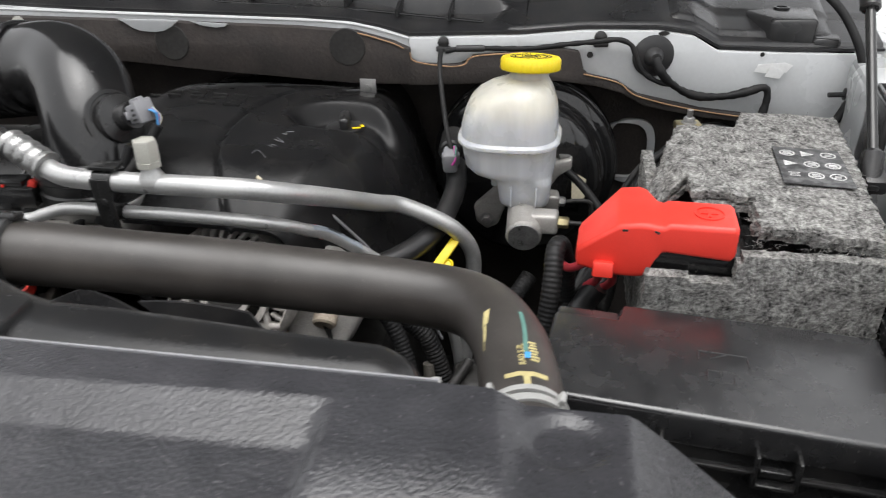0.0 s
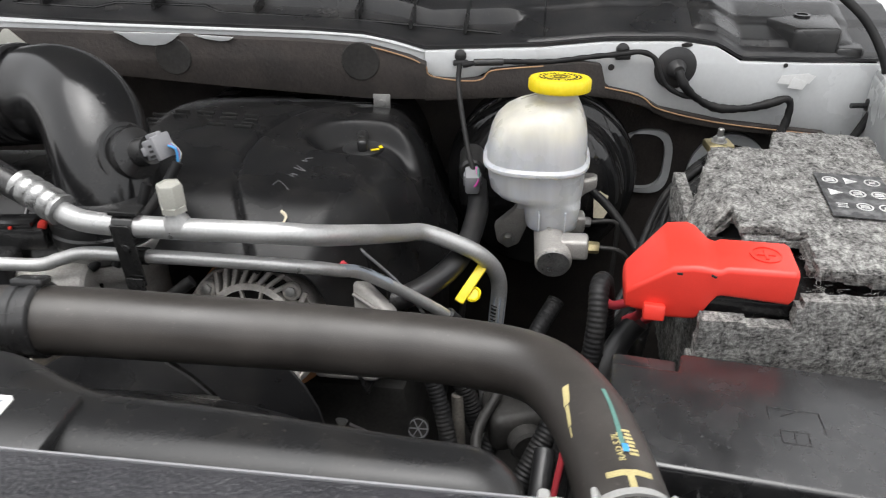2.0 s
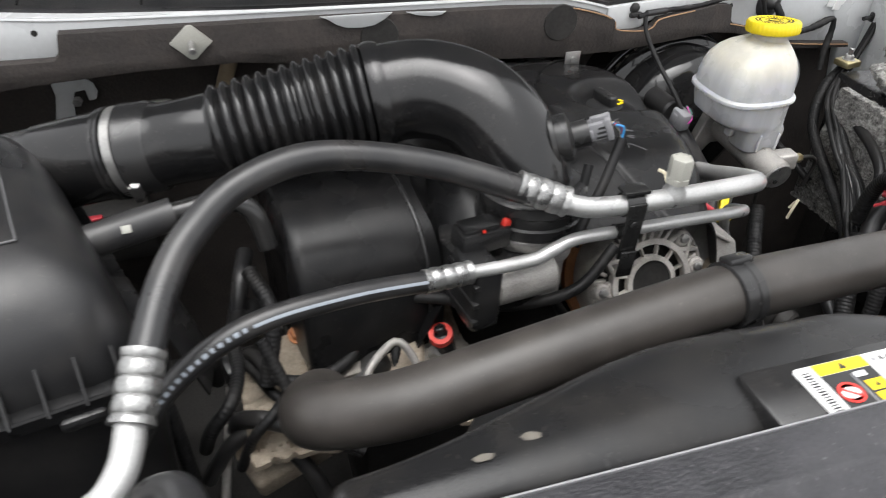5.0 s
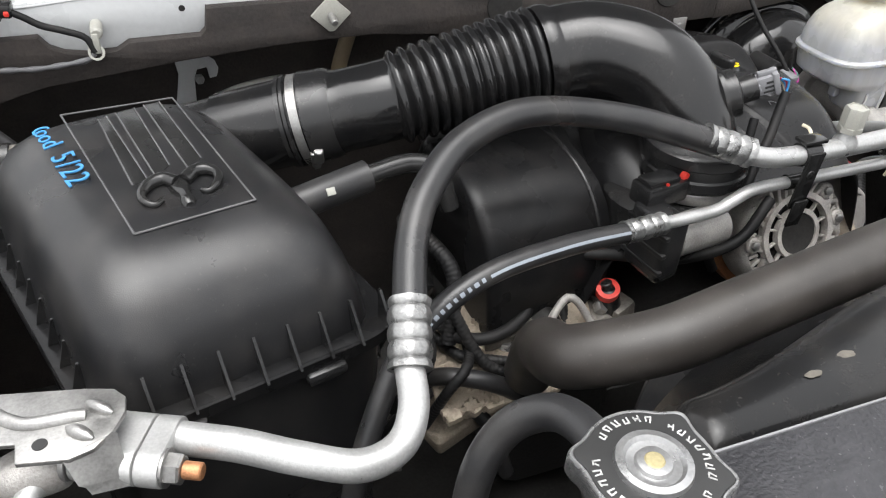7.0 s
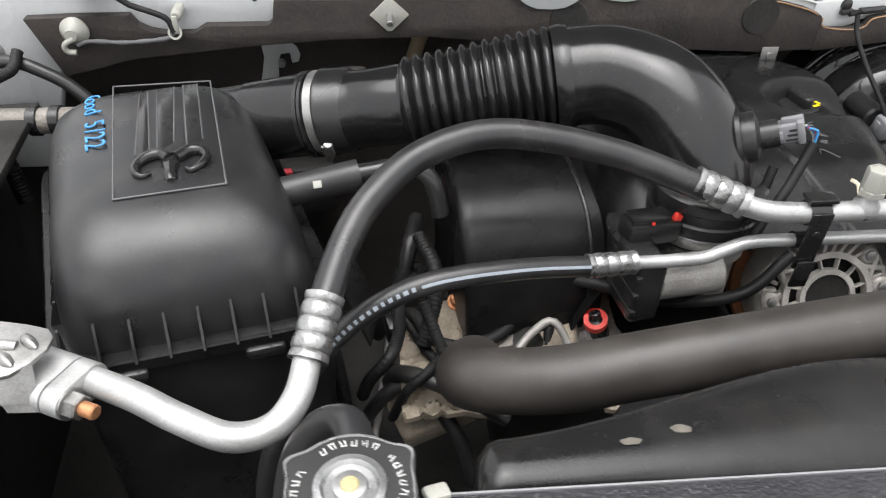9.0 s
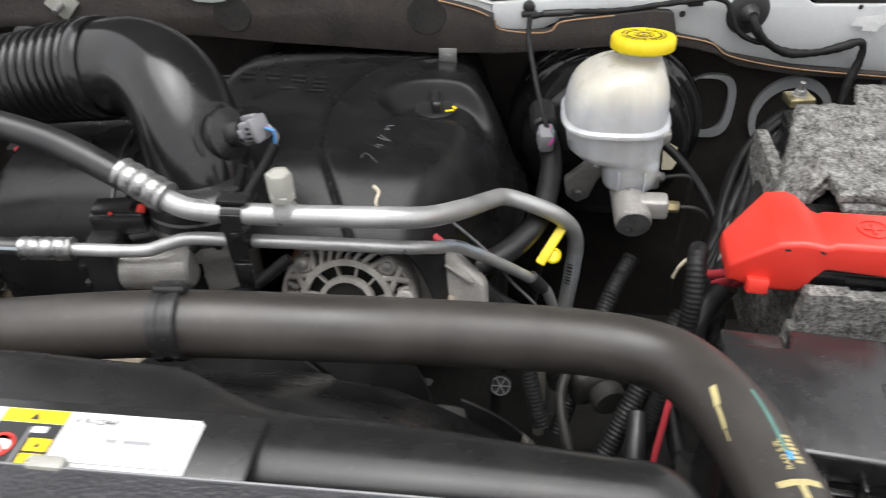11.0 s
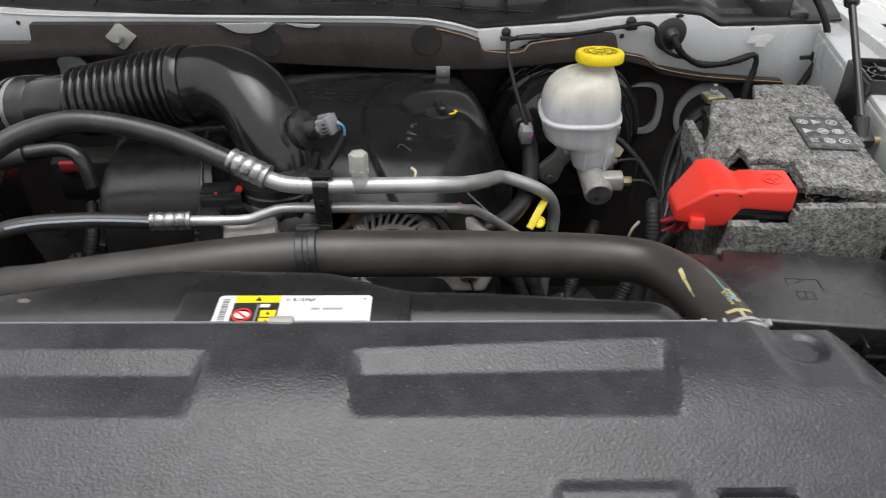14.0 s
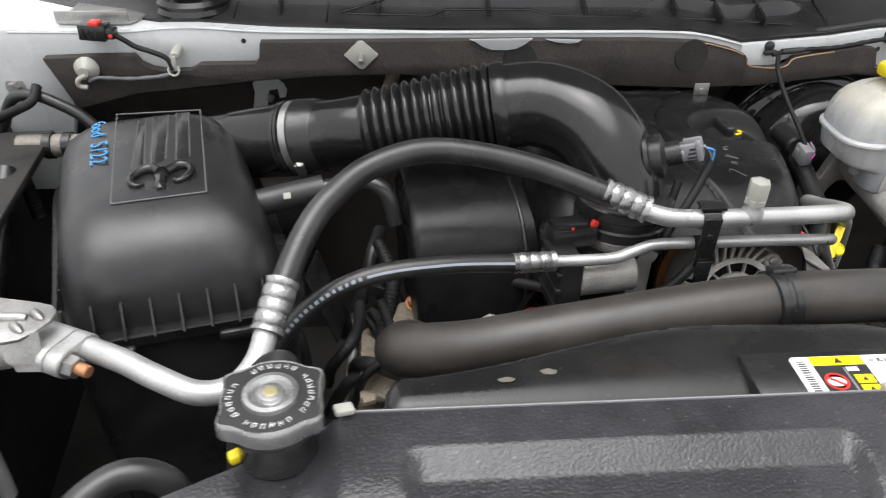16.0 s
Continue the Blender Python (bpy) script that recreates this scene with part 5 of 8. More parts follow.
part("inner_ring", moved(washer(0.0475, 0.0410, 0.010, 64), AL @ pose(0, 0, -0.010)), ALT_CAST, alternator)
part("face_ring", moved(lathe([(0.0630, -0.020), (0.0635, -0.008), (0.0655, -0.0065), (0.0685, -0.010), (0.0700, -0.018), (0.0700, -0.046), (0.0640, -0.046)], seg=64), AL), ALT_CAST, alternator)
part("rear_shell", moved(lathe([(0.066, -0.052), (0.068, -0.056), (0.068, -0.088), (0.055, -0.098)], seg=64), AL), CAST, alternator)
for k in range(12):
    part("spoke", moved(box((0.014, 0.0026, 0.006), pose(0.0350, 0, -0.006, 0, 0, 4), 0.0010), AL @ pose(0, 0, 0, 0, 0, 30 * k + 15)), ALT_CAST, alternator)
for k in range(8):
    part("fin", moved(box((0.0225, 0.0044, 0.012), pose(0.0555, 0, -0.0085, 0, 10, 0), 0.0014), AL @ pose(0, 0, 0, 0, 0, 54 + 10.5 * k) @ Matrix.Translation((0.0555, 0, 0)) @ pose(0, 0, 0, 0, 0, -26) @ Matrix.Translation((-0.0555, 0, 0))), ALT_CAST, alternator)
for a in (-72, -38, -4, 30, 152, 186, 220, 254):
    part("web", moved(merge(*(box((0.028, 0.0062, 0.010), pose(0.0555, 0, -0.0095, 0, 8, t), 0.0022) for t in (38, -38)), box((0.012, 0.0042, 0.008), pose(0.0555, 0.0125, -0.011, 0, 8, 4), 0.0016), box((0.012, 0.0042, 0.008), pose(0.0555, -0.0125, -0.011, 0, 8, -4), 0.0016)), AL @ pose(0, 0, 0, 0, 0, a)), ALT_CAST, alternator)
for a in (46, 138, 184, 8, 275):
    part("lug", moved(lathe([(0.0095, -0.03), (0.0095, -0.004), (0.0075, -0.002), (0.0050, -0.002)], pose(0.058, 0, 0), 20), AL @ pose(0, 0, 0, 0, 0, a)), ALT_CAST, alternator)
    part("bolt", moved(hexbolt((0.058, 0, -0.002), (0, 0, 1), 0.0052, 0.0035), AL @ pose(0, 0, 0, 0, 0, a)), STEEL, alternator)
part("mount", moved(merge(prism([(0.045, 0.052), (0.085, 0.046), (0.106, 0.038), (0.135, 0.012), (0.138, -0.022), (0.120, -0.06), (0.055, -0.06)], -0.060, -0.034, 0.006, 3), box((0.034, 0.004, 0.006), pose(0.108, 0.022, -0.032, 0, 0, -32), 0.0018)), AL @ pose(0, 0.006, 0)), CAST, alternator, "cast mounting bracket")
part("rust_band", moved(washer(0.0775, 0.0600, 0.010, 64), AL @ pose(0, 0, -0.062)), RUST, alternator, "rusty stator edge")
part("mount_sleeve", merge(rod((0.149, 0.622, 1.110), (0.149, 0.658, 1.134), 0.0125, 24, 0.002), rod((0.149, 0.656, 1.1325), (0.149, 0.663, 1.137), 0.0105, 24, 0.002)), TAN_METAL, alternator, "dusty mounting sleeve")
part("red_boot", rod((0.133, 0.662, 1.203), (0.146, 0.658, 1.194), 0.0042, 12, 0.001), RED_WIRE, alternator, "small red cable boot")

# cooling fan below the hose
fan = thing("cooling_fan", (0.02, 0.52, 0.97), "dark grey plastic cooling fan behind the shroud", "fan")
part("hub", rod((0.02, 0.54, 0.97), (0.02, 0.50, 0.97), 0.055, 40, 0.006), BLACK_MATTE, fan)
for k in range(9):
    def blade(r, t):
        twist = 0.55 - 0.25 * (r - 0.05) / 0.16
        sweep = 0.5 * ((r - 0.05) / 0.16) ** 2
        w = (0.055 + 0.035 * (r - 0.05) / 0.16) * t
        a = sweep + w * math.cos(twist) / r
        return (r * math.cos(a), r * math.sin(a), w * math.sin(twist))
    part("blade", moved(sheet(blade, 0.05, 0.232, -0.5, 0.5, 12, 6, 0.003), Matrix.Translation((0.02, 0.52, 0.97)) @ Matrix.Rotation(radians(90), 4, "X") @ pose(0, 0, 0, 0, 0, 40 * k)), BLACK_MATTE, fan)

# engine block and what shows between the covers
engine = thing("engine_block", (0, 0.7, 0.75), "grimy cast engine block below the covers", "engine")
part("block", box((0.46, 0.36, 0.30), pose(-0.03, 0.84, 0.90), 0.03), DARK, engine)
part("front_case", box((0.30, 0.10, 0.20), pose(0.02, 0.70, 0.82), 0.02), DARK, engine)
part("bracket", prism([(-0.030, -0.05), (0.022, -0.055), (0.020, 0.045), (0.006, 0.050), (-0.004, 0.03)], 0, 0.006, 0.002, 2, Matrix.Translation((0.085, 0.705, 1.005)) @ Matrix.Rotation(radians(58), 4, "X") @ pose(0, 0, 0, 0, 0, 8)), ALT_CAST, engine, "dusty triangular bracket")
part("bracket_flange", box((0.005, 0.020, 0.10), pose(0.109, 0.692, 0.995, -28, 0, 0), 0.001), ALT_CAST, engine, "pale bracket edge")
part("paint_tick", box((0.0025, 0.002, 0.034), pose(0.1124, 0.712, 0.8915, -16, 0, 0), 0.0005), PALE_PLASTIC, engine, "pale upright edge")
part("pipe", tube([(0.245, 0.69, 1.02), (0.248, 0.68, 0.97), (0.250, 0.675, 0.90)], 0.007, 0.006, 12), ENGINE_METAL, engine)
part("pipe", tube([(0.215, 0.66, 0.90), (0.225, 0.645, 0.93), (0.24, 0.62, 0.945)], 0.005, 0.006, 12), ENGINE_METAL, engine)
part("valve_cover", moved(merge(box((0.09, 0.20, 0.05), pose(0, 0, 0), 0.012, 3), box((0.12, 0.23, 0.012), pose(0, 0, -0.028), 0.004)), pose(-0.285, 0.70, 1.075, 0, -28, 8)), DARK, engine)
part("head_casting", moved(merge(box((0.060, 0.080, 0.040), pose(0, 0, 0), 0.010, 3), box((0.030, 0.050, 0.030), pose(0.03, -0.02, 0.01), 0.006)), pose(-0.205, 0.635, 1.080, 0, -12, 20)), ENGINE_METAL, engine)
part("head_casting", moved(prism([(-0.03, -0.04), (0.028, -0.03), (0.034, 0.02), (0.0, 0.045), (-0.02, 0.02)], 0, 0.02, 0.004), pose(-0.285, 0.645, 1.085, 8, -10, -12)), ENGINE_METAL, engine)
for outline, at, tall in (([(-0.05, -0.035), (0.02, -0.045), (0.045, -0.01), (0.04, 0.04), (-0.01, 0.05), (-0.03, 0.01)], (-0.318, 0.650, 1.062, 12, -8, 10), 0.03), ([(-0.05, -0.03), (0.05, -0.04), (0.06, 0.02), (0.0, 0.035), (-0.05, 0.02)], (-0.345, 0.625, 0.995, 10, -14, 20), 0.03),
                          ([(-0.03, -0.05), (0.035, -0.04), (0.03, 0.03), (0.01, 0.055), (-0.025, 0.04)], (-0.228, 0.632, 1.078, 14, -6, -20), 0.028), ([(-0.02, -0.02), (0.02, -0.02), (0.015, 0.02), (-0.02, 0.015)], (-0.255, 0.598, 1.075, 30, 0, 15), 0.02)):
    part("head_casting", prism(outline, 0, tall, 0.006, 3, pose(*at)), TAN_METAL, engine, "tan dusty casting")


def head_z(x, y):
    """Knobbly cast surface that falls away to the front and to the side."""
    q = Vector((x * 22, y * 22, 4.2))
    z = 1.088 + 0.016 * noise.noise(q) + 0.007 * noise.noise(q * 2.7) + 0.003 * noise.noise(q * 7)
    z += 0.008 * round(1.6 * noise.noise(Vector((x * 34, y * 30, 1.1))))
    return (x, y, z - 0.30 * max(0, 0.61 - y) - 0.10 * max(0, -0.27 - x))


part("head_casting", sheet(head_z, -0.385, -0.150, 0.555, 0.690, 70, 44, 0.006), TAN_METAL, engine, "tan dusty casting", smooth=28)
for x, y in ((-0.300, 0.612), (-0.245, 0.598), (-0.212, 0.655)):
    part("boss", lathe([(0.013, -0.02), (0.013, 0.004), (0.0105, 0.007), (0.006, 0.007)], pose(x, y, head_z(x, y)[2]), 24), TAN_METAL, engine, "tan dusty boss")
    part("bolt", hexbolt((x, y, head_z(x, y)[2] + 0.007), (0.05, -0.1, 1), 0.006, 0.006, 0.008), STEEL, engine)
part("rusty_bolt", hexbolt((-0.320, 0.680, 1.104), (-0.1, -0.4, 1), 0.0085, 0.008, 0.011), RUST, engine)
part("bolt", hexbolt((-0.192, 0.617, 1.103), (0.3, -0.5, 0.8), 0.008, 0.010), STEEL, engine)
for p in ((0.1187, 0.6678, 0.9928), (0.128, 0.672, 0.905)):
    part("bolt", hexbolt(p, (0, -0.9, 0.4), 0.0075, 0.010, 0.0105), STEEL, engine)
badge = thing("pulley_sticker", (0.2024, 0.6717, 0.97), "round white sticker with spokes", "sticker")
PB = Matrix.Translation((0.2024, 0.6717, 0.982)) @ Matrix.Rotation(radians(60), 4, "X")
part("ring", moved(merge(washer(0.0115, 0.0102, 0.0008), box((0.020, 0.0013, 0.001), pose(0, 0, 0.0005)), box((0.020, 0.0013, 0.001), pose(0, 0, 0.0005, 0, 0, 60)), box((0.020, 0.0013, 0.001), pose(0, 0, 0.0005, 0, 0, 120))), PB), GREY_PLASTIC, badge)
part("backing", moved(lathe([(0.0125, -0.006), (0.0125, -0.001)], seg=24), PB), DARK, badge)
coil = thing("ignition_coil", (-0.184, 0.619, 1.10), "black ignition coil connector with a red locking ring", "connector")
part("body", rod((-0.176, 0.612, 1.095), (-0.184, 0.619, 1.128), 0.0105, 20, 0.002), BLACK, coil)
part("ring", moved(washer(0.0122, 0.0072, 0.010, 28), Matrix.Translation((-0.1835, 0.6185, 1.121)) @ pose(0, 0, 0, 18, -14, 0)), RED, coil, "bright red locking ring")
part("core", rod((-0.1825, 0.6177, 1.1225), (-0.1863, 0.6208, 1.1345), 0.0062, 16, 0.001), BLACK, coil)
part("boot", rod((-0.235, 0.640, 1.128), (-0.185, 0.650, 1.132), 0.0085, 16, 0.002), RUBBER, coil)
coil2 = thing("sensor_plug", (-0.280, 0.650, 1.12), "small black and white sensor plug", "connector")
part("body", box((0.020, 0.022, 0.026), pose(-0.280, 0.662, 1.122, 10, 0, 20), 0.003), BLACK, coil2)
part("clip", box((0.016, 0.014, 0.012), pose(-0.284, 0.640, 1.112, 10, 0, 20), 0.002), PALE_PLASTIC, coil2, "pale plastic clip")


def cable(name, label, points, r, material=None, category="cable", ribbed=False):
    if ribbed:
        bm = tube(points, r, 0.0012, 14, radius=lambda s, n: 1 + 0.045 * math.sin(2 * math.pi * s / 0.0046))
    else:
        bm = tube(points, r, 0.006, 14)
    return tagged(part(name, bm, material or LOOM, None), label, category)


cable("wiring_loom", "black corrugated wiring loom over the engine", [(-0.36, 0.62, 1.10), (-0.345, 0.65, 1.16), (-0.36, 0.70, 1.18)], 0.008, ribbed=True)
cable("wiring_loom", "black corrugated wiring loom over the engine", [(-0.36, 0.63, 1.15), (-0.33, 0.59, 1.09), (-0.28, 0.575, 1.08), (-0.24, 0.60, 1.09), (-0.22, 0.66, 1.12)], 0.006, ribbed=True)
cable("rubber_hose", "black rubber hose beside the engine", [(-0.40, 0.66, 1.0), (-0.385, 0.60, 1.08), (-0.34, 0.57, 1.09), (-0.28, 0.56, 1.05)], 0.009, RUBBER, "hose")
cable("wiring_loom", "black taped cable looping over the casting", [(-0.372, 0.668, 1.10), (-0.364, 0.650, 1.108), (-0.352, 0.620, 1.108), (-0.325, 0.607, 1.108), (-0.295, 0.612, 1.110), (-0.272, 0.626, 1.115), (-0.262, 0.650, 1.12)], 0.0065)
cable("wiring_loom", "black corrugated loom looping over the casting", [(-0.376, 0.66, 1.095), (-0.366, 0.642, 1.092), (-0.352, 0.612, 1.090), (-0.325, 0.595, 1.090), (-0.29, 0.585, 1.085)], 0.0055, ribbed=True)
cable("metal_tube", "thin steel tube on the engine", [(-0.255, 0.575, 1.06), (-0.270, 0.585, 1.115), (-0.240, 0.612, 1.130), (-0.225, 0.610, 1.128), (-0.210, 0.590, 1.10)], 0.0042, CAST, "tube")
cable("wiring_loom", "black taped cable below the throttle body", [(-0.24, 0.665, 1.15), (-0.19, 0.63, 1.165), (-0.12, 0.605, 1.16), (-0.05, 0.60, 1.17), (0.0, 0.62, 1.20)], 0.006)
cable("wiring_loom", "black taped cable behind the pipe clamp", [(-0.035, 0.640, 1.290), (-0.050, 0.625, 1.250), (-0.085, 0.60, 1.22)], 0.0045)
cable("rubber_hose", "black rubber hose behind the alternator", [(0.14, 0.70, 1.13), (0.19, 0.72, 1.13), (0.235, 0.78, 1.14), (0.25, 0.86, 1.16), (0.245, 0.90, 1.18)], 0.013, RUBBER, "hose")
cable("wiring_loom", "black corrugated loom beside the alternator", [(0.145, 0.68, 1.16), (0.19, 0.69, 1.10), (0.24, 0.70, 1.05), (0.27, 0.69, 0.97)], 0.011, ribbed=True)
cable("wiring_loom", "black corrugated loom beside the alternator", [(0.17, 0.67, 1.15), (0.22, 0.66, 1.07), (0.25, 0.62, 0.98)], 0.009, ribbed=True)
cable("wiring_loom", "black corrugated loom by the radiator hose", [(0.385, 0.66, 1.12), (0.345, 0.61, 1.06), (0.31, 0.565, 1.00), (0.27, 0.52, 0.93)], 0.011, ribbed=True)
cable("rubber_hose", "black rubber hose below the radiator hose", [(0.34, 0.58, 1.06), (0.335, 0.52, 1.02), (0.34, 0.46, 0.92)], 0.010, RUBBER, "hose")
cable("red_cable", "thin red cable below the radiator hose", [(0.357, 0.543, 1.126), (0.352, 0.53, 1.10), (0.345, 0.51, 1.05), (0.343, 0.50, 0.98)], 0.003, RED_WIRE)

for pts, r, ribbed in (([(-0.395, 0.585, 1.03), (-0.380, 0.570, 1.085), (-0.360, 0.575, 1.105), (-0.345, 0.600, 1.10), (-0.335, 0.635, 1.085)], 0.0052, True),
                       ([(-0.425, 0.60, 1.05), (-0.415, 0.575, 1.10), (-0.395, 0.580, 1.125), (-0.385, 0.615, 1.125), (-0.385, 0.66, 1.12)], 0.0065, True),
                       ([(-0.150, 0.612, 1.150), (-0.135, 0.606, 1.163), (-0.12, 0.615, 1.165), (-0.07, 0.625, 1.150), (-0.04, 0.63, 1.11)], 0.0055, False),
                       ([(-0.47, 0.66, 1.05), (-0.455, 0.62, 1.11), (-0.445, 0.60, 1.06), (-0.44, 0.59, 0.98)], 0.0070, True)):
    cable("wiring_loom", "black loom looping between the hoses and the engine head", pts, r, None, "cable", ribbed)

lower = thing("steering_gear", (0.22, 0.60, 0.95), "grimy dark pulley and pipes low in the engine bay", "machinery")
part("pulley", rod((0.150, 0.565, 1.005), (0.150, 0.595, 1.010), 0.034, 32, 0.004), DARK, lower)
part("pulley_nut", hexbolt((0.150, 0.565, 1.005), (0, -1, 0.1), 0.009, 0.010), DARK, lower)
part("pipe", tube([(0.29, 0.70, 1.02), (0.27, 0.65, 1.0), (0.28, 0.60, 0.97), (0.30, 0.56, 0.92)], 0.006, 0.006, 12), DARK, lower)
part("pipe", tube([(0.42, 0.72, 1.02), (0.39, 0.66, 1.0), (0.40, 0.60, 0.96)], 0.010, 0.006, 14), RUBBER, lower)
part("casting", moved(merge(box((0.07, 0.06, 0.05), pose(0, 0, 0), 0.012, 3), rod((0.0, -0.03, 0.0), (0.0, -0.05, 0.0), 0.02, 24, 0.003)), pose(0.31, 0.70, 0.985, 0, 0, 20)), DARK, lower)
manifold = thing("fuel_rail_parts", (-0.33, 0.70, 1.05), "black connectors and hoses beside the engine head", "connectors")
part("connector", box((0.030, 0.026, 0.030), pose(-0.385, 0.675, 1.075, 10, 0, 15), 0.004), BLACK, manifold)
part("connector", box((0.026, 0.040, 0.022), pose(-0.362, 0.705, 1.115, 0, 12, -12), 0.004), BLACK, manifold)
part("hose", tube([(-0.41, 0.72, 1.02), (-0.385, 0.70, 1.10), (-0.37, 0.72, 1.15), (-0.36, 0.76, 1.16)], 0.009, 0.006, 16), RUBBER, manifold)
part("hose", tube([(-0.43, 0.62, 0.98), (-0.40, 0.60, 1.05), (-0.37, 0.60, 1.06), (-0.33, 0.57, 1.02), (-0.31, 0.56, 0.95)], 0.008, 0.006, 16), RUBBER, manifold)
part("pipe", tube([(-0.42, 0.60, 0.95), (-0.40, 0.66, 1.03), (-0.39, 0.72, 1.06)], 0.005, 0.006, 12), CAST, manifold)
part("flap", prism([(-0.03, -0.05), (0.03, -0.05), (0.035, 0.05), (-0.025, 0.05)], 0, 0.003, 0.001, 2, pose(-0.43, 0.70, 1.10, 70, 0, 80)), RUBBER, manifold)

# ---- hose fittings ----
clip = thing("hose_clip", (-0.016, 0.434, 1.26), "black plastic clip holding the radiator hose", "hose clip")
CM = Matrix.Translation((-0.016, 0.4345, 1.2895)) @ Vector((1, 0.08, 0.05)).to_track_quat("Z", "Y").to_matrix().to_4x4()
part("band", moved(lathe([(0.0245, -0.010), (0.0262, -0.009), (0.0262, -0.003), (0.0250, -0.002), (0.0250, 0.002), (0.0262, 0.003), (0.0262, 0.009), (0.0245, 0.010)], seg=48), CM), BLACK, clip)
part("foot", merge(box((0.026, 0.018, 0.022), pose(-0.016, 0.405, 1.262, 20, 0, 5), 0.003), box((0.005, 0.014, 0.03), pose(-0.004, 0.405, 1.255, 20, 0, 5), 0.001), box((0.005, 0.014, 0.03), pose(-0.028, 0.405, 1.255, 20, 0, 5), 0.001)), BLACK, clip)
part("buckle", box((0.022, 0.014, 0.006), pose(-0.016, 0.444, 1.3145, -20, 0, 5), 0.002), BLACK, clip)
clamp = thing("hose_clamp", (0.37, 0.31, 1.28), "pale spring clamp on the radiator hose end", "hose clamp")
HC = Matrix.Translation((0.3700, 0.312, 1.2830)) @ Vector((0.012, -0.065, 0.006)).to_track_quat("Z", "Y").to_matrix().to_4x4()
part("band", moved(washer(0.0252, 0.0233, 0.0042, 48), HC @ pose(0, 0, -0.006)), CLAMP_GREY, clamp)
part("band", moved(washer(0.0250, 0.0233, 0.0055, 48), HC @ pose(0, 0, 0.001)), CLAMP_GREY, clamp)
for x, z, a in ((0.3520, 1.3055, -24), (0.3865, 1.3045, 28)):
    part("ear", merge(box((0.0034, 0.0070, 0.0100), pose(x, 0.315, z - 0.002, 10, a, 0), 0.0012), box((0.0075, 0.0030, 0.0036), pose(x + (0.006 if x < 0.37 else -0.005), 0.312, z - 0.0015, 10, a * 0.5, 0), 0.0012)), CLAMP_GREY, clamp)
lug = tagged(part("radiator_lug", merge(box((0.013, 0.010, 0.009), pose(0.331, 0.296, 1.315), 0.003), box((0.006, 0.011, 0.012), pose(0.326, 0.296, 1.317), 0.002)), CLAMP_GREY), "pale plastic lug beside the shroud", "bracket")
HOSE_LENGTH = even(spline(HOSE_LINE), 0.003)[1]


def hose_mark(name, d0, d1, angle, width, material, label, slant=0.0, lift=0.0004):
    """Paint on the hose between two distances from its radiator end."""
    return part(name, strip_on_tube(HOSE_LINE, 0.0235, HOSE_LENGTH - d0, HOSE_LENGTH - d1, angle, width, lift, slant=slant), material, rad_hose_tube, label)


hose_mark("paint_mark", 0.1290, 0.1130, 30, 0.0044, GOLD_INK, "yellow paint stroke", 14)
hose_mark("paint_mark", 0.1130, 0.0950, 44, 0.0026, GOLD_INK, "yellow paint stroke", 9)
hose_mark("paint_mark", 0.0950, 0.0860, 53, 0.0012, GOLD_INK, "yellow paint stroke", 3)
hose_mark("paint_mark", 0.1170, 0.0660, -15, 0.0026, GREEN_INK, "green paint stroke", 10)
hose_mark("paint_mark", 0.0680, 0.0610, -8, 0.0032, BLUE_INK, "blue smear", 2, 0.0007)
hose_mark("paint_mark", 0.0500, 0.0458, -2, 0.0235, GOLD_INK, "yellow paint stroke")
hose_mark("paint_mark", 0.0460, 0.0370, -2, 0.0036, GOLD_INK, "yellow paint stroke")
part("lettering", lettering("RAD 5.7L", 0.0052, Matrix.Translation((0.3662, 0.3500, 1.3032)) @ pose(0, 0, 0, -2, 4.5, 99), 0.0008), GOLD_INK, rad_hose_tube, "yellow printed lettering")
for k in range(7):
    hose_mark("print_bar", 0.0800 - 0.0030 * k, 0.0800 - 0.0030 * k - 0.0022, -16 - (k % 2), 0.0050 - 0.0014 * (k % 3 == 1), GOLD_INK, "yellow print")

# ---- tapes and sleeves on the pipes ----
pipe_tape = part("tape", strip_on_tube(PIPE_L, 0.0061, 0.362, 0.440, 18, 0.0105, up=(0, 0, 1)), TAPE, liquid, "pale blue printed tape")
for s0, s1, turn, w in ((0.386, 0.404, 8, 0.0022), (0.386, 0.408, 34, 0.0012), (0.412, 0.430, 20, 0.0012)):
    part("print_bar", strip_on_tube(PIPE_L, 0.0061, s0, s1, turn, w, 0.0007), INK, pipe_tape)
pipe_tape = part("tape", strip_on_tube(PIPE_U, 0.0095, 0.588, 0.636, 0, 0.022, up=(-0.15, -1, 0.2)), TAPE, suction, "pale blue printed tape")
for k in range(7):
    part("print_bar", strip_on_tube(PIPE_U, 0.0095, 0.600 + 0.0047 * k, 0.6034 + 0.0047 * k, 18, 0.0070, 0.0007, up=(-0.15, -1, 0.2)), INK, pipe_tape)
part("sleeve", rod((0.230, 0.7215, 1.108), (0.246, 0.734, 1.080), 0.0078, 20, 0.002), RUBBER, liquid, "black rubber sleeve")
cable("thin_cable", "thin grey cable hanging behind the pipes", [(0.140, 0.690, 1.210), (0.148, 0.690, 1.201), (0.181, 0.70, 1.159), (0.21, 0.71, 1.109), (0.239, 0.72, 1.066), (0.255, 0.725, 1.03)], 0.0016, GREY_PLASTIC)

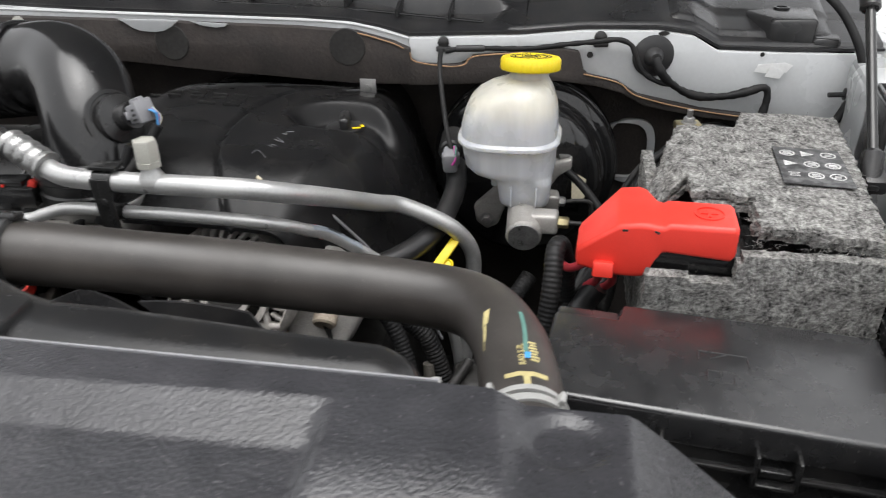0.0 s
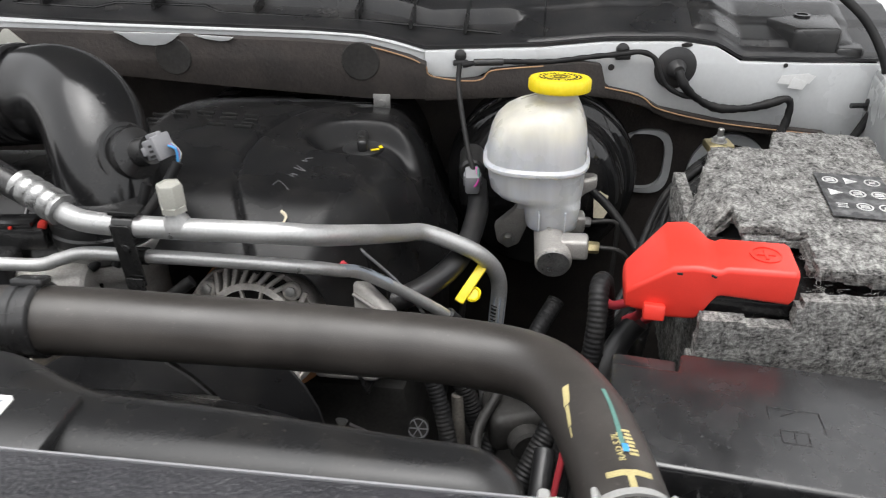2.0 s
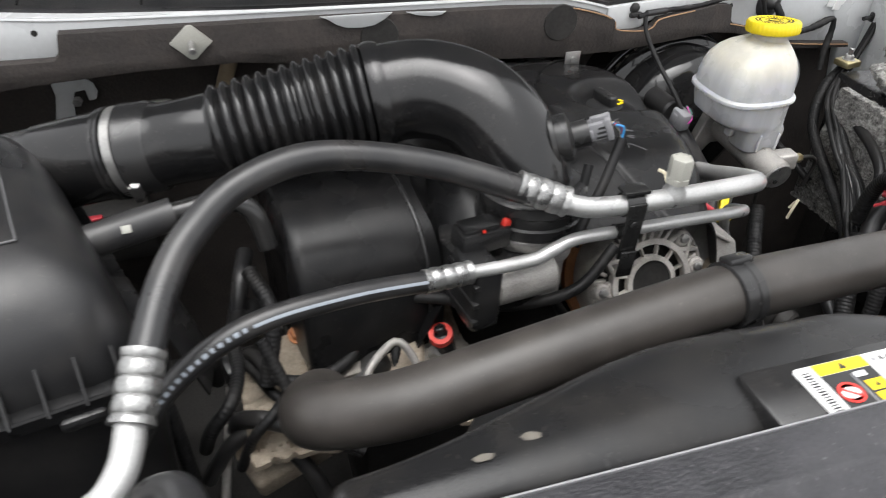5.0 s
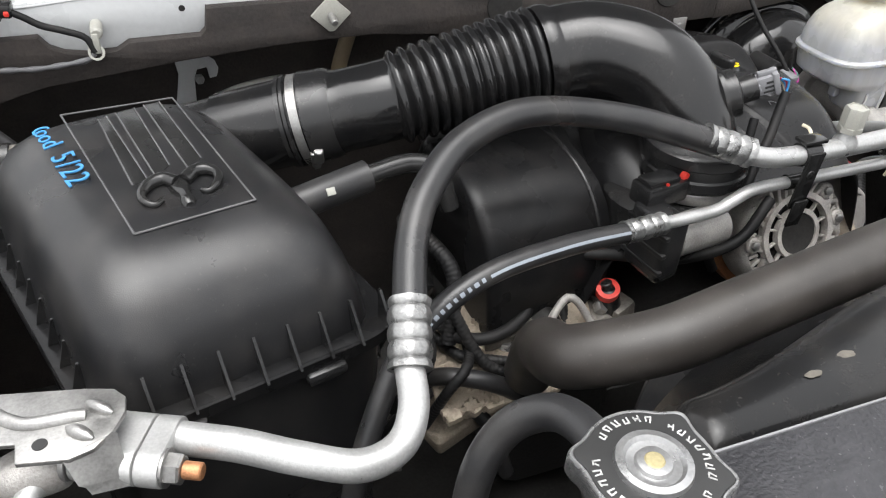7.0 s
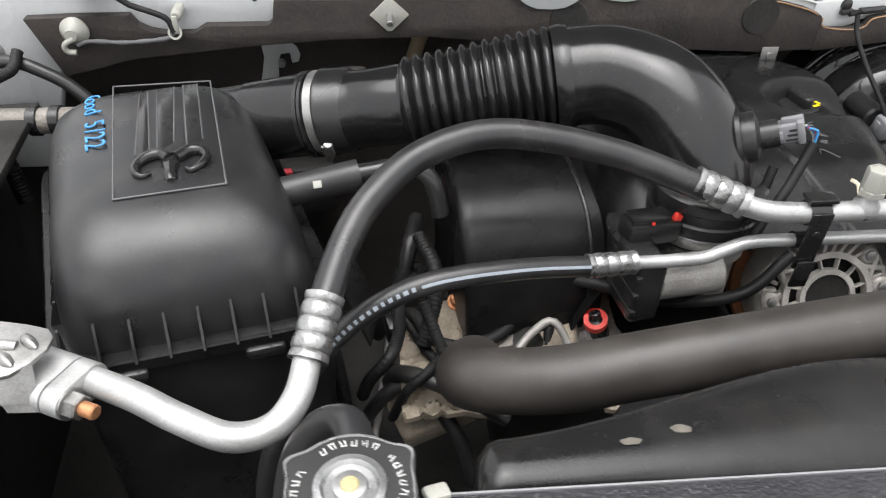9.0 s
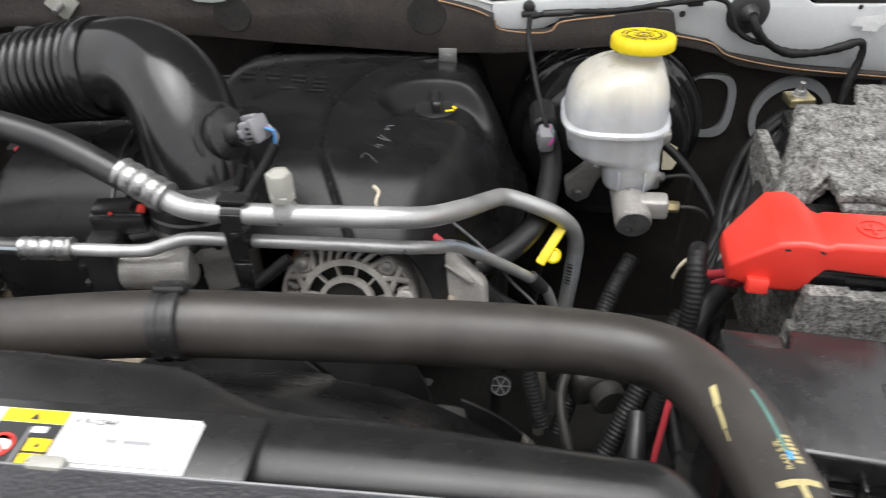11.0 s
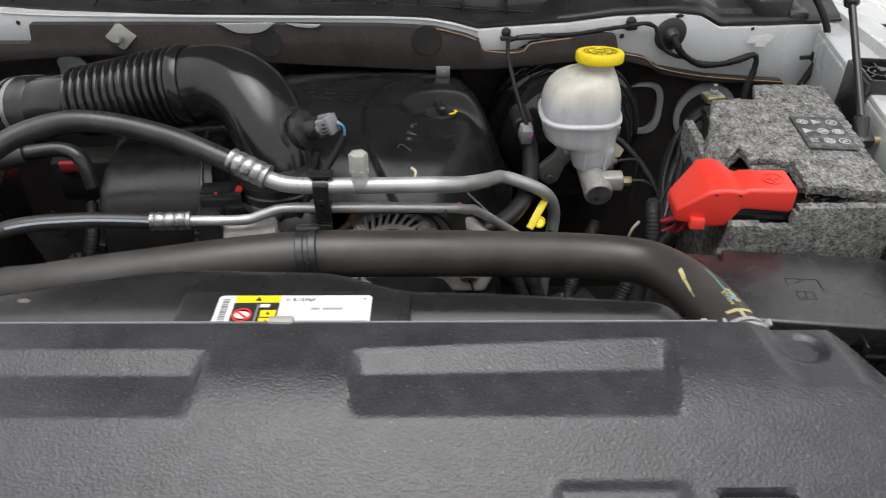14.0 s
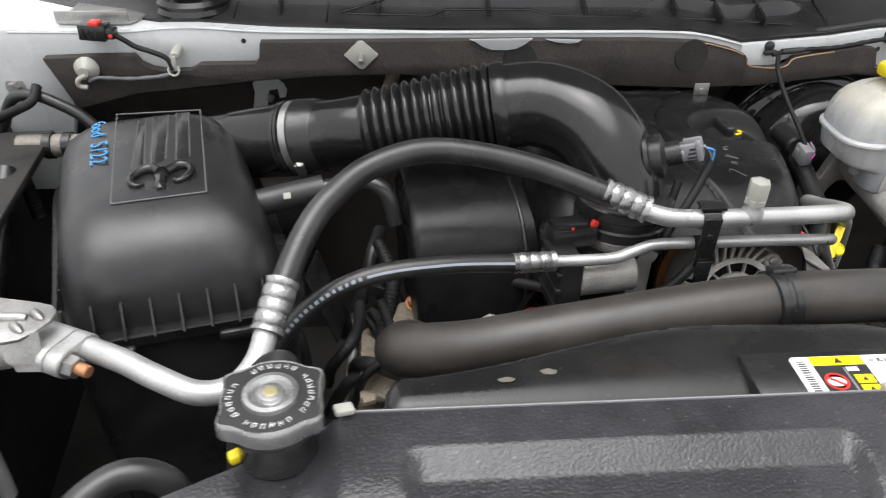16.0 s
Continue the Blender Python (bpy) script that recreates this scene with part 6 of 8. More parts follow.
# ---- pipe fittings ----
pclip = thing("pipe_clamp", (-0.023, 0.573, 1.23), "black metal clamp joining both aluminium pipes", "pipe clamp")
part("upper_band", moved(lathe([(0.0098, -0.009), (0.0115, -0.009), (0.0115, 0.009), (0.0098, 0.009)], seg=32), Matrix.Translation((-0.023, 0.577, 1.2826)) @ Matrix.Rotation(radians(90), 4, "Y")), BLACK_GLOSS, pclip)
part("lower_band", moved(lathe([(0.0060, -0.009), (0.0078, -0.009), (0.0078, 0.009), (0.0060, 0.009)], seg=28), Matrix.Translation((-0.023, 0.581, 1.250)) @ Matrix.Rotation(radians(90), 4, "Y")), BLACK_GLOSS, pclip)
clamp_plate = part("plate", box((0.018, 0.003, 0.062), pose(-0.023, 0.567, 1.258, 4, 0, 0), 0.001), BLACK_GLOSS, pclip)
part("top_tab", box((0.026, 0.016, 0.004), pose(-0.022, 0.578, 1.2965), 0.001), BLACK_GLOSS, pclip)
part("rivet", lathe([(0.0048, 0), (0.0042, 0.002), (0.001, 0.0028)], Matrix.Translation((-0.023, 0.5655, 1.266)) @ Matrix.Rotation(radians(90), 4, "X"), 16), BLACK_GLOSS, clamp_plate)
part("tail", box((0.016, 0.003, 0.030), pose(-0.022, 0.566, 1.222, 4, 0, 0), 0.001), BLACK_GLOSS, pclip)
valve = thing("service_valve", (0.021, 0.577, 1.288), "pale grey capped service valve on the aluminium pipe", "valve")
part("weld", lathe([(0.012, -0.004), (0.011, 0.002), (0.0075, 0.008), (0.0072, 0.016)], pose(0.021, 0.578, 1.288), 28), ALU, valve, "aluminium welded stem")
part("cap", lathe([(0.0095, 0), (0.0108, 0.001), (0.0108, 0.018), (0.0098, 0.020), (0.0080, 0.0205), (0.0078, 0.0195)], pose(0.021, 0.578, 1.3035, 0, 0, 10), 6), PALE_PLASTIC, valve, "pale grey hexagonal cap", )
part("collar", lathe([(0.0085, -0.001), (0.0112, 0), (0.0112, 0.005), (0.0095, 0.006)], pose(0.021, 0.578, 1.299), 6), PALE_PLASTIC, valve)
part("stripe", strip_on_tube(HOSE_L, 0.0092, 0.004, 0.168, -58, 0.0026), TAPE, liquid_hose, "pale blue-white stripe")
for k in range(14):
    part("print_bar", strip_on_tube(HOSE_L, 0.0092, 0.172 + 0.0065 * k, 0.1765 + 0.0065 * k, -56, 0.0036), TAPE, liquid_hose, "pale print")
fitting = thing("pipe_fitting", (-0.628, 0.465, 1.22), "aluminium pipe joint block with a hex bolt", "pipe fitting")


# local x runs level across the block, y up, z along the pipe
FT = Matrix.Translation((-0.6520, 0.4755, 1.2460)) @ Matrix(((-0.431, 0, 0.902, 0), (-0.902, 0, -0.431, 0), (0, 1, 0, 0), (0, 0, 0, 1)))
PEANUT = hull_ring((0, 0), 0.0138, (0.0235, 0.0025), 0.0122)
part("rear_block", moved(prism(PEANUT, 0, 0.0385, 0.0012), FT), ALU, fitting)
part("front_block", moved(prism(PEANUT, 0.0395, 0.0545, 0.0012), FT), ALU, fitting)
part("washer", moved(lathe([(0.0118, 0.0545), (0.0118, 0.0562)], pose(0.0235, 0.0025, 0), 28), FT), STEEL, fitting)
part("bolt_head", moved(hexbolt((0.0235, 0.0025, 0.0562), (0, 0, 1), 0.0098, 0.009), FT), STEEL, fitting)
part("bolt", moved(rod((0.0235, 0.0025, 0.065), (0.0235, 0.0025, 0.077), 0.0055, 16, 0.001), FT), RUST, fitting, "copper-coloured bolt end")
bracket_l = thing("mounting_bracket", (-0.70, 0.47, 1.26), "bent zinc steel bracket with a stamped rib", "bracket")
BR = pose(-0.646, 0.455, 1.2735, 0, 0, -12)   # x along the plate, y towards the air filter box
plate = part("plate", moved(prism([(-0.16, -0.012), (-0.052, -0.012), (-0.040, -0.012), (-0.036, -0.026), (-0.008, -0.026), (0.004, -0.020), (0.012, -0.008), (0.016, 0.006), (0.014, 0.018), (0.006, 0.025), (-0.010, 0.027), (-0.16, 0.030)], -0.0018, 0.0018, 0.0008), BR), STEEL, bracket_l)
part("fold", moved(loft([[(-0.012 + 0.002 * k, -0.0255 - 0.0012 * k * (k < 4) - 0.0006 * k, -0.006 * k + 0.002), (0.012 + 0.0010 * k, -0.010 - 0.0030 * k, -0.006 * k + 0.002), (0.014 + 0.0010 * k, -0.0085 - 0.0030 * k, -0.006 * k + 0.001), (-0.010 + 0.002 * k, -0.0235 - 0.0012 * k * (k < 4) - 0.0006 * k, -0.006 * k + 0.001)] for k in range(6)]), BR), STEEL, bracket_l)
part("stamped_rib", tube([BR @ Vector(p) for p in ((-0.150, 0.004, 0.002), (-0.085, 0.006, 0.002), (-0.062, 0.012, 0.002), (-0.050, 0.006, 0.002), (-0.036, 0.001, 0.002), (-0.014, 0.004, 0.002), (-0.006, 0.005, 0.001))], 0.0048, 0.003, 14, squash=0.8), STEEL, plate)
for x, y, turn in ((0.001, 0.010, -32), (-0.006, -0.008, -32)):
    part("lanced_tab", moved(lathe([(0.0012, -0.010), (0.0040, -0.006), (0.0046, 0.0), (0.0036, 0.006), (0.0010, 0.010)], Matrix.Rotation(radians(90), 4, "Y"), 16), BR @ pose(x, y, 0.0022, 0, 0, turn)), STEEL, plate)
part("hole", moved(lathe([(0.0042, 0), (0.0042, 0.0005)], seg=20), BR @ pose(-0.026, -0.014, 0.0019)), INK, plate)
part("bent_leg", moved(prism(hull_ring((0, 0), 0.0150, (0.0235, 0.0025), 0.0134), -0.0045, -0.0005, 0.0012), FT), STEEL, bracket_l)
cond = thing("condenser_pipe", (-0.70, 0.47, 1.2), "dull aluminium pipe joint beside the air filter box", "pipe")
part("joint", tube([(-0.650, 0.470, 1.240), (-0.672, 0.462, 1.240), (-0.70, 0.462, 1.238), (-0.76, 0.475, 1.235)], 0.0125, 0.004, 24, radius=lambda s, n: 1 + 0.25 * smoothstep(0.02, 0.026, s) * (1 - smoothstep(0.05, 0.056, s))), CAST, cond)
part("branch", tube([(-0.683, 0.455, 1.240), (-0.698, 0.435, 1.230), (-0.702, 0.425, 1.20), (-0.702, 0.420, 1.10)], 0.0072, 0.005, 18), ALU, cond)

# ---- intake fittings ----
band = thing("hose_band", (-0.462, 0.786, 1.23), "bright steel worm-drive band on the intake tube", "hose clamp")
IM = Matrix.Translation((-0.4553, 0.7917, 1.2773)) @ Vector((0.06, -0.016, 0.014)).to_track_quat("Z", "Y").to_matrix().to_4x4() @ Matrix.Diagonal((0.86, 0.86, 1, 1))
band_strap = part("strap", moved(washer(0.0518, 0.0500, 0.0085, 64), IM @ pose(0, 0, -0.004)), STEEL, band)
part("screw_box", merge(box((0.0125, 0.010, 0.018), pose(-0.4505, 0.7536, 1.2561, 31, 0, -15), 0.002), rod((-0.4505, 0.7461, 1.2661), (-0.4505, 0.7561, 1.2486), 0.0050, 16, 0.001)), STEEL, band)
part("screw", hexbolt((-0.4505, 0.7566, 1.2476), (0, 0.5, -0.86), 0.0050, 0.008), STEEL, band)
part("slot_row", merge(*[moved(box((0.0075, 0.0012, 0.0012), pose(0, -0.0519, 0)), IM @ pose(0, 0, 0, 0, 0, 24 + 3.2 * k)) for k in range(-12, 0)]), DARK, band_strap, "stamped slots")
part("lip", moved(lathe([(0.0500, -0.0105), (0.0532, -0.0100), (0.0532, -0.0068), (0.0505, -0.0062)], seg=64), IM), BLACK, band, "black rubber lip")
part("lip", moved(lathe([(0.0505, 0.0058), (0.0532, 0.0064), (0.0532, 0.0092), (0.0518, 0.0110), (0.0514, 0.0300), (0.0480, 0.0360)], seg=64), IM), BLACK, band, "black rubber cuff")
for k in range(9):
    a = radians(214 + 5.5 * k)
    part("slot", moved(box((0.0006, 0.0016, 0.0055), pose(0.0519 * math.cos(a), 0.0519 * math.sin(a), 0, 0, 0, math.degrees(a))), IM), DARK, band_strap, "dark worm slot")
part("rib", moved(lathe([(0.0490, -0.016), (0.0525, -0.0155), (0.0525, -0.0115), (0.0490, -0.011)], seg=64), IM), BLACK, band)
part("cuff_rim", tube([(-0.222, 0.7576, 1.3257), (-0.206, 0.7560, 1.3285)], 0.0525, 0.003, 48, curve=False, radius=lambda s, n: 0.97 + 0.03 * math.sin(math.pi * s / n)), BLACK_SATIN, intake)
sensor = thing("air_sensor", (-0.035, 0.655, 1.31), "grey electrical connector on a black sensor boss", "sensor")
part("flange", moved(lathe([(0.029, 0), (0.031, 0.002), (0.031, 0.006), (0.027, 0.007), (0.025, 0.003), (0.022, 0.003)], seg=36), Matrix.Translation((-0.066, 0.6665, 1.3045)) @ Vector((0.038, -0.013, 0.014)).to_track_quat("Z", "Y").to_matrix().to_4x4()), BLACK, sensor)
part("boss", tube([(-0.070, 0.668, 1.303), (-0.048, 0.660, 1.311), (-0.032, 0.655, 1.317)], 0.024, 0.004, 28, radius=lambda s, n: 1 - 0.45 * smoothstep(n * 0.55, n * 0.6, s)), BLACK, sensor)
plug_body = part("plug", merge(box((0.024, 0.015, 0.018), pose(-0.024, 0.6515, 1.321, 0, -22, -25), 0.002), box((0.006, 0.019, 0.022), pose(-0.016, 0.648, 1.3245, 0, -22, -25), 0.0015), box((0.018, 0.006, 0.006), pose(-0.025, 0.652, 1.332, 0, -22, -25), 0.0012), box((0.005, 0.021, 0.008), pose(-0.031, 0.6545, 1.318, 0, -22, -25), 0.001)), GREY_PLASTIC, sensor)
for k in range(3):
    part("lock_slot", box((0.010, 0.0012, 0.0022), pose(-0.024, 0.6435, 1.316 + 0.005 * k, 0, -22, -25)), INK, plug_body, "dark lock slot")
for k, m in enumerate((BLUE_INK, RED_WIRE, BLUE_INK, PALE_INK)):
    part("wire", tube([(-0.010, 0.646 + 0.002 * k, 1.326), (-0.002, 0.644 + 0.002 * k, 1.324 - 0.002 * k), (-0.002, 0.643, 1.312)], 0.0013, 0.004, 6), m, sensor, "thin coloured wire")
part("lead", tube([(-0.002, 0.643, 1.312), (-0.012, 0.635, 1.295), (-0.028, 0.622, 1.272), (-0.045, 0.612, 1.25), (-0.06, 0.60, 1.225)], 0.0048, 0.006, 12), LOOM, sensor)
pcv = thing("breather_hose", (-0.42, 0.70, 1.25), "black breather hose between air filter box and engine", "hose")
part("sleeve", tube([(-0.508, 0.672, 1.252), (-0.46, 0.681, 1.259), (-0.418, 0.690, 1.264)], 0.0150, 0.006, 24), RUBBER, pcv)
part("tube", tube([(-0.42, 0.690, 1.264), (-0.375, 0.697, 1.266), (-0.350, 0.690, 1.256), (-0.340, 0.68, 1.22)], 0.0095, 0.005, 20), BLACK_GLOSS, pcv)
part("tag", box((0.008, 0.002, 0.007), pose(-0.4565, 0.6690, 1.267, -40, 0, 10), 0.0005), PALE_PLASTIC, pcv, "small pale printed tag")

# ---- radiator cap, neck and overflow hoses ----
rad_cap = thing("filler_cap", (-0.414, 0.27, 1.32), "black and silver radiator pressure cap on its neck", "pressure cap")
part("neck", lathe([(0.0235, 0), (0.0240, 0.002), (0.0240, 0.020), (0.0275, 0.026), (0.0275, 0.030), (0.024, 0.034)], pose(-0.411, 0.268, 1.322), 40), BLACK, rad_cap)


def cap_edge(a, z):
    """Round rim with four ears in two pairs."""
    q = 1.0
    for deg in (33, 147, 213, 327):
        d = (math.degrees(a) - deg + 180) % 360 - 180
        q += 0.17 * math.exp(-(d / 11) ** 2)
    return q - 0.03 * math.cos(a) ** 8


CAP = pose(-0.411, 0.268, 0, 0, 0, 3) @ Matrix.Diagonal((0.9, 0.9, 1, 1))
part("rim", lathe([(0.0300, 0), (0.0325, 0.0005), (0.0335, 0.0025), (0.0335, 0.0100), (0.0331, 0.0126), (0.0324, 0.0136), (0.0316, 0.0136), (0.0308, 0.0126)], CAP @ pose(0, 0, 1.3545), 144, cap_edge), CAP_METAL, rad_cap, "lobed silver metal rim")
cap_disc = part("disc", lathe([(0.0312, 0), (0.0309, 0.0006), (0.0180, 0.0012)], CAP @ pose(0, 0, 1.3672), 144, lambda a, z: cap_edge(a, z) if z < 0.001 else 1), INK, rad_cap, "black printed cap face")
cap_boss = part("boss", lathe([(0.0185, 0), (0.0178, 0.0028), (0.0145, 0.0032), (0.0128, 0.0012), (0.0090, 0.0010), (0.0082, 0.0028), (0.0055, 0.0032)], CAP @ pose(0, 0, 1.3680), 48), CAP_METAL, rad_cap, "silver domed centre")
part("rivet", lathe([(0.0050, 0), (0.0042, 0.0008)], CAP @ pose(0, 0, 1.3710), 20), BRASS, cap_boss)
cap_rng = random.Random(4)
for k in range(30):
    if k in (4, 11, 12, 19, 26):
        continue
    a = 12 * k
    r = 0.0262 + cap_rng.uniform(-0.0006, 0.0006)
    marks = [box((0.0040, 0.0007, 0.0004), pose(r, -0.0012, 0, 0, 0, cap_rng.uniform(-14, 14))), box((cap_rng.uniform(0.002, 0.004), 0.0007, 0.0004), pose(r, 0.0010, 0, 0, 0, cap_rng.uniform(-30, 30)))]
    marks.append(box((0.0007, 0.0026, 0.0004), pose(r + cap_rng.choice((-0.0016, 0.0, 0.0016)), 0, 0)))
    part("print_mark", moved(merge(*marks), CAP @ pose(0, 0, 1.3682, 0, 0, a)), FADED_INK, cap_disc, "pale print")
part("tab", box((0.013, 0.009, 0.005), pose(-0.372, 0.284, 1.337, 0, 10, 20), 0.002), PALE_PLASTIC, rad_cap, "pale plastic tab")
part("marker", box((0.010, 0.008, 0.007), pose(-0.436, 0.262, 1.324, 0, 0, 30), 0.002), YELLOW, rad_cap, "yellow plastic marker")
overflow = thing("overflow_hose", (-0.43, 0.33, 1.3), "black rubber overflow hose looping from the filler neck", "hose")
part("hose", tube([(-0.411, 0.288, 1.338), (-0.411, 0.316, 1.336), (-0.418, 0.338, 1.327), (-0.436, 0.350, 1.306), (-0.453, 0.347, 1.27), (-0.462, 0.335, 1.20), (-0.465, 0.32, 1.10)], 0.0098, 0.005, 24), RUBBER, overflow)
part("clamp", moved(washer(0.0112, 0.0092, 0.007), Matrix.Translation((-0.411, 0.298, 1.338)) @ Vector((0.0, 0.035, -0.002)).to_track_quat("Z", "Y").to_matrix().to_4x4()), STEEL, overflow, "thin steel clamp")
cable("coolant_hose", "black rubber hose by the radiator corner", [(-0.585, 0.22, 1.20), (-0.56, 0.255, 1.262), (-0.53, 0.285, 1.278), (-0.502, 0.292, 1.272), (-0.488, 0.29, 1.24), (-0.486, 0.285, 1.12)], 0.0105, RUBBER, "hose")

# ---- label ----
label_thing = thing("refrigerant_label", (0, 0.298, 1.3285), "white and yellow printed refrigerant warning label", "label")
LB = pose(-0.006, 0.3035, 1.3284)
label_paper = part("paper", moved(prism([(-0.063, -0.020), (0.063, -0.020), (0.063, 0.0175), (0.0605, 0.020), (-0.0605, 0.020), (-0.063, 0.0175)], 0, 0.0005), LB), PAPER, label_thing)
part("yellow_band", box((0.037, 0.0085, 0.0004), LB @ pose(-0.0305, 0.0152, 0.0006)), YELLOW_INK, label_paper, "yellow printed band")
part("black_field", box((0.037, 0.0300, 0.0004), LB @ pose(-0.0305, -0.0045, 0.0006)), INK, label_paper, "black printed field")
part("triangle", moved(prism([(-0.0028, -0.0022), (0.0028, -0.0022), (0, 0.0028)], 0, 0.0004), LB @ pose(-0.030, 0.0150, 0.0007)), INK, label_paper)
part("forbidden_ring", moved(merge(lathe([(0.0080, 0), (0.0080, 0.0004), (0.0064, 0.0004), (0.0064, 0)], seg=32), box((0.014, 0.0018, 0.0004), pose(0, 0, 0.0003, 0, 0, -40))), LB @ pose(-0.0400, -0.0050, 0.0010)), RED_INK, label_paper, "red forbidding sign")
part("white_figure", moved(lathe([(0.0062, 0), (0.0062, 0.0003)], seg=24), LB @ pose(-0.0400, -0.0050, 0.0008) @ Matrix.Diagonal((1.0, 0.7, 1, 1))), WHITE_INK, label_paper)
part("divider", box((0.0016, 0.026, 0.0004), LB @ pose(-0.0290, -0.0050, 0.0008)), GREY_PLASTIC, label_paper)
part("white_figure", box((0.008, 0.004, 0.0004), LB @ pose(-0.0235, 0.0065, 0.0008)), WHITE_INK, label_paper)
for y in (-0.0030, -0.0125):
    part("yellow_square", box((0.0125, 0.0080, 0.0004), LB @ pose(-0.0195, y, 0.0008)), YELLOW_INK, label_paper)
    part("mark", moved(prism([(-0.0018, -0.0015), (0.0018, -0.0015), (0, 0.0018)], 0, 0.0003), LB @ pose(-0.0195, y, 0.0010)), INK, label_paper)
for k in range(16):
    part("code_bar", box((0.0055, 0.0010 if k % 3 else 0.0006, 0.0003), LB @ pose(-0.0562, 0.015 - 0.0021 * k, 0.0006)), INK, label_paper)
part("ruled_line", box((0.070, 0.0004, 0.0003), LB @ pose(0.026, -0.0118, 0.0006)), LABEL_GREY, label_paper)
part("lettering", lettering("R-1234yf", 0.0050, LB @ pose(0.0070, 0.0126, 0.0006), 0.0003), INK, label_paper, "black printed lettering")
for x, y, w in ((-0.006, 0.0145, 0.003), (0.057, 0.0155, 0.0025), (0.018, 0.0030, 0.007), (0.032, 0.0030, 0.016), (-0.002, -0.0160, 0.014), (0.034, -0.0165, 0.009), (0.046, -0.0165, 0.006), (0.056, -0.0165, 0.005)):
    part("print_bar", box((w, 0.0021, 0.0003), LB @ pose(x, y, 0.0006)), LABEL_GREY, label_paper)
tagged(part("seam_tab", box((0.020, 0.008, 0.006), pose(-0.012, 0.2875, 1.3325), 0.002), PALE_PLASTIC), "pale plastic tab on the seam", "clip")
for x, y, w, d in ((-0.235, 0.325, 0.014, 0.006), (-0.265, 0.318, 0.012, 0.006), (-0.195, 0.345, 0.030, 0.008)):
    part("scuff", lathe([(1, 0), (0.9, 0.02)], pose(x, y, 1.3236 - 0.15 * max(0, y - 0.32)) @ Matrix.Diagonal((w / 2, d / 2, 0.02, 1)), 40, lambda a, z: 0.9 + 0.10 * math.sin(2 * a + x * 90) + 0.06 * math.sin(5 * a)), SPLASH, shroud, "pale dried splash")

# ---- brake details ----
part("print_ring", moved(merge(washer(0.0075, 0.0062, 0.0004, 24), washer(0.0110, 0.0104, 0.0004, 24), box((0.004, 0.0012, 0.0004), pose(0, 0, 0.0002))), pose(0.337, 0.860, 1.315, -8, 0, 0) @ pose(0, 0, 0.0153)), INK, tank_cap, "black printed symbol")
for k in range(34):
    if k % 9 == 8:
        continue
    for r in (0.0225, 0.0180):
        part("print_mark", box((0.0022, 0.0022 if (k * 7 + int(r * 1e4)) % 3 else 0.0012, 0.0004), pose(0.337, 0.860, 1.315, -8, 0, 0) @ pose(0, 0, 0.0154, 0, 0, 360 / 34 * k) @ pose(r, 0, 0.0)), INK, tank_cap, "small black print")
part("tank_rib", box((0.0022, 0.006, 0.026), pose(0.3235, 0.8095, 1.180, 3, 0, 0), 0.0008), TANK, reservoir)
part("tank_rib", box((0.0022, 0.006, 0.026), pose(0.3525, 0.8095, 1.180, 3, 0, 0), 0.0008), TANK, reservoir)
part("tank_rib", box((0.010, 0.014, 0.024), pose(0.302, 0.845, 1.190), 0.003), TANK, reservoir)
part("mounting_flange", prism([(-0.068, -0.030), (-0.064, -0.052), (-0.050, -0.062), (-0.036, -0.054), (-0.026, -0.026), (-0.016, -0.014), (0.018, -0.014), (0.040, 0.020), (0.055, 0.030), (0.055, 0.044), (0.020, 0.034), (-0.022, 0.034), (-0.034, 0.024), (-0.044, -0.006)], -0.008, 0.008, 0.003, 3, Matrix.Translation((0.337, 0.906, 1.150)) @ Matrix.Rotation(radians(90), 4, "X")), CAST, master)
part("neck", rod((0.339, 0.852, 1.150), (0.340, 0.850, 1.172), 0.019, 28, 0.002), CAST, master)
part("end_disc", rod((0.342, 0.7735, 1.1458), (0.342, 0.776, 1.1462), 0.0185, 32, 0.0008), ALU_CRIMP, master)
part("port", box((0.034, 0.024, 0.022), pose(0.362, 0.868, 1.150, 0, 3, 5), 0.004, 3), CAST, master)
part("port", box((0.034, 0.024, 0.024), pose(0.363, 0.799, 1.156, 0, -3, -4), 0.004, 3), CAST, master)
part("cast_mark", lettering("ON", 0.0075, pose(0.3385, 0.8105, 1.1712, 12, 0, 80), 0.0006), CAST, master, "raised casting mark")
part("port_nut", hexbolt((0.377, 0.876, 1.146), (1, 0.1, -0.1), 0.0062, 0.010), STEEL, master)
part("port_nut", hexbolt((0.380, 0.797, 1.157), (1, -0.05, 0), 0.0068, 0.012), BRASS, master)
part("bolt", hexbolt((0.287, 0.898, 1.103), (0, -1, 0), 0.0070, 0.007, 0.010), STEEL, master)
part("lug", box((0.014, 0.006, 0.020), pose(0.382, 0.908, 1.186), 0.002), STEEL, master)
part("bolt", hexbolt((0.382, 0.904, 1.186), (0, -1, 0), 0.0050, 0.005), STEEL, master)
cable("brake_line", "thin dark brake line from the master cylinder", [(0.385, 0.877, 1.145), (0.412, 0.88, 1.146), (0.420, 0.88, 1.135), (0.420, 0.88, 1.05), (0.420, 0.87, 0.95)], 0.0028, DARK, "brake line")
cable("brake_line", "thin dark brake line from the master cylinder", [(0.390, 0.797, 1.157), (0.412, 0.797, 1.155), (0.425, 0.80, 1.14), (0.428, 0.81, 1.10)], 0.0028, DARK, "brake line")
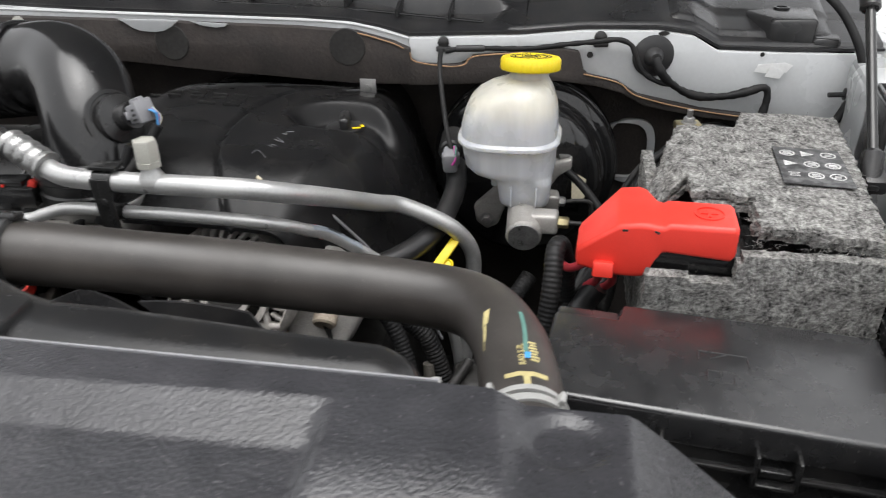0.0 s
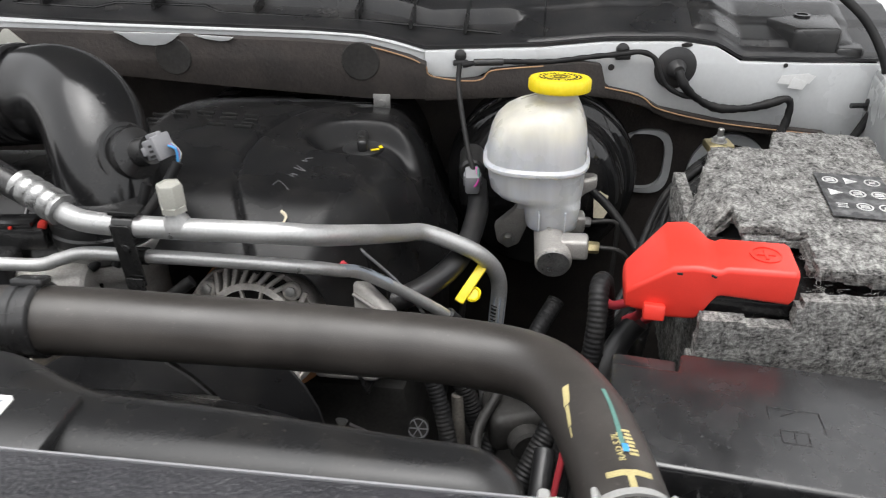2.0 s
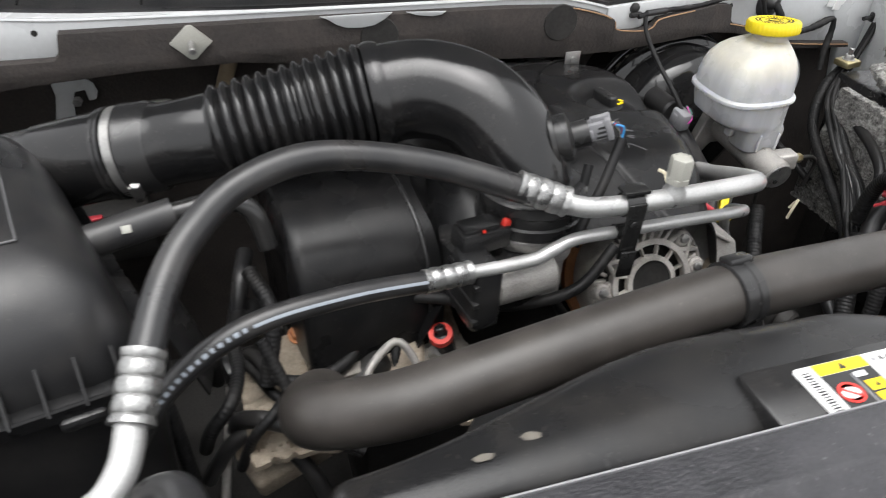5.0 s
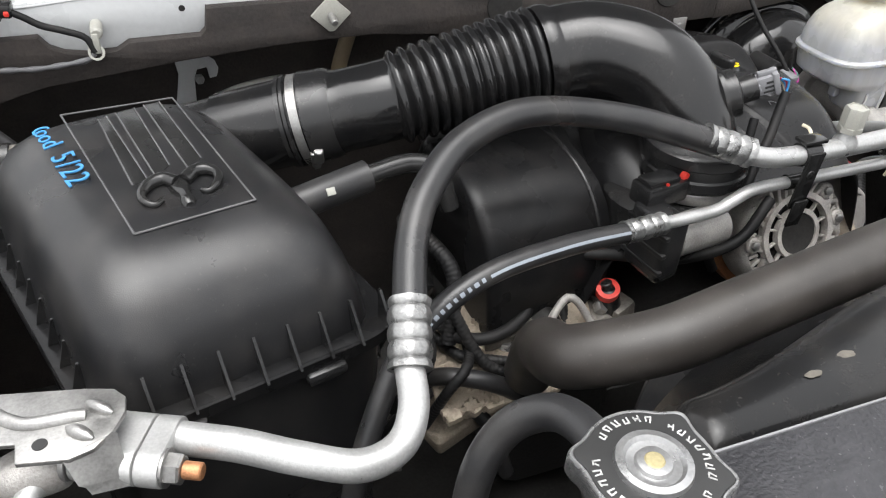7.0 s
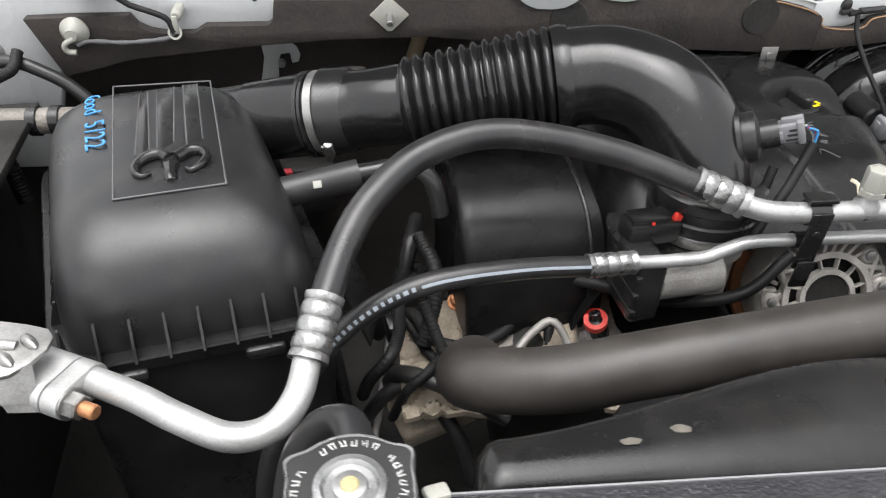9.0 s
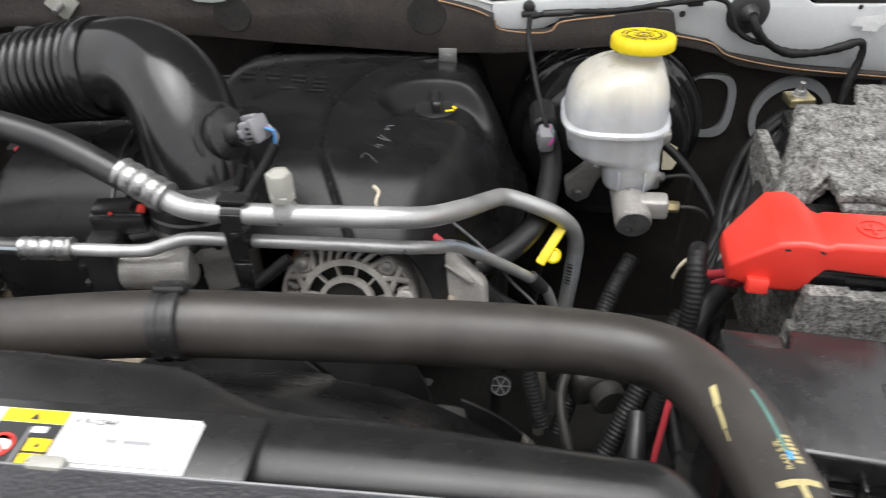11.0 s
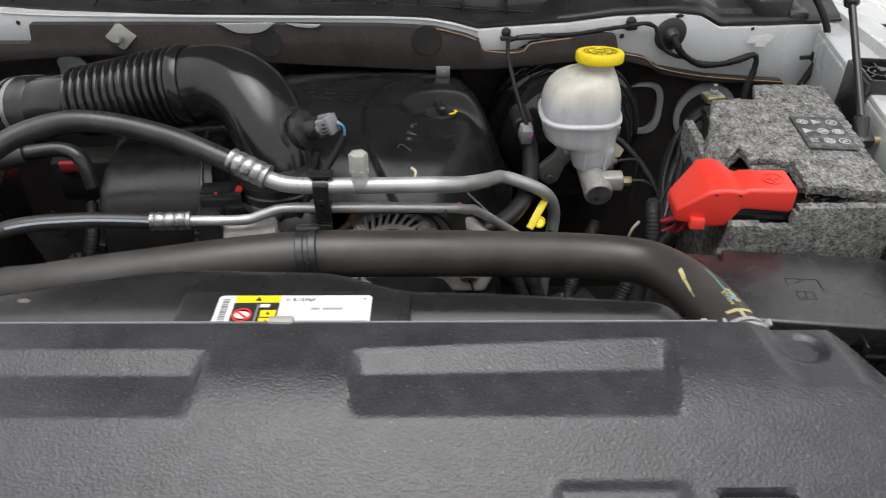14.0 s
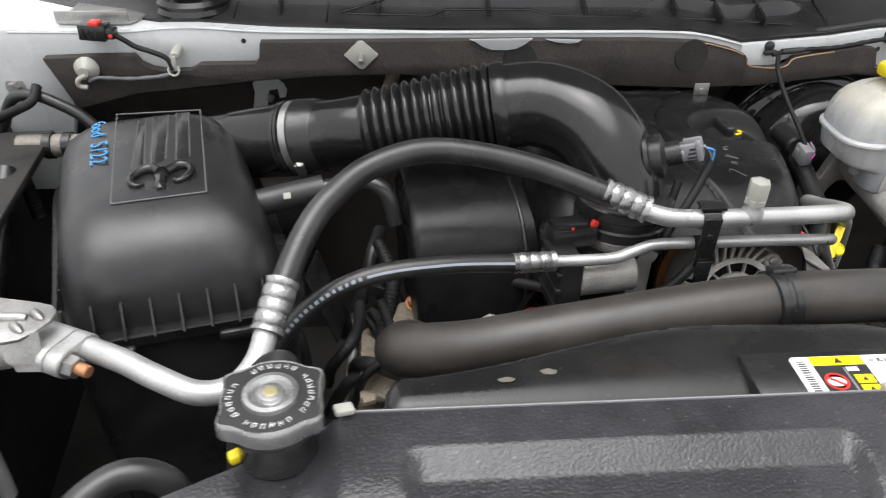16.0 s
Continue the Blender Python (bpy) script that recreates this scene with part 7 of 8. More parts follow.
for a in (118, 124, 131, 139, 146):
    part("rust_fleck", moved(lathe([(0.0030, 0), (0.0022, 0.0006)], pose(0.1305, 0, 0.0275, 0, 90, 0) @ Matrix.Diagonal((0.7, 1.5 + 0.5 * math.sin(a), 1, 1)), 14, lambda t, z: 1 + 0.25 * math.sin(3 * t + z * 900)), Matrix.Translation((0.325, 1.06, 1.125)) @ Matrix.Rotation(radians(90), 4, "X") @ pose(0, 0, 0, 0, 0, a)), SPLASH, booster, "brown rust fleck")
bsensor = thing("vacuum_sensor", (0.240, 0.90, 1.19), "grey connector on the black vacuum sensor", "sensor")
part("boss", rod((0.236, 0.945, 1.198), (0.240, 0.895, 1.196), 0.016, 24, 0.003), BLACK, bsensor)
part("plug", merge(box((0.018, 0.026, 0.026), pose(0.242, 0.877, 1.194, 10, 0, 6), 0.004), box((0.022, 0.010, 0.016), pose(0.242, 0.880, 1.194, 10, 0, 6), 0.002)), GREY_PLASTIC, bsensor)
part("wire", tube([(0.248, 0.866, 1.198), (0.250, 0.868, 1.206), (0.247, 0.878, 1.212)], 0.0016, 0.004, 6), GREEN_INK, bsensor, "thin green wire")
part("wire", tube([(0.246, 0.864, 1.192), (0.250, 0.864, 1.200), (0.247, 0.876, 1.212)], 0.0013, 0.004, 6), MAGENTA, bsensor, "thin magenta wire")
part("lead", tube([(0.243, 0.880, 1.205), (0.235, 0.895, 1.225), (0.224, 0.930, 1.255), (0.216, 0.958, 1.285), (0.216, 0.970, 1.306)], 0.0032, 0.006, 12), LOOM, bsensor)

tagged(part("peeled_label", prism([(-0.010, -0.018), (0.004, -0.020), (0.012, -0.008), (0.008, 0.0), (0.010, 0.010), (-0.002, 0.018), (-0.010, 0.008)], 0, 0.0008, 0, 2, Matrix.Translation((0.404, 0.948, 1.134)) @ pose(0, 0, 0, 80, 0, 18)), PALE_INK), "peeling pale label on the brake booster", "label")
# pale painted edges round the firewall openings, and the plate behind the booster
def opening(name, outer, inner, label):
    bm = bmesh.new()
    rings = [[bm.verts.new((x, y, z)) for x, z in line] for line, y in ((outer, 1.109), (outer, 1.100), (inner, 1.098), (inner, 1.109))]
    for a, b in zip(rings, rings[1:] + rings[:1]):
        for k in range(len(a)):
            bm.faces.new((a[k], a[(k + 1) % len(a)], b[(k + 1) % len(a)], b[k]))
    return setting(name, bm, WHITE, label, "trim")


def oval(x, z, a, b, power=2.0):
    return [(p[0], p[1]) for p in squircle(x, z, 0, a, b, power, 56)]


opening("trim_opening_1", oval(0.594, 1.115, 0.056, 0.062), oval(0.595, 1.112, 0.047, 0.050), "pale ring round a firewall opening")
opening("trim_opening_2", oval(0.480, 1.128, 0.034, 0.050, 3), oval(0.469, 1.130, 0.034, 0.043, 3), "pale edge round a firewall opening")
setting("trim_opening_3", panel_xz([(0.216, 1.13), (0.216, 1.172), (0.226, 1.188), (0.246, 1.203), (0.272, 1.208), (0.272, 1.199), (0.250, 1.192), (0.236, 1.178), (0.232, 1.160), (0.236, 1.13)], 1.104, 1.100, 0.001), WHITE, "white plate edge behind the brake booster", "trim")

# ---- dipstick ----
dip = thing("dipstick", (0.255, 0.765, 1.09), "yellow engine oil dipstick handle", "dipstick")
DP = Matrix.Translation((0.2535, 0.762, 1.124)) @ pose(0, 0, 0, 42, 0, 0) @ pose(0, 0, 0, 0, 0, -29) @ pose(0, 0.005, 0) @ Matrix.Diagonal((0.86, 1.0, 0.82, 1))
dip_handle = part("handle", moved(box((0.013, 0.066, 0.006), pose(0, 0, 0), 0.002), DP), YELLOW, dip)
part("loop", moved(lathe([(0.0075, -0.002), (0.0095, 0), (0.0075, 0.002), (0.0060, 0)], pose(0.010, -0.016, -0.002), 24), DP), YELLOW, dip_handle)
part("lettering", moved(lettering("ENGINE OIL", 0.0078, pose(0.0028, 0, 0.0030, 0, 0, 90), 0.0004), DP), YELLOW, dip_handle, "raised lettering")
part("stem", tube([(0.245, 0.768, 1.108), (0.240, 0.772, 1.06), (0.235, 0.78, 0.98)], 0.0035, 0.008, 10), DARK, dip)

# ---- battery wiring ----
for pts in (((0.410, 0.624, 1.208), (0.402, 0.632, 1.198), (0.393, 0.642, 1.188), (0.385, 0.654, 1.186)), ((0.422, 0.625, 1.208), (0.418, 0.640, 1.192), (0.422, 0.660, 1.168), (0.412, 0.676, 1.148)), ((0.434, 0.628, 1.208), (0.434, 0.648, 1.188), (0.436, 0.666, 1.162), (0.424, 0.686, 1.138))):
    cable("battery_cable", "red battery cable below the terminal cover", list(pts), 0.0042, RED_WIRE)
cable("battery_cable", "black taped sleeve on the battery cables", [(0.424, 0.672, 1.152), (0.410, 0.668, 1.130), (0.396, 0.650, 1.105), (0.388, 0.62, 1.06)], 0.0120, RUBBER)
cable("wiring_loom", "thick black corrugated loom beside the battery", [(0.394, 0.68, 1.13), (0.390, 0.672, 1.175), (0.384, 0.655, 1.205), (0.379, 0.636, 1.208), (0.378, 0.618, 1.185), (0.374, 0.604, 1.145), (0.362, 0.588, 1.09), (0.345, 0.57, 1.01)], 0.0090, ribbed=True)
cable("wiring_loom", "thick black corrugated loom beside the battery", [(0.535, 0.91, 1.232), (0.500, 0.90, 1.205), (0.462, 0.86, 1.165), (0.435, 0.78, 1.13), (0.405, 0.70, 1.10), (0.37, 0.63, 1.05), (0.34, 0.58, 0.98)], 0.0075, ribbed=True)
cable("wiring_loom", "thick black corrugated loom beside the battery", [(0.520, 0.885, 1.215), (0.480, 0.84, 1.19), (0.455, 0.78, 1.16), (0.44, 0.72, 1.13), (0.42, 0.66, 1.08)], 0.0075, ribbed=True)
cable("wiring_loom", "black taped loom beside the battery", [(0.50, 0.86, 1.20), (0.475, 0.80, 1.195), (0.45, 0.74, 1.19), (0.43, 0.70, 1.17), (0.40, 0.68, 1.12)], 0.007)
cable("wiring_loom", "black taped loom beside the battery", [(0.385, 0.93, 1.165), (0.41, 0.91, 1.15), (0.44, 0.88, 1.12), (0.46, 0.83, 1.09)], 0.0055)
cable("wiring_loom", "black corrugated loom below the master cylinder", [(0.350, 0.80, 1.08), (0.325, 0.76, 1.05), (0.30, 0.71, 1.00), (0.27, 0.65, 0.93)], 0.010, ribbed=True)
loom_rng = random.Random(11)
for k in range(6):
    line = [(0.528, 0.895, 1.222), (0.490, 0.86, 1.195), (0.462, 0.80, 1.165), (0.440, 0.74, 1.140), (0.415, 0.69, 1.105), (0.390, 0.64, 1.05), (0.37, 0.60, 0.98)]
    off = Vector((loom_rng.uniform(-0.022, 0.006), loom_rng.uniform(-0.01, 0.02), loom_rng.uniform(-0.02, 0.012)))
    pts = [Vector(p) + off * (0.3 + 0.7 * min(1, i / 2)) + Vector((loom_rng.uniform(-0.006, 0.006), loom_rng.uniform(-0.006, 0.006), loom_rng.uniform(-0.006, 0.006))) for i, p in enumerate(line)]
    cable("wiring_loom", "black taped cable in the bundle beside the battery", pts, loom_rng.uniform(0.0035, 0.0058), RUBBER if k % 2 else LOOM)
tag = cable("cable_tie", "pale yellow cable tie knot", [(0.408, 0.80, 1.07), (0.414, 0.795, 1.085), (0.405, 0.79, 1.078), (0.400, 0.79, 1.060)], 0.0022, PALE_INK, "cable tie")
terminal = thing("battery_terminal", (0.522, 0.90, 1.235), "zinc battery clamp with a bolt", "battery clamp")
part("clamp", box((0.030, 0.026, 0.010), pose(0.524, 0.898, 1.243, 0, 0, 10), 0.003), BRASS, terminal)
part("bolt", merge(hexbolt((0.524, 0.898, 1.248), (0, 0, 1), 0.0065, 0.007, 0.009), rod((0.524, 0.898, 1.25), (0.524, 0.898, 1.264), 0.0035, 12, 0.0005)), STEEL, terminal)

# ---- fender details ----
def fender_mount(at, turn):
    root = thing("fender_mount", at, "black ribbed plastic fender mount with a bolt", "mount", "fender mounts")
    m = Matrix.Translation(at) @ pose(0, 0, 0, 0, 0, turn)
    w, d, h, e = 0.054, 0.084, 0.020, 0.004
    part("frame", moved(merge(box((w, e, h), pose(0, d / 2, 0), 0.001), box((w, e, h), pose(0, -d / 2, 0), 0.001), box((e, d, h), pose(w / 2, 0, 0), 0.001), box((e, d, h), pose(-w / 2, 0, 0), 0.001), box((w, d, 0.003), pose(0, 0, -h / 2 + 0.006))), m), BLACK, root)
    part("ring", moved(washer(0.0185, 0.0162, 0.010, 36), m @ pose(0, 0, -0.003)), BLACK, root)
    for a, reach in ((0, 0.0255), (48, 0.030), (90, 0.040), (132, 0.030), (180, 0.0255), (228, 0.030), (270, 0.040), (312, 0.030)):
        part("spoke", moved(box((reach - 0.017, 0.0025, 0.010), pose((reach + 0.017) / 2, 0, 0.002), 0.0006), m @ pose(0, 0, 0, 0, 0, a)), BLACK, root)
    part("hub", moved(lathe([(0.0125, -0.006), (0.0125, 0.003), (0.010, 0.005)], seg=28), m), BLACK, root)
    part("bolt", moved(hexbolt((0, 0, 0.005), (0, 0, 1), 0.0075, 0.006, 0.0095), m), BLACK_GLOSS, root)
    part("skirt", moved(prism([(-0.045, -0.20), (0.045, -0.20), (0.045, 0.006), (-0.045, 0.006)], 0, 0.008, 0.002, 2, Matrix.Rotation(radians(90), 4, "Z") @ Matrix.Rotation(radians(90), 4, "X")), m @ pose(-w / 2 - 0.006, 0, 0)), BLACK, root)
    return root


fender_mount((0.748, 0.870, 1.288), -8.5)
fender_mount((0.705, 0.578, 1.284), -8.5)
strut = thing("hood_strut", (0.681, 0.757, 1.24), "black gas strut holding the hood open", "gas strut")
part("rod", rod((0.682, 0.762, 1.262), (0.6925, 0.905, 1.385), 0.0052, 20), BLACK_GLOSS, strut, "polished black rod")
part("cylinder", rod((0.6920, 0.900, 1.381), (0.712, 1.13, 1.579), 0.0105, 28, 0.002), BLACK, strut)
part("boot", merge(rod((0.6795, 0.747, 1.238), (0.683, 0.772, 1.272), 0.0105, 24, 0.003), box((0.024, 0.020, 0.018), pose(0.684, 0.752, 1.246, 20, 0, 0), 0.004)), BLACK, strut)
part("ball_stud", rod((0.682, 0.750, 1.245), (0.707, 0.752, 1.246), 0.0055, 16, 0.001), BRASS, strut, "brass-coloured stud")
ground_cable = thing("ground_cable", (0.65, 0.47, 1.2), "black ground cable bolted to the white rail", "cable")
part("lug", moved(prism(hull_ring((0, 0), 0.0115, (0.004, -0.030), 0.007), -0.002, 0.002, 0.0008), Matrix.Translation((0.6400, 0.4725, 1.2310)) @ pose(0, 0, 0, 0, 0, -21) @ pose(0, 0, 0, 90, 0, -90)), BRASS, ground_cable, "metal cable lug")
part("bolt", hexbolt((0.6375, 0.4715, 1.2310), (-1, -0.15, 0.15), 0.0085, 0.011, 0.011), STEEL, ground_cable)
part("cable", tube([(0.6400, 0.468, 1.205), (0.637, 0.460, 1.185), (0.632, 0.445, 1.165), (0.625, 0.425, 1.14), (0.62, 0.41, 1.10), (0.62, 0.40, 1.02)], 0.0085, 0.005, 14, radius=lambda s, n: 1 + 0.08 * math.sin(s * 380)), LOOM, ground_cable)
part("cable", tube([(0.652, 0.52, 1.16), (0.640, 0.48, 1.15), (0.628, 0.45, 1.12), (0.622, 0.43, 1.05)], 0.0080, 0.005, 14), RUBBER, ground_cable)
buffer = thing("rubber_buffer", (0.62, 0.376, 1.20), "black rubber buffer on the inner fender", "buffer")
BUF = Matrix.Translation((0.6080, 0.3770, 1.2060)) @ Vector((-1, 0.38, 0)).to_track_quat("Z", "Y").to_matrix().to_4x4()
part("disc", moved(lathe([(0.020, -0.014), (0.0225, -0.012), (0.0225, -0.003), (0.0200, 0.0), (0.0120, 0.001)], seg=32), BUF), RUBBER, buffer)
part("washer", moved(washer(0.0125, 0.004, 0.002, 28), BUF @ pose(0, 0, 0.0005)), STEEL, buffer)
part("bolt", moved(hexbolt((0, 0, 0.002), (0, 0, 1), 0.0075, 0.009), BUF), STEEL, buffer)
cable("thin_cable", "thin pale wire beside the rubber buffer", [(0.601, 0.388, 1.228), (0.594, 0.362, 1.222), (0.588, 0.350, 1.205), (0.578, 0.343, 1.200), (0.556, 0.330, 1.197), (0.53, 0.318, 1.19)], 0.0020, GREY_PLASTIC)
tagged(part("fender_plate", merge(box((0.070, 0.150, 0.004), RAIL_R @ pose(0.070, -0.02, 1.280), 0.001), box((0.030, 0.006, 0.003), RAIL_R @ pose(0.070, 0.045, 1.283), 0.001)), WHITE), "white painted plate between the fender mounts", "body panel")
# flat dark discs on the metal take the place of shaded holes
for x, y in ((0.055, -0.06), (0.060, 0.20), (0.075, 0.26)):
    part("rail_hole", lathe([(0.006, 0), (0.006, 0.0005)], RAIL_R @ pose(x, y, 1.2826 if y < 0.1 else 1.2774), 20), DARK, bpy.data.objects["fender_plate"], "small dark hole")

# ---- cowl details ----
STAND_Y = Matrix(((0, 0, 1, 0), (1, 0, 0, 0), (0, 1, 0, 0), (0, 0, 0, 1)))
def on_cowl(u, z, d=0.0):
    """A place on the askew right half of the cowl, d in front of it."""
    return COWL_R @ Vector((u, 0.006 - d, z))


def face_at(u, z, d=0.0):
    return Matrix.Translation(on_cowl(u, z, d)) @ pose(0, 0, 0, 0, 0, 10.8) @ Matrix.Rotation(radians(90), 4, "X")


grommet = thing("cable_grommet", tuple(on_cowl(0.327, 1.285)), "round black rubber grommet with a taped loom", "grommet")
part("disc", moved(lathe([(0.027, -0.002), (0.028, 0.001), (0.023, 0.004), (0.013, 0.005), (0.010, 0.012), (0.007, 0.016)], seg=36), face_at(0.327, 1.285)), RUBBER, grommet)
part("loom", tube([on_cowl(*p) for p in ((0.327, 1.285, 0.014), (0.332, 1.272, 0.022), (0.345, 1.257, 0.020), (0.370, 1.240, 0.016), (0.395, 1.232, 0.014), (0.43, 1.231, 0.012), (0.46, 1.237, 0.012), (0.478, 1.243, 0.014), (0.485, 1.236, 0.016), (0.484, 1.215, 0.018), (0.476, 1.190, 0.022), (0.47, 1.16, 0.03))], 0.0054, 0.004, 14, radius=lambda s, n: 1 + 0.08 * math.sin(s * 420) + 0.14 * math.sin(s * 90)), LOOM, grommet)
part("branch", tube([on_cowl(*p) for p in ((0.048, 1.299, 0.010), (0.07, 1.302, 0.010), (0.10, 1.3015, 0.008), (0.16, 1.300, 0.008), (0.21, 1.305, 0.009), (0.25, 1.308, 0.010), (0.275, 1.310, 0.010), (0.293, 1.303, 0.010), (0.300, 1.290, 0.012), (0.310, 1.270, 0.014), (0.330, 1.256, 0.018), (0.36, 1.248, 0.018))], 0.0034, 0.004, 12, radius=lambda s, n: 1 + 0.10 * math.sin(s * 300)), LOOM, grommet)
part("ferrule", rod(on_cowl(0.062, 1.302, 0.010), on_cowl(0.10, 1.3015, 0.009), 0.0045, 12, 0.001), RUBBER, grommet)
for u, z, r in ((0.046, 1.309, 0.0075), (0.254, 1.311, 0.0085)):
    clip_o = thing("loom_clip", tuple(on_cowl(u, z)), "small black loom clip on the white cowl", "clip", "loom clips")
    part("button", moved(lathe([(r, 0), (r, 0.004), (r * 0.6, 0.006)], seg=18), face_at(u, z)), BLACK, clip_o)
    part("strap", moved(box((0.020, 0.007, 0.007), pose(0, -0.008, 0.006), 0.002), face_at(u, z)), BLACK, clip_o)
# each hole is a dark disc laid on the panel, coloured like its shade
for u, z, r, w in ((0.242, 1.288, 0.0042, 1.0), (0.338, 1.3145, 0.0075, 0.4), (0.475, 1.284, 0.003, 1.0)):
    tagged(part("panel_hole", moved(lathe([(r, 0), (r, 0.0006)], Matrix.Diagonal((1, w, 1, 1)), 20), face_at(u, z)), DARK), "small dark hole in the cowl panel", "hole", "", "structure")
tagged(part("panel_hole", lathe([(0.0035, 0), (0.0035, 0.0006)], Matrix.Translation((-0.545, 0.993, 1.329)) @ Matrix.Rotation(radians(90), 4, "X"), 20), DARK), "small dark hole in the cowl panel", "hole", "", "structure")
tagged(part("paper_tag", moved(merge(prism([(-0.026, -0.004), (-0.022, 0.006), (0.014, 0.008), (0.025, 0.004), (0.018, -0.006), (0.006, -0.004), (0.002, -0.010), (-0.010, -0.006)], 0.001, 0.0016), prism([(-0.012, -0.010), (-0.006, 0.004), (0.016, -0.004), (0.010, -0.014)], 0.0022, 0.0030, 0, 2, pose(0, 0, 0, 0, 6, 0))), face_at(0.492, 1.266, 0.004)), WHITE_INK), "torn white paper tag stuck to the cowl", "paper tag")
diamond = thing("panel_clip", (-0.382, 0.97, 1.318), "pale diamond-shaped clip with a stud on the mat", "clip")
part("plate", prism([(-0.024, 0), (-0.003, -0.020), (0.003, -0.020), (0.024, 0), (0.003, 0.020), (-0.003, 0.020)], 0, 0.004, 0.001, 2, Matrix.Translation((-0.382, 0.9745, 1.314)) @ Matrix.Rotation(radians(90), 4, "X")), PALE_PLASTIC, diamond)
part("stud", rod((-0.382, 0.972, 1.313), (-0.382, 0.952, 1.310), 0.0042, 14, 0.001), STEEL, diamond)
tagged(part("heat_shield_clip", merge(box((0.022, 0.002, 0.022), pose(0.115, 0.974, 1.252), 0.0005), lathe([(0.004, 0), (0.004, 0.003)], Matrix.Translation((0.115, 0.973, 1.252)) @ Matrix.Rotation(radians(90), 4, "X"), 14)), STEEL), "small metal clip below the mat", "clip")
mat_wire = thing("cowl_wire", (-0.70, 0.98, 1.29), "grey taped wire clipped along the mat", "cable")
part("lead", tube([(-0.757, 0.962, 1.286), (-0.746, 0.966, 1.289), (-0.725, 0.967, 1.288), (-0.703, 0.967, 1.2865), (-0.675, 0.967, 1.288), (-0.650, 0.966, 1.2915), (-0.642, 0.965, 1.298)], 0.0030, 0.004, 10, radius=lambda s, n: 1 + 0.15 * math.sin(s * 260)), WIRE_GREY, mat_wire)
part("clip", moved(lathe([(0.0165, 0), (0.0170, 0.003), (0.0120, 0.010), (0.0075, 0.014), (0.0070, 0.018)], seg=28), Matrix.Translation((-0.759, 0.9745, 1.300)) @ Matrix.Rotation(radians(90), 4, "X")), PALE_PLASTIC, mat_wire, "large pale round clip")
part("clip_hook", tube([(-0.757, 0.958, 1.296), (-0.768, 0.956, 1.290), (-0.768, 0.957, 1.281), (-0.758, 0.958, 1.279)], 0.0035, 0.003, 10), PALE_PLASTIC, mat_wire, "pale plastic hook")
part("clip", merge(rod((-0.636, 0.993, 1.320), (-0.636, 0.966, 1.318), 0.0065, 14, 0.002), box((0.007, 0.008, 0.022), pose(-0.638, 0.968, 1.308), 0.002), moved(washer(0.0085, 0.0060, 0.004, 24), Matrix.Translation((-0.640, 0.968, 1.298)) @ pose(0, 0, 0, 70, 0, 0))), PALE_PLASTIC, mat_wire, "pale plastic clip")
part("branch", tube([(-0.641, 0.966, 1.299), (-0.647, 0.968, 1.3145), (-0.664, 0.969, 1.323), (-0.686, 0.970, 1.331), (-0.700, 0.970, 1.341), (-0.713, 0.971, 1.348)], 0.0036, 0.004, 10), LOOM, mat_wire)
wplug = thing("wiper_connector", (-0.734, 0.975, 1.350), "black electrical connector with a red lock on the cowl", "connector")
wshell = part("shell", merge(box((0.036, 0.024, 0.021), pose(-0.736, 0.974, 1.352, 0, 4, -4), 0.002), box((0.016, 0.018, 0.014), pose(-0.716, 0.972, 1.350, 0, 4, -4), 0.002), box((0.010, 0.030, 0.004), pose(-0.740, 0.986, 1.3445), 0.001)), BLACK, wplug)
for x in (-0.748, -0.740, -0.732, -0.724):
    part("groove", box((0.0012, 0.001, 0.013), pose(x, 0.9618, 1.352, 0, 4, -4)), INK, wshell)
part("lock", box((0.013, 0.016, 0.006), pose(-0.732, 0.970, 1.3640, 0, 4, -4), 0.0015), RED, wplug, "red lock tab")
part("lock", box((0.005, 0.008, 0.005), pose(-0.713, 0.964, 1.348), 0.0012), RED, wplug, "red lock tab")
cable("rubber_hose", "black rubber hose behind the air filter box", [(-0.90, 0.96, 1.20), (-0.865, 0.955, 1.262), (-0.832, 0.95, 1.272), (-0.80, 0.945, 1.262), (-0.765, 0.94, 1.240), (-0.73, 0.93, 1.20)], 0.0080, RUBBER, "hose")
cable("wiring_loom", "black loom behind the air filter box", [(-0.91, 0.93, 1.22), (-0.88, 0.93, 1.245), (-0.845, 0.925, 1.262), (-0.825, 0.93, 1.272), (-0.822, 0.95, 1.285)], 0.0065, None, "cable", True)
cable("wiring_loom", "black loom behind the air filter box", [(-0.90, 0.90, 1.235), (-0.87, 0.90, 1.215), (-0.85, 0.89, 1.18), (-0.84, 0.88, 1.12)], 0.0095, None, "cable", True)
tagged(part("panel_bolt", hexbolt((-0.872, 0.993, 1.268), (0, -1, 0.1), 0.0085, 0.012, 0.014), STEEL), "zinc bolt on the white panel", "bolt")
gusset = thing("cowl_bracket", (-0.70, 1.03, 1.36), "grey folded metal bracket at the cowl corner", "bracket")
part("plate", prism([(-0.80, 1.015), (-0.700, 1.012), (-0.675, 1.06), (-0.70, 1.11), (-0.80, 1.11)], 1.3475, 1.3525, 0.0015), STEEL, gusset)
part("fold", box((0.10, 0.004, 0.016), pose(-0.752, 1.016, 1.358, 0, 0, -2), 0.001), STEEL, gusset)
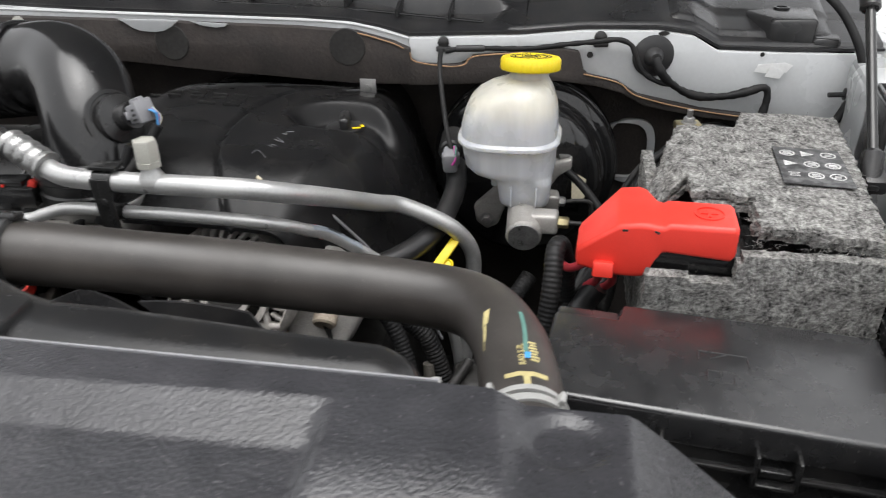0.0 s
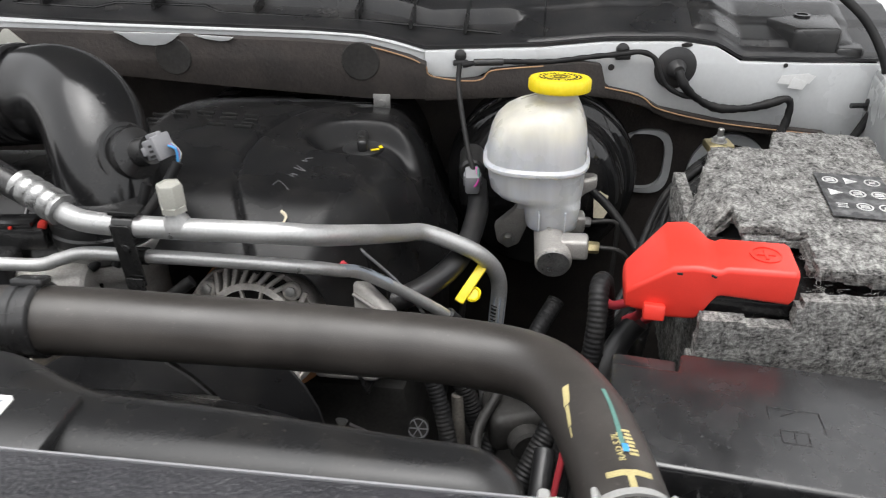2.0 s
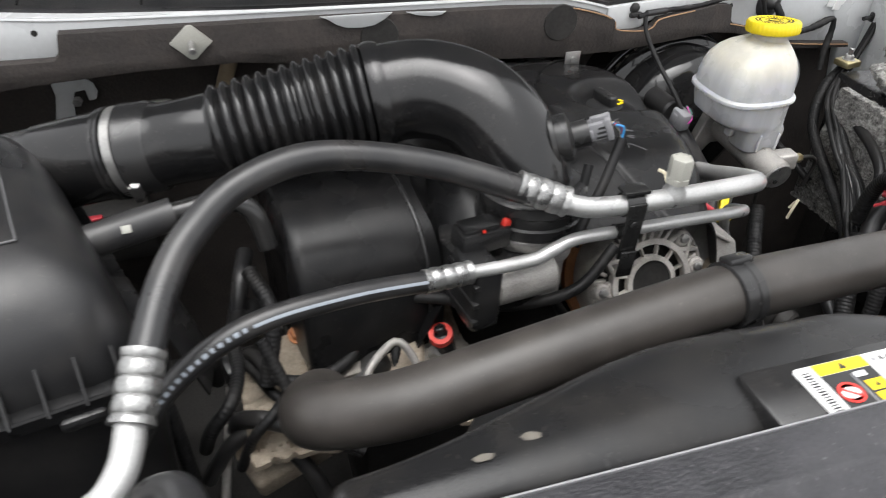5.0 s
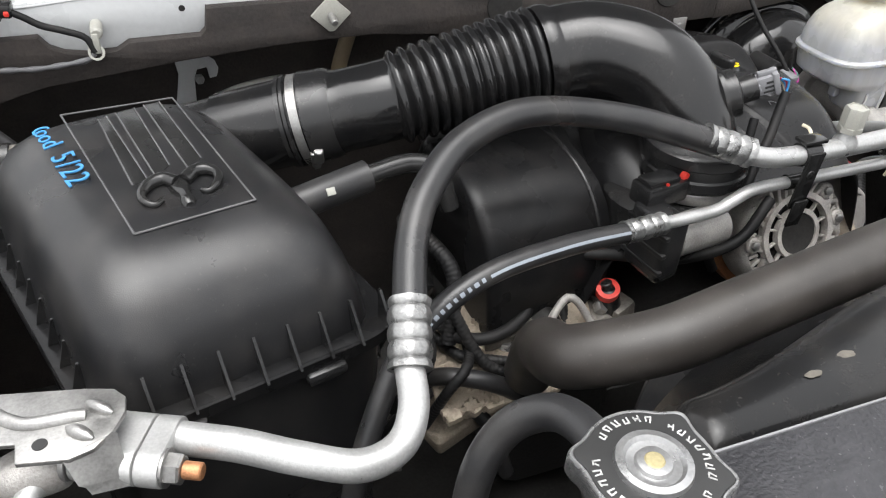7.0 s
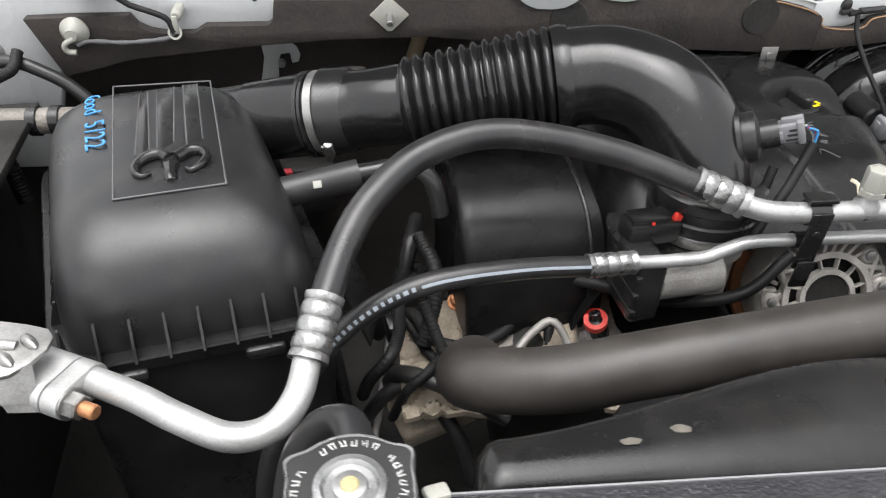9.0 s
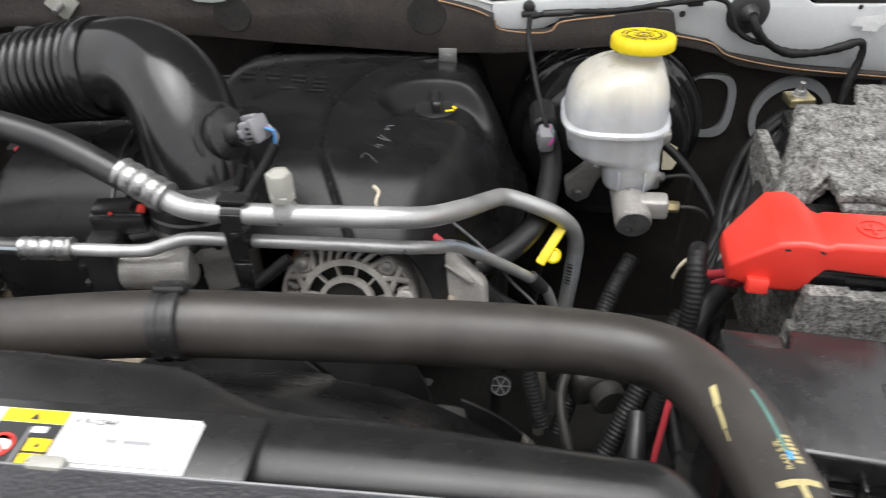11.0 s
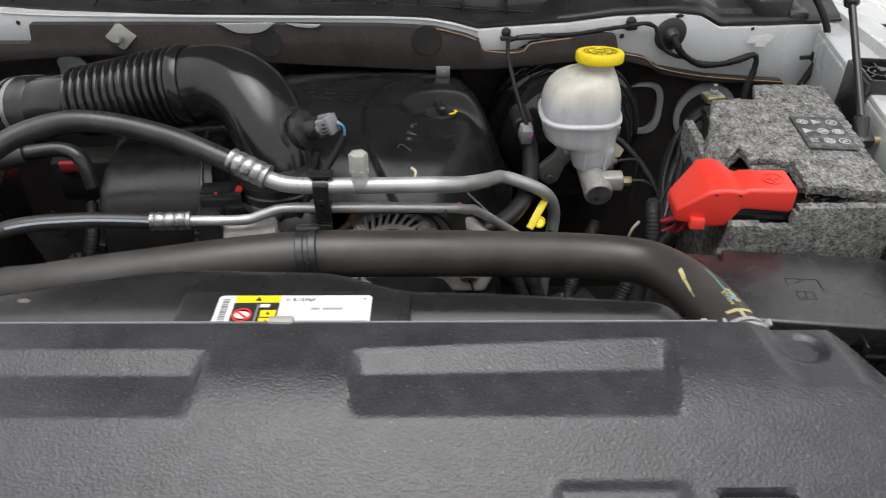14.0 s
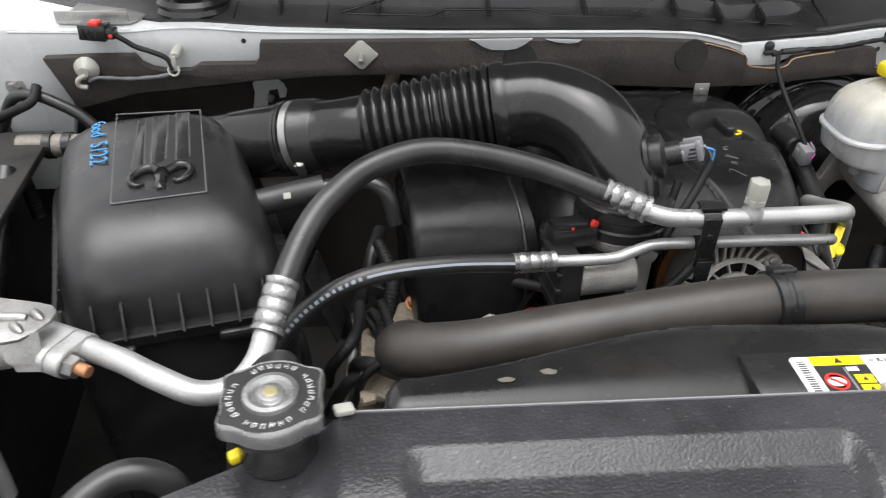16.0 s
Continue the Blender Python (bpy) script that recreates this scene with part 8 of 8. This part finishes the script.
part("boot", moved(lathe([(0.052, 0), (0.054, 0.006), (0.050, 0.012), (0.052, 0.018), (0.047, 0.024), (0.048, 0.030), (0.040, 0.034)], seg=40), pose(-0.622, 1.065, 1.350)), BLACK_SATIN, gusset, "ribbed black rubber boot")
hook = setting("trim_opening_4", prism([(-0.034, -0.055), (-0.004, -0.055), (-0.001, -0.010), (0.004, 0.004), (0.018, 0.006), (0.020, -0.012), (0.030, -0.010), (0.034, 0.002), (0.030, 0.016), (0.020, 0.025), (0.004, 0.028), (-0.016, 0.026), (-0.024, 0.018), (-0.022, 0.0), (-0.026, -0.02)], 0, 0.004, 0.0012, 2, Matrix.Translation((-0.541, 1.104, 1.208)) @ Matrix.Rotation(radians(90), 4, "X") @ Matrix.Diagonal((0.92, 0.86, 1, 1))), WHITE, "white edge round a hooked firewall opening", "trim")
part("bolt", hexbolt((-0.536, 1.100, 1.200), (0, -1, 0.1), 0.0060, 0.012), STEEL, hook)
cable("metal_tube", "thin pale metal tube behind the intake", [(-0.520, 1.082, 1.178), (-0.49, 1.080, 1.188), (-0.46, 1.078, 1.194), (-0.432, 1.078, 1.196), (-0.420, 1.080, 1.193), (-0.415, 1.086, 1.180)], 0.0050, CAST, "tube")
cable("heater_hose", "yellowish grey hose behind the intake", [(-0.362, 1.085, 1.13), (-0.355, 1.080, 1.19), (-0.342, 1.078, 1.235), (-0.322, 1.080, 1.285)], 0.0105, TAN_HOSE, "hose")
reddish = thing("relay_plug", (-0.55, 1.02, 1.03), "black relay box with a red strip behind the hoses", "connector")
part("body", box((0.120, 0.050, 0.090), pose(-0.530, 1.045, 1.030, 10, 0, 4), 0.008), DARK, reddish)
part("strip", box((0.038, 0.010, 0.022), pose(-0.5475, 1.010, 1.064, 10, 0, 4), 0.003), RED_WIRE, reddish, "red plastic strip")
cable("wiper_hose", "black hose clipped at the windscreen corner", [on_cowl(0.55, 1.155, 0.03), on_cowl(0.575, 1.180, 0.024), on_cowl(0.595, 1.215, 0.02), on_cowl(0.606, 1.245, 0.018), on_cowl(0.600, 1.285, 0.018), on_cowl(0.58, 1.335, -0.02), on_cowl(0.55, 1.37, -0.08)], 0.0058)
cable("washer_hose", "black washer hose at the windscreen corner", [on_cowl(0.545, 1.15, 0.036), on_cowl(0.565, 1.172, 0.030), on_cowl(0.587, 1.205, 0.026), on_cowl(0.599, 1.232, 0.024)], 0.0048, category="hose")
tagged(part("hose_holder", merge(box((0.022, 0.018, 0.018), Matrix.Translation(on_cowl(0.604, 1.230, 0.014)) @ pose(0, 0, 0, 0, 0, 20), 0.004), rod(on_cowl(0.572, 1.230, 0.012), on_cowl(0.60, 1.230, 0.012), 0.0035, 12)), BLACK), "black clip holding the hose on the panel", "clip")
corner = thing("cowl_corner_trim", (0.64, 1.12, 1.30), "grey-black moulded trim at the cowl corner", "trim piece")


def corner_z(x, y):
    c = cowl_z(x, y)
    return (x, c[1] - 0.004, c[2] + 0.010 * smoothstep(0.50, 0.52, x) * smoothstep(1.02, 1.03, y) * (1 - smoothstep(0.72, 0.75, x)) - 0.006)


part("shell", sheet(corner_z, 0.46, 0.76, 1.0, 1.20, 58, 40, 0.004), BLACK, corner)
corner_box = part("box", prism([(0.648, 1.104), (0.708, 1.110), (0.722, 1.20), (0.690, 1.27), (0.610, 1.27), (0.590, 1.215)], 1.275, 1.325, 0.007, 3), BLACK, corner, "raised box-shaped moulding")
part("hole_ring", moved(washer(0.011, 0.0075, 0.003, 28), pose(0.672, 1.175, 1.325)), BLACK_SATIN, corner_box)
part("hole", lathe([(0.0075, 0), (0.0075, 0.0012)], pose(0.672, 1.175, 1.325), 20), INK, corner_box, "dark screw hole")
part("side_step", prism([(0.704, 1.108), (0.742, 1.112), (0.756, 1.20), (0.720, 1.20)], 1.27, 1.300, 0.005, 3), BLACK, corner)
part("corner_rib", tube([cowl_z(x, 1.0 + d) for x, d in ((0.40, 0.150), (0.47, 0.120), (0.53, 0.095), (0.585, 0.085), (0.62, 0.060))], 0.0028, 0.006, 8), BLACK_SATIN, corner)
for path in (((-0.40, 0.030), (-0.285, 0.030), (-0.262, 0.047), (-0.137, 0.047), (-0.108, 0.030), (0.10, 0.028), (0.262, 0.026)), ((-0.41, 0.034), (-0.31, 0.075), (-0.285, 0.095), (-0.265, 0.118), (-0.119, 0.122), (-0.094, 0.112), (0.10, 0.112), (0.245, 0.104))):
    part("moulded_ridge", tube([Vector(cowl_z(x, 1.0 + d)) + Vector((0, 0, 0.0008)) for x, d in path], 0.0020, 0.005, 8, curve=False), BLACK_SATIN, grille)
for x in (0.318, -0.43, -0.56):
    part("seam", tube([Vector(cowl_z(x, 1.006 + 0.012 * k)) + Vector((0, 0, 0.0006)) for k in range(14)], 0.0013, 0.006, 6), BLACK_SATIN, grille)
for x in (-0.62, -0.50, -0.36, -0.20, -0.06, 0.075, 0.145, 0.215):
    lo, hi = Vector(cowl_z(x, 1.012)), Vector(cowl_z(x, 1.088))
    part("cowl_rib", prism([(0, 0), (0.070, 0.018), (0.070, -0.01), (0, -0.01)], 0, 0.004, 0, 2, Matrix.Translation((x, hi.y - 0.066, hi.z - 0.012)) @ STAND_Y), BLACK, grille)
snorkel = thing("inlet_pipe", (-0.79, 0.88, 1.235), "dull silver inlet pipe with black bands beside the air filter box", "pipe")
part("pipe", rod((-0.835, 0.880, 1.230), (-0.715, 0.880, 1.230), 0.0150, 28, 0.002), ENGINE_METAL, snorkel)
for x in (-0.800, -0.775, -0.745):
    part("band", rod((x, 0.880, 1.230), (x + 0.012, 0.880, 1.230), 0.0175, 28, 0.001), BLACK, snorkel, "black band")
left_strut = thing("hood_strut", (-0.80, 0.76, 1.2), "black gas strut at the fender beside the air filter box", "gas strut")
part("cylinder", rod((-0.815, 0.80, 1.24), (-0.80, 0.60, 1.10), 0.012, 24, 0.002), BLACK, left_strut)
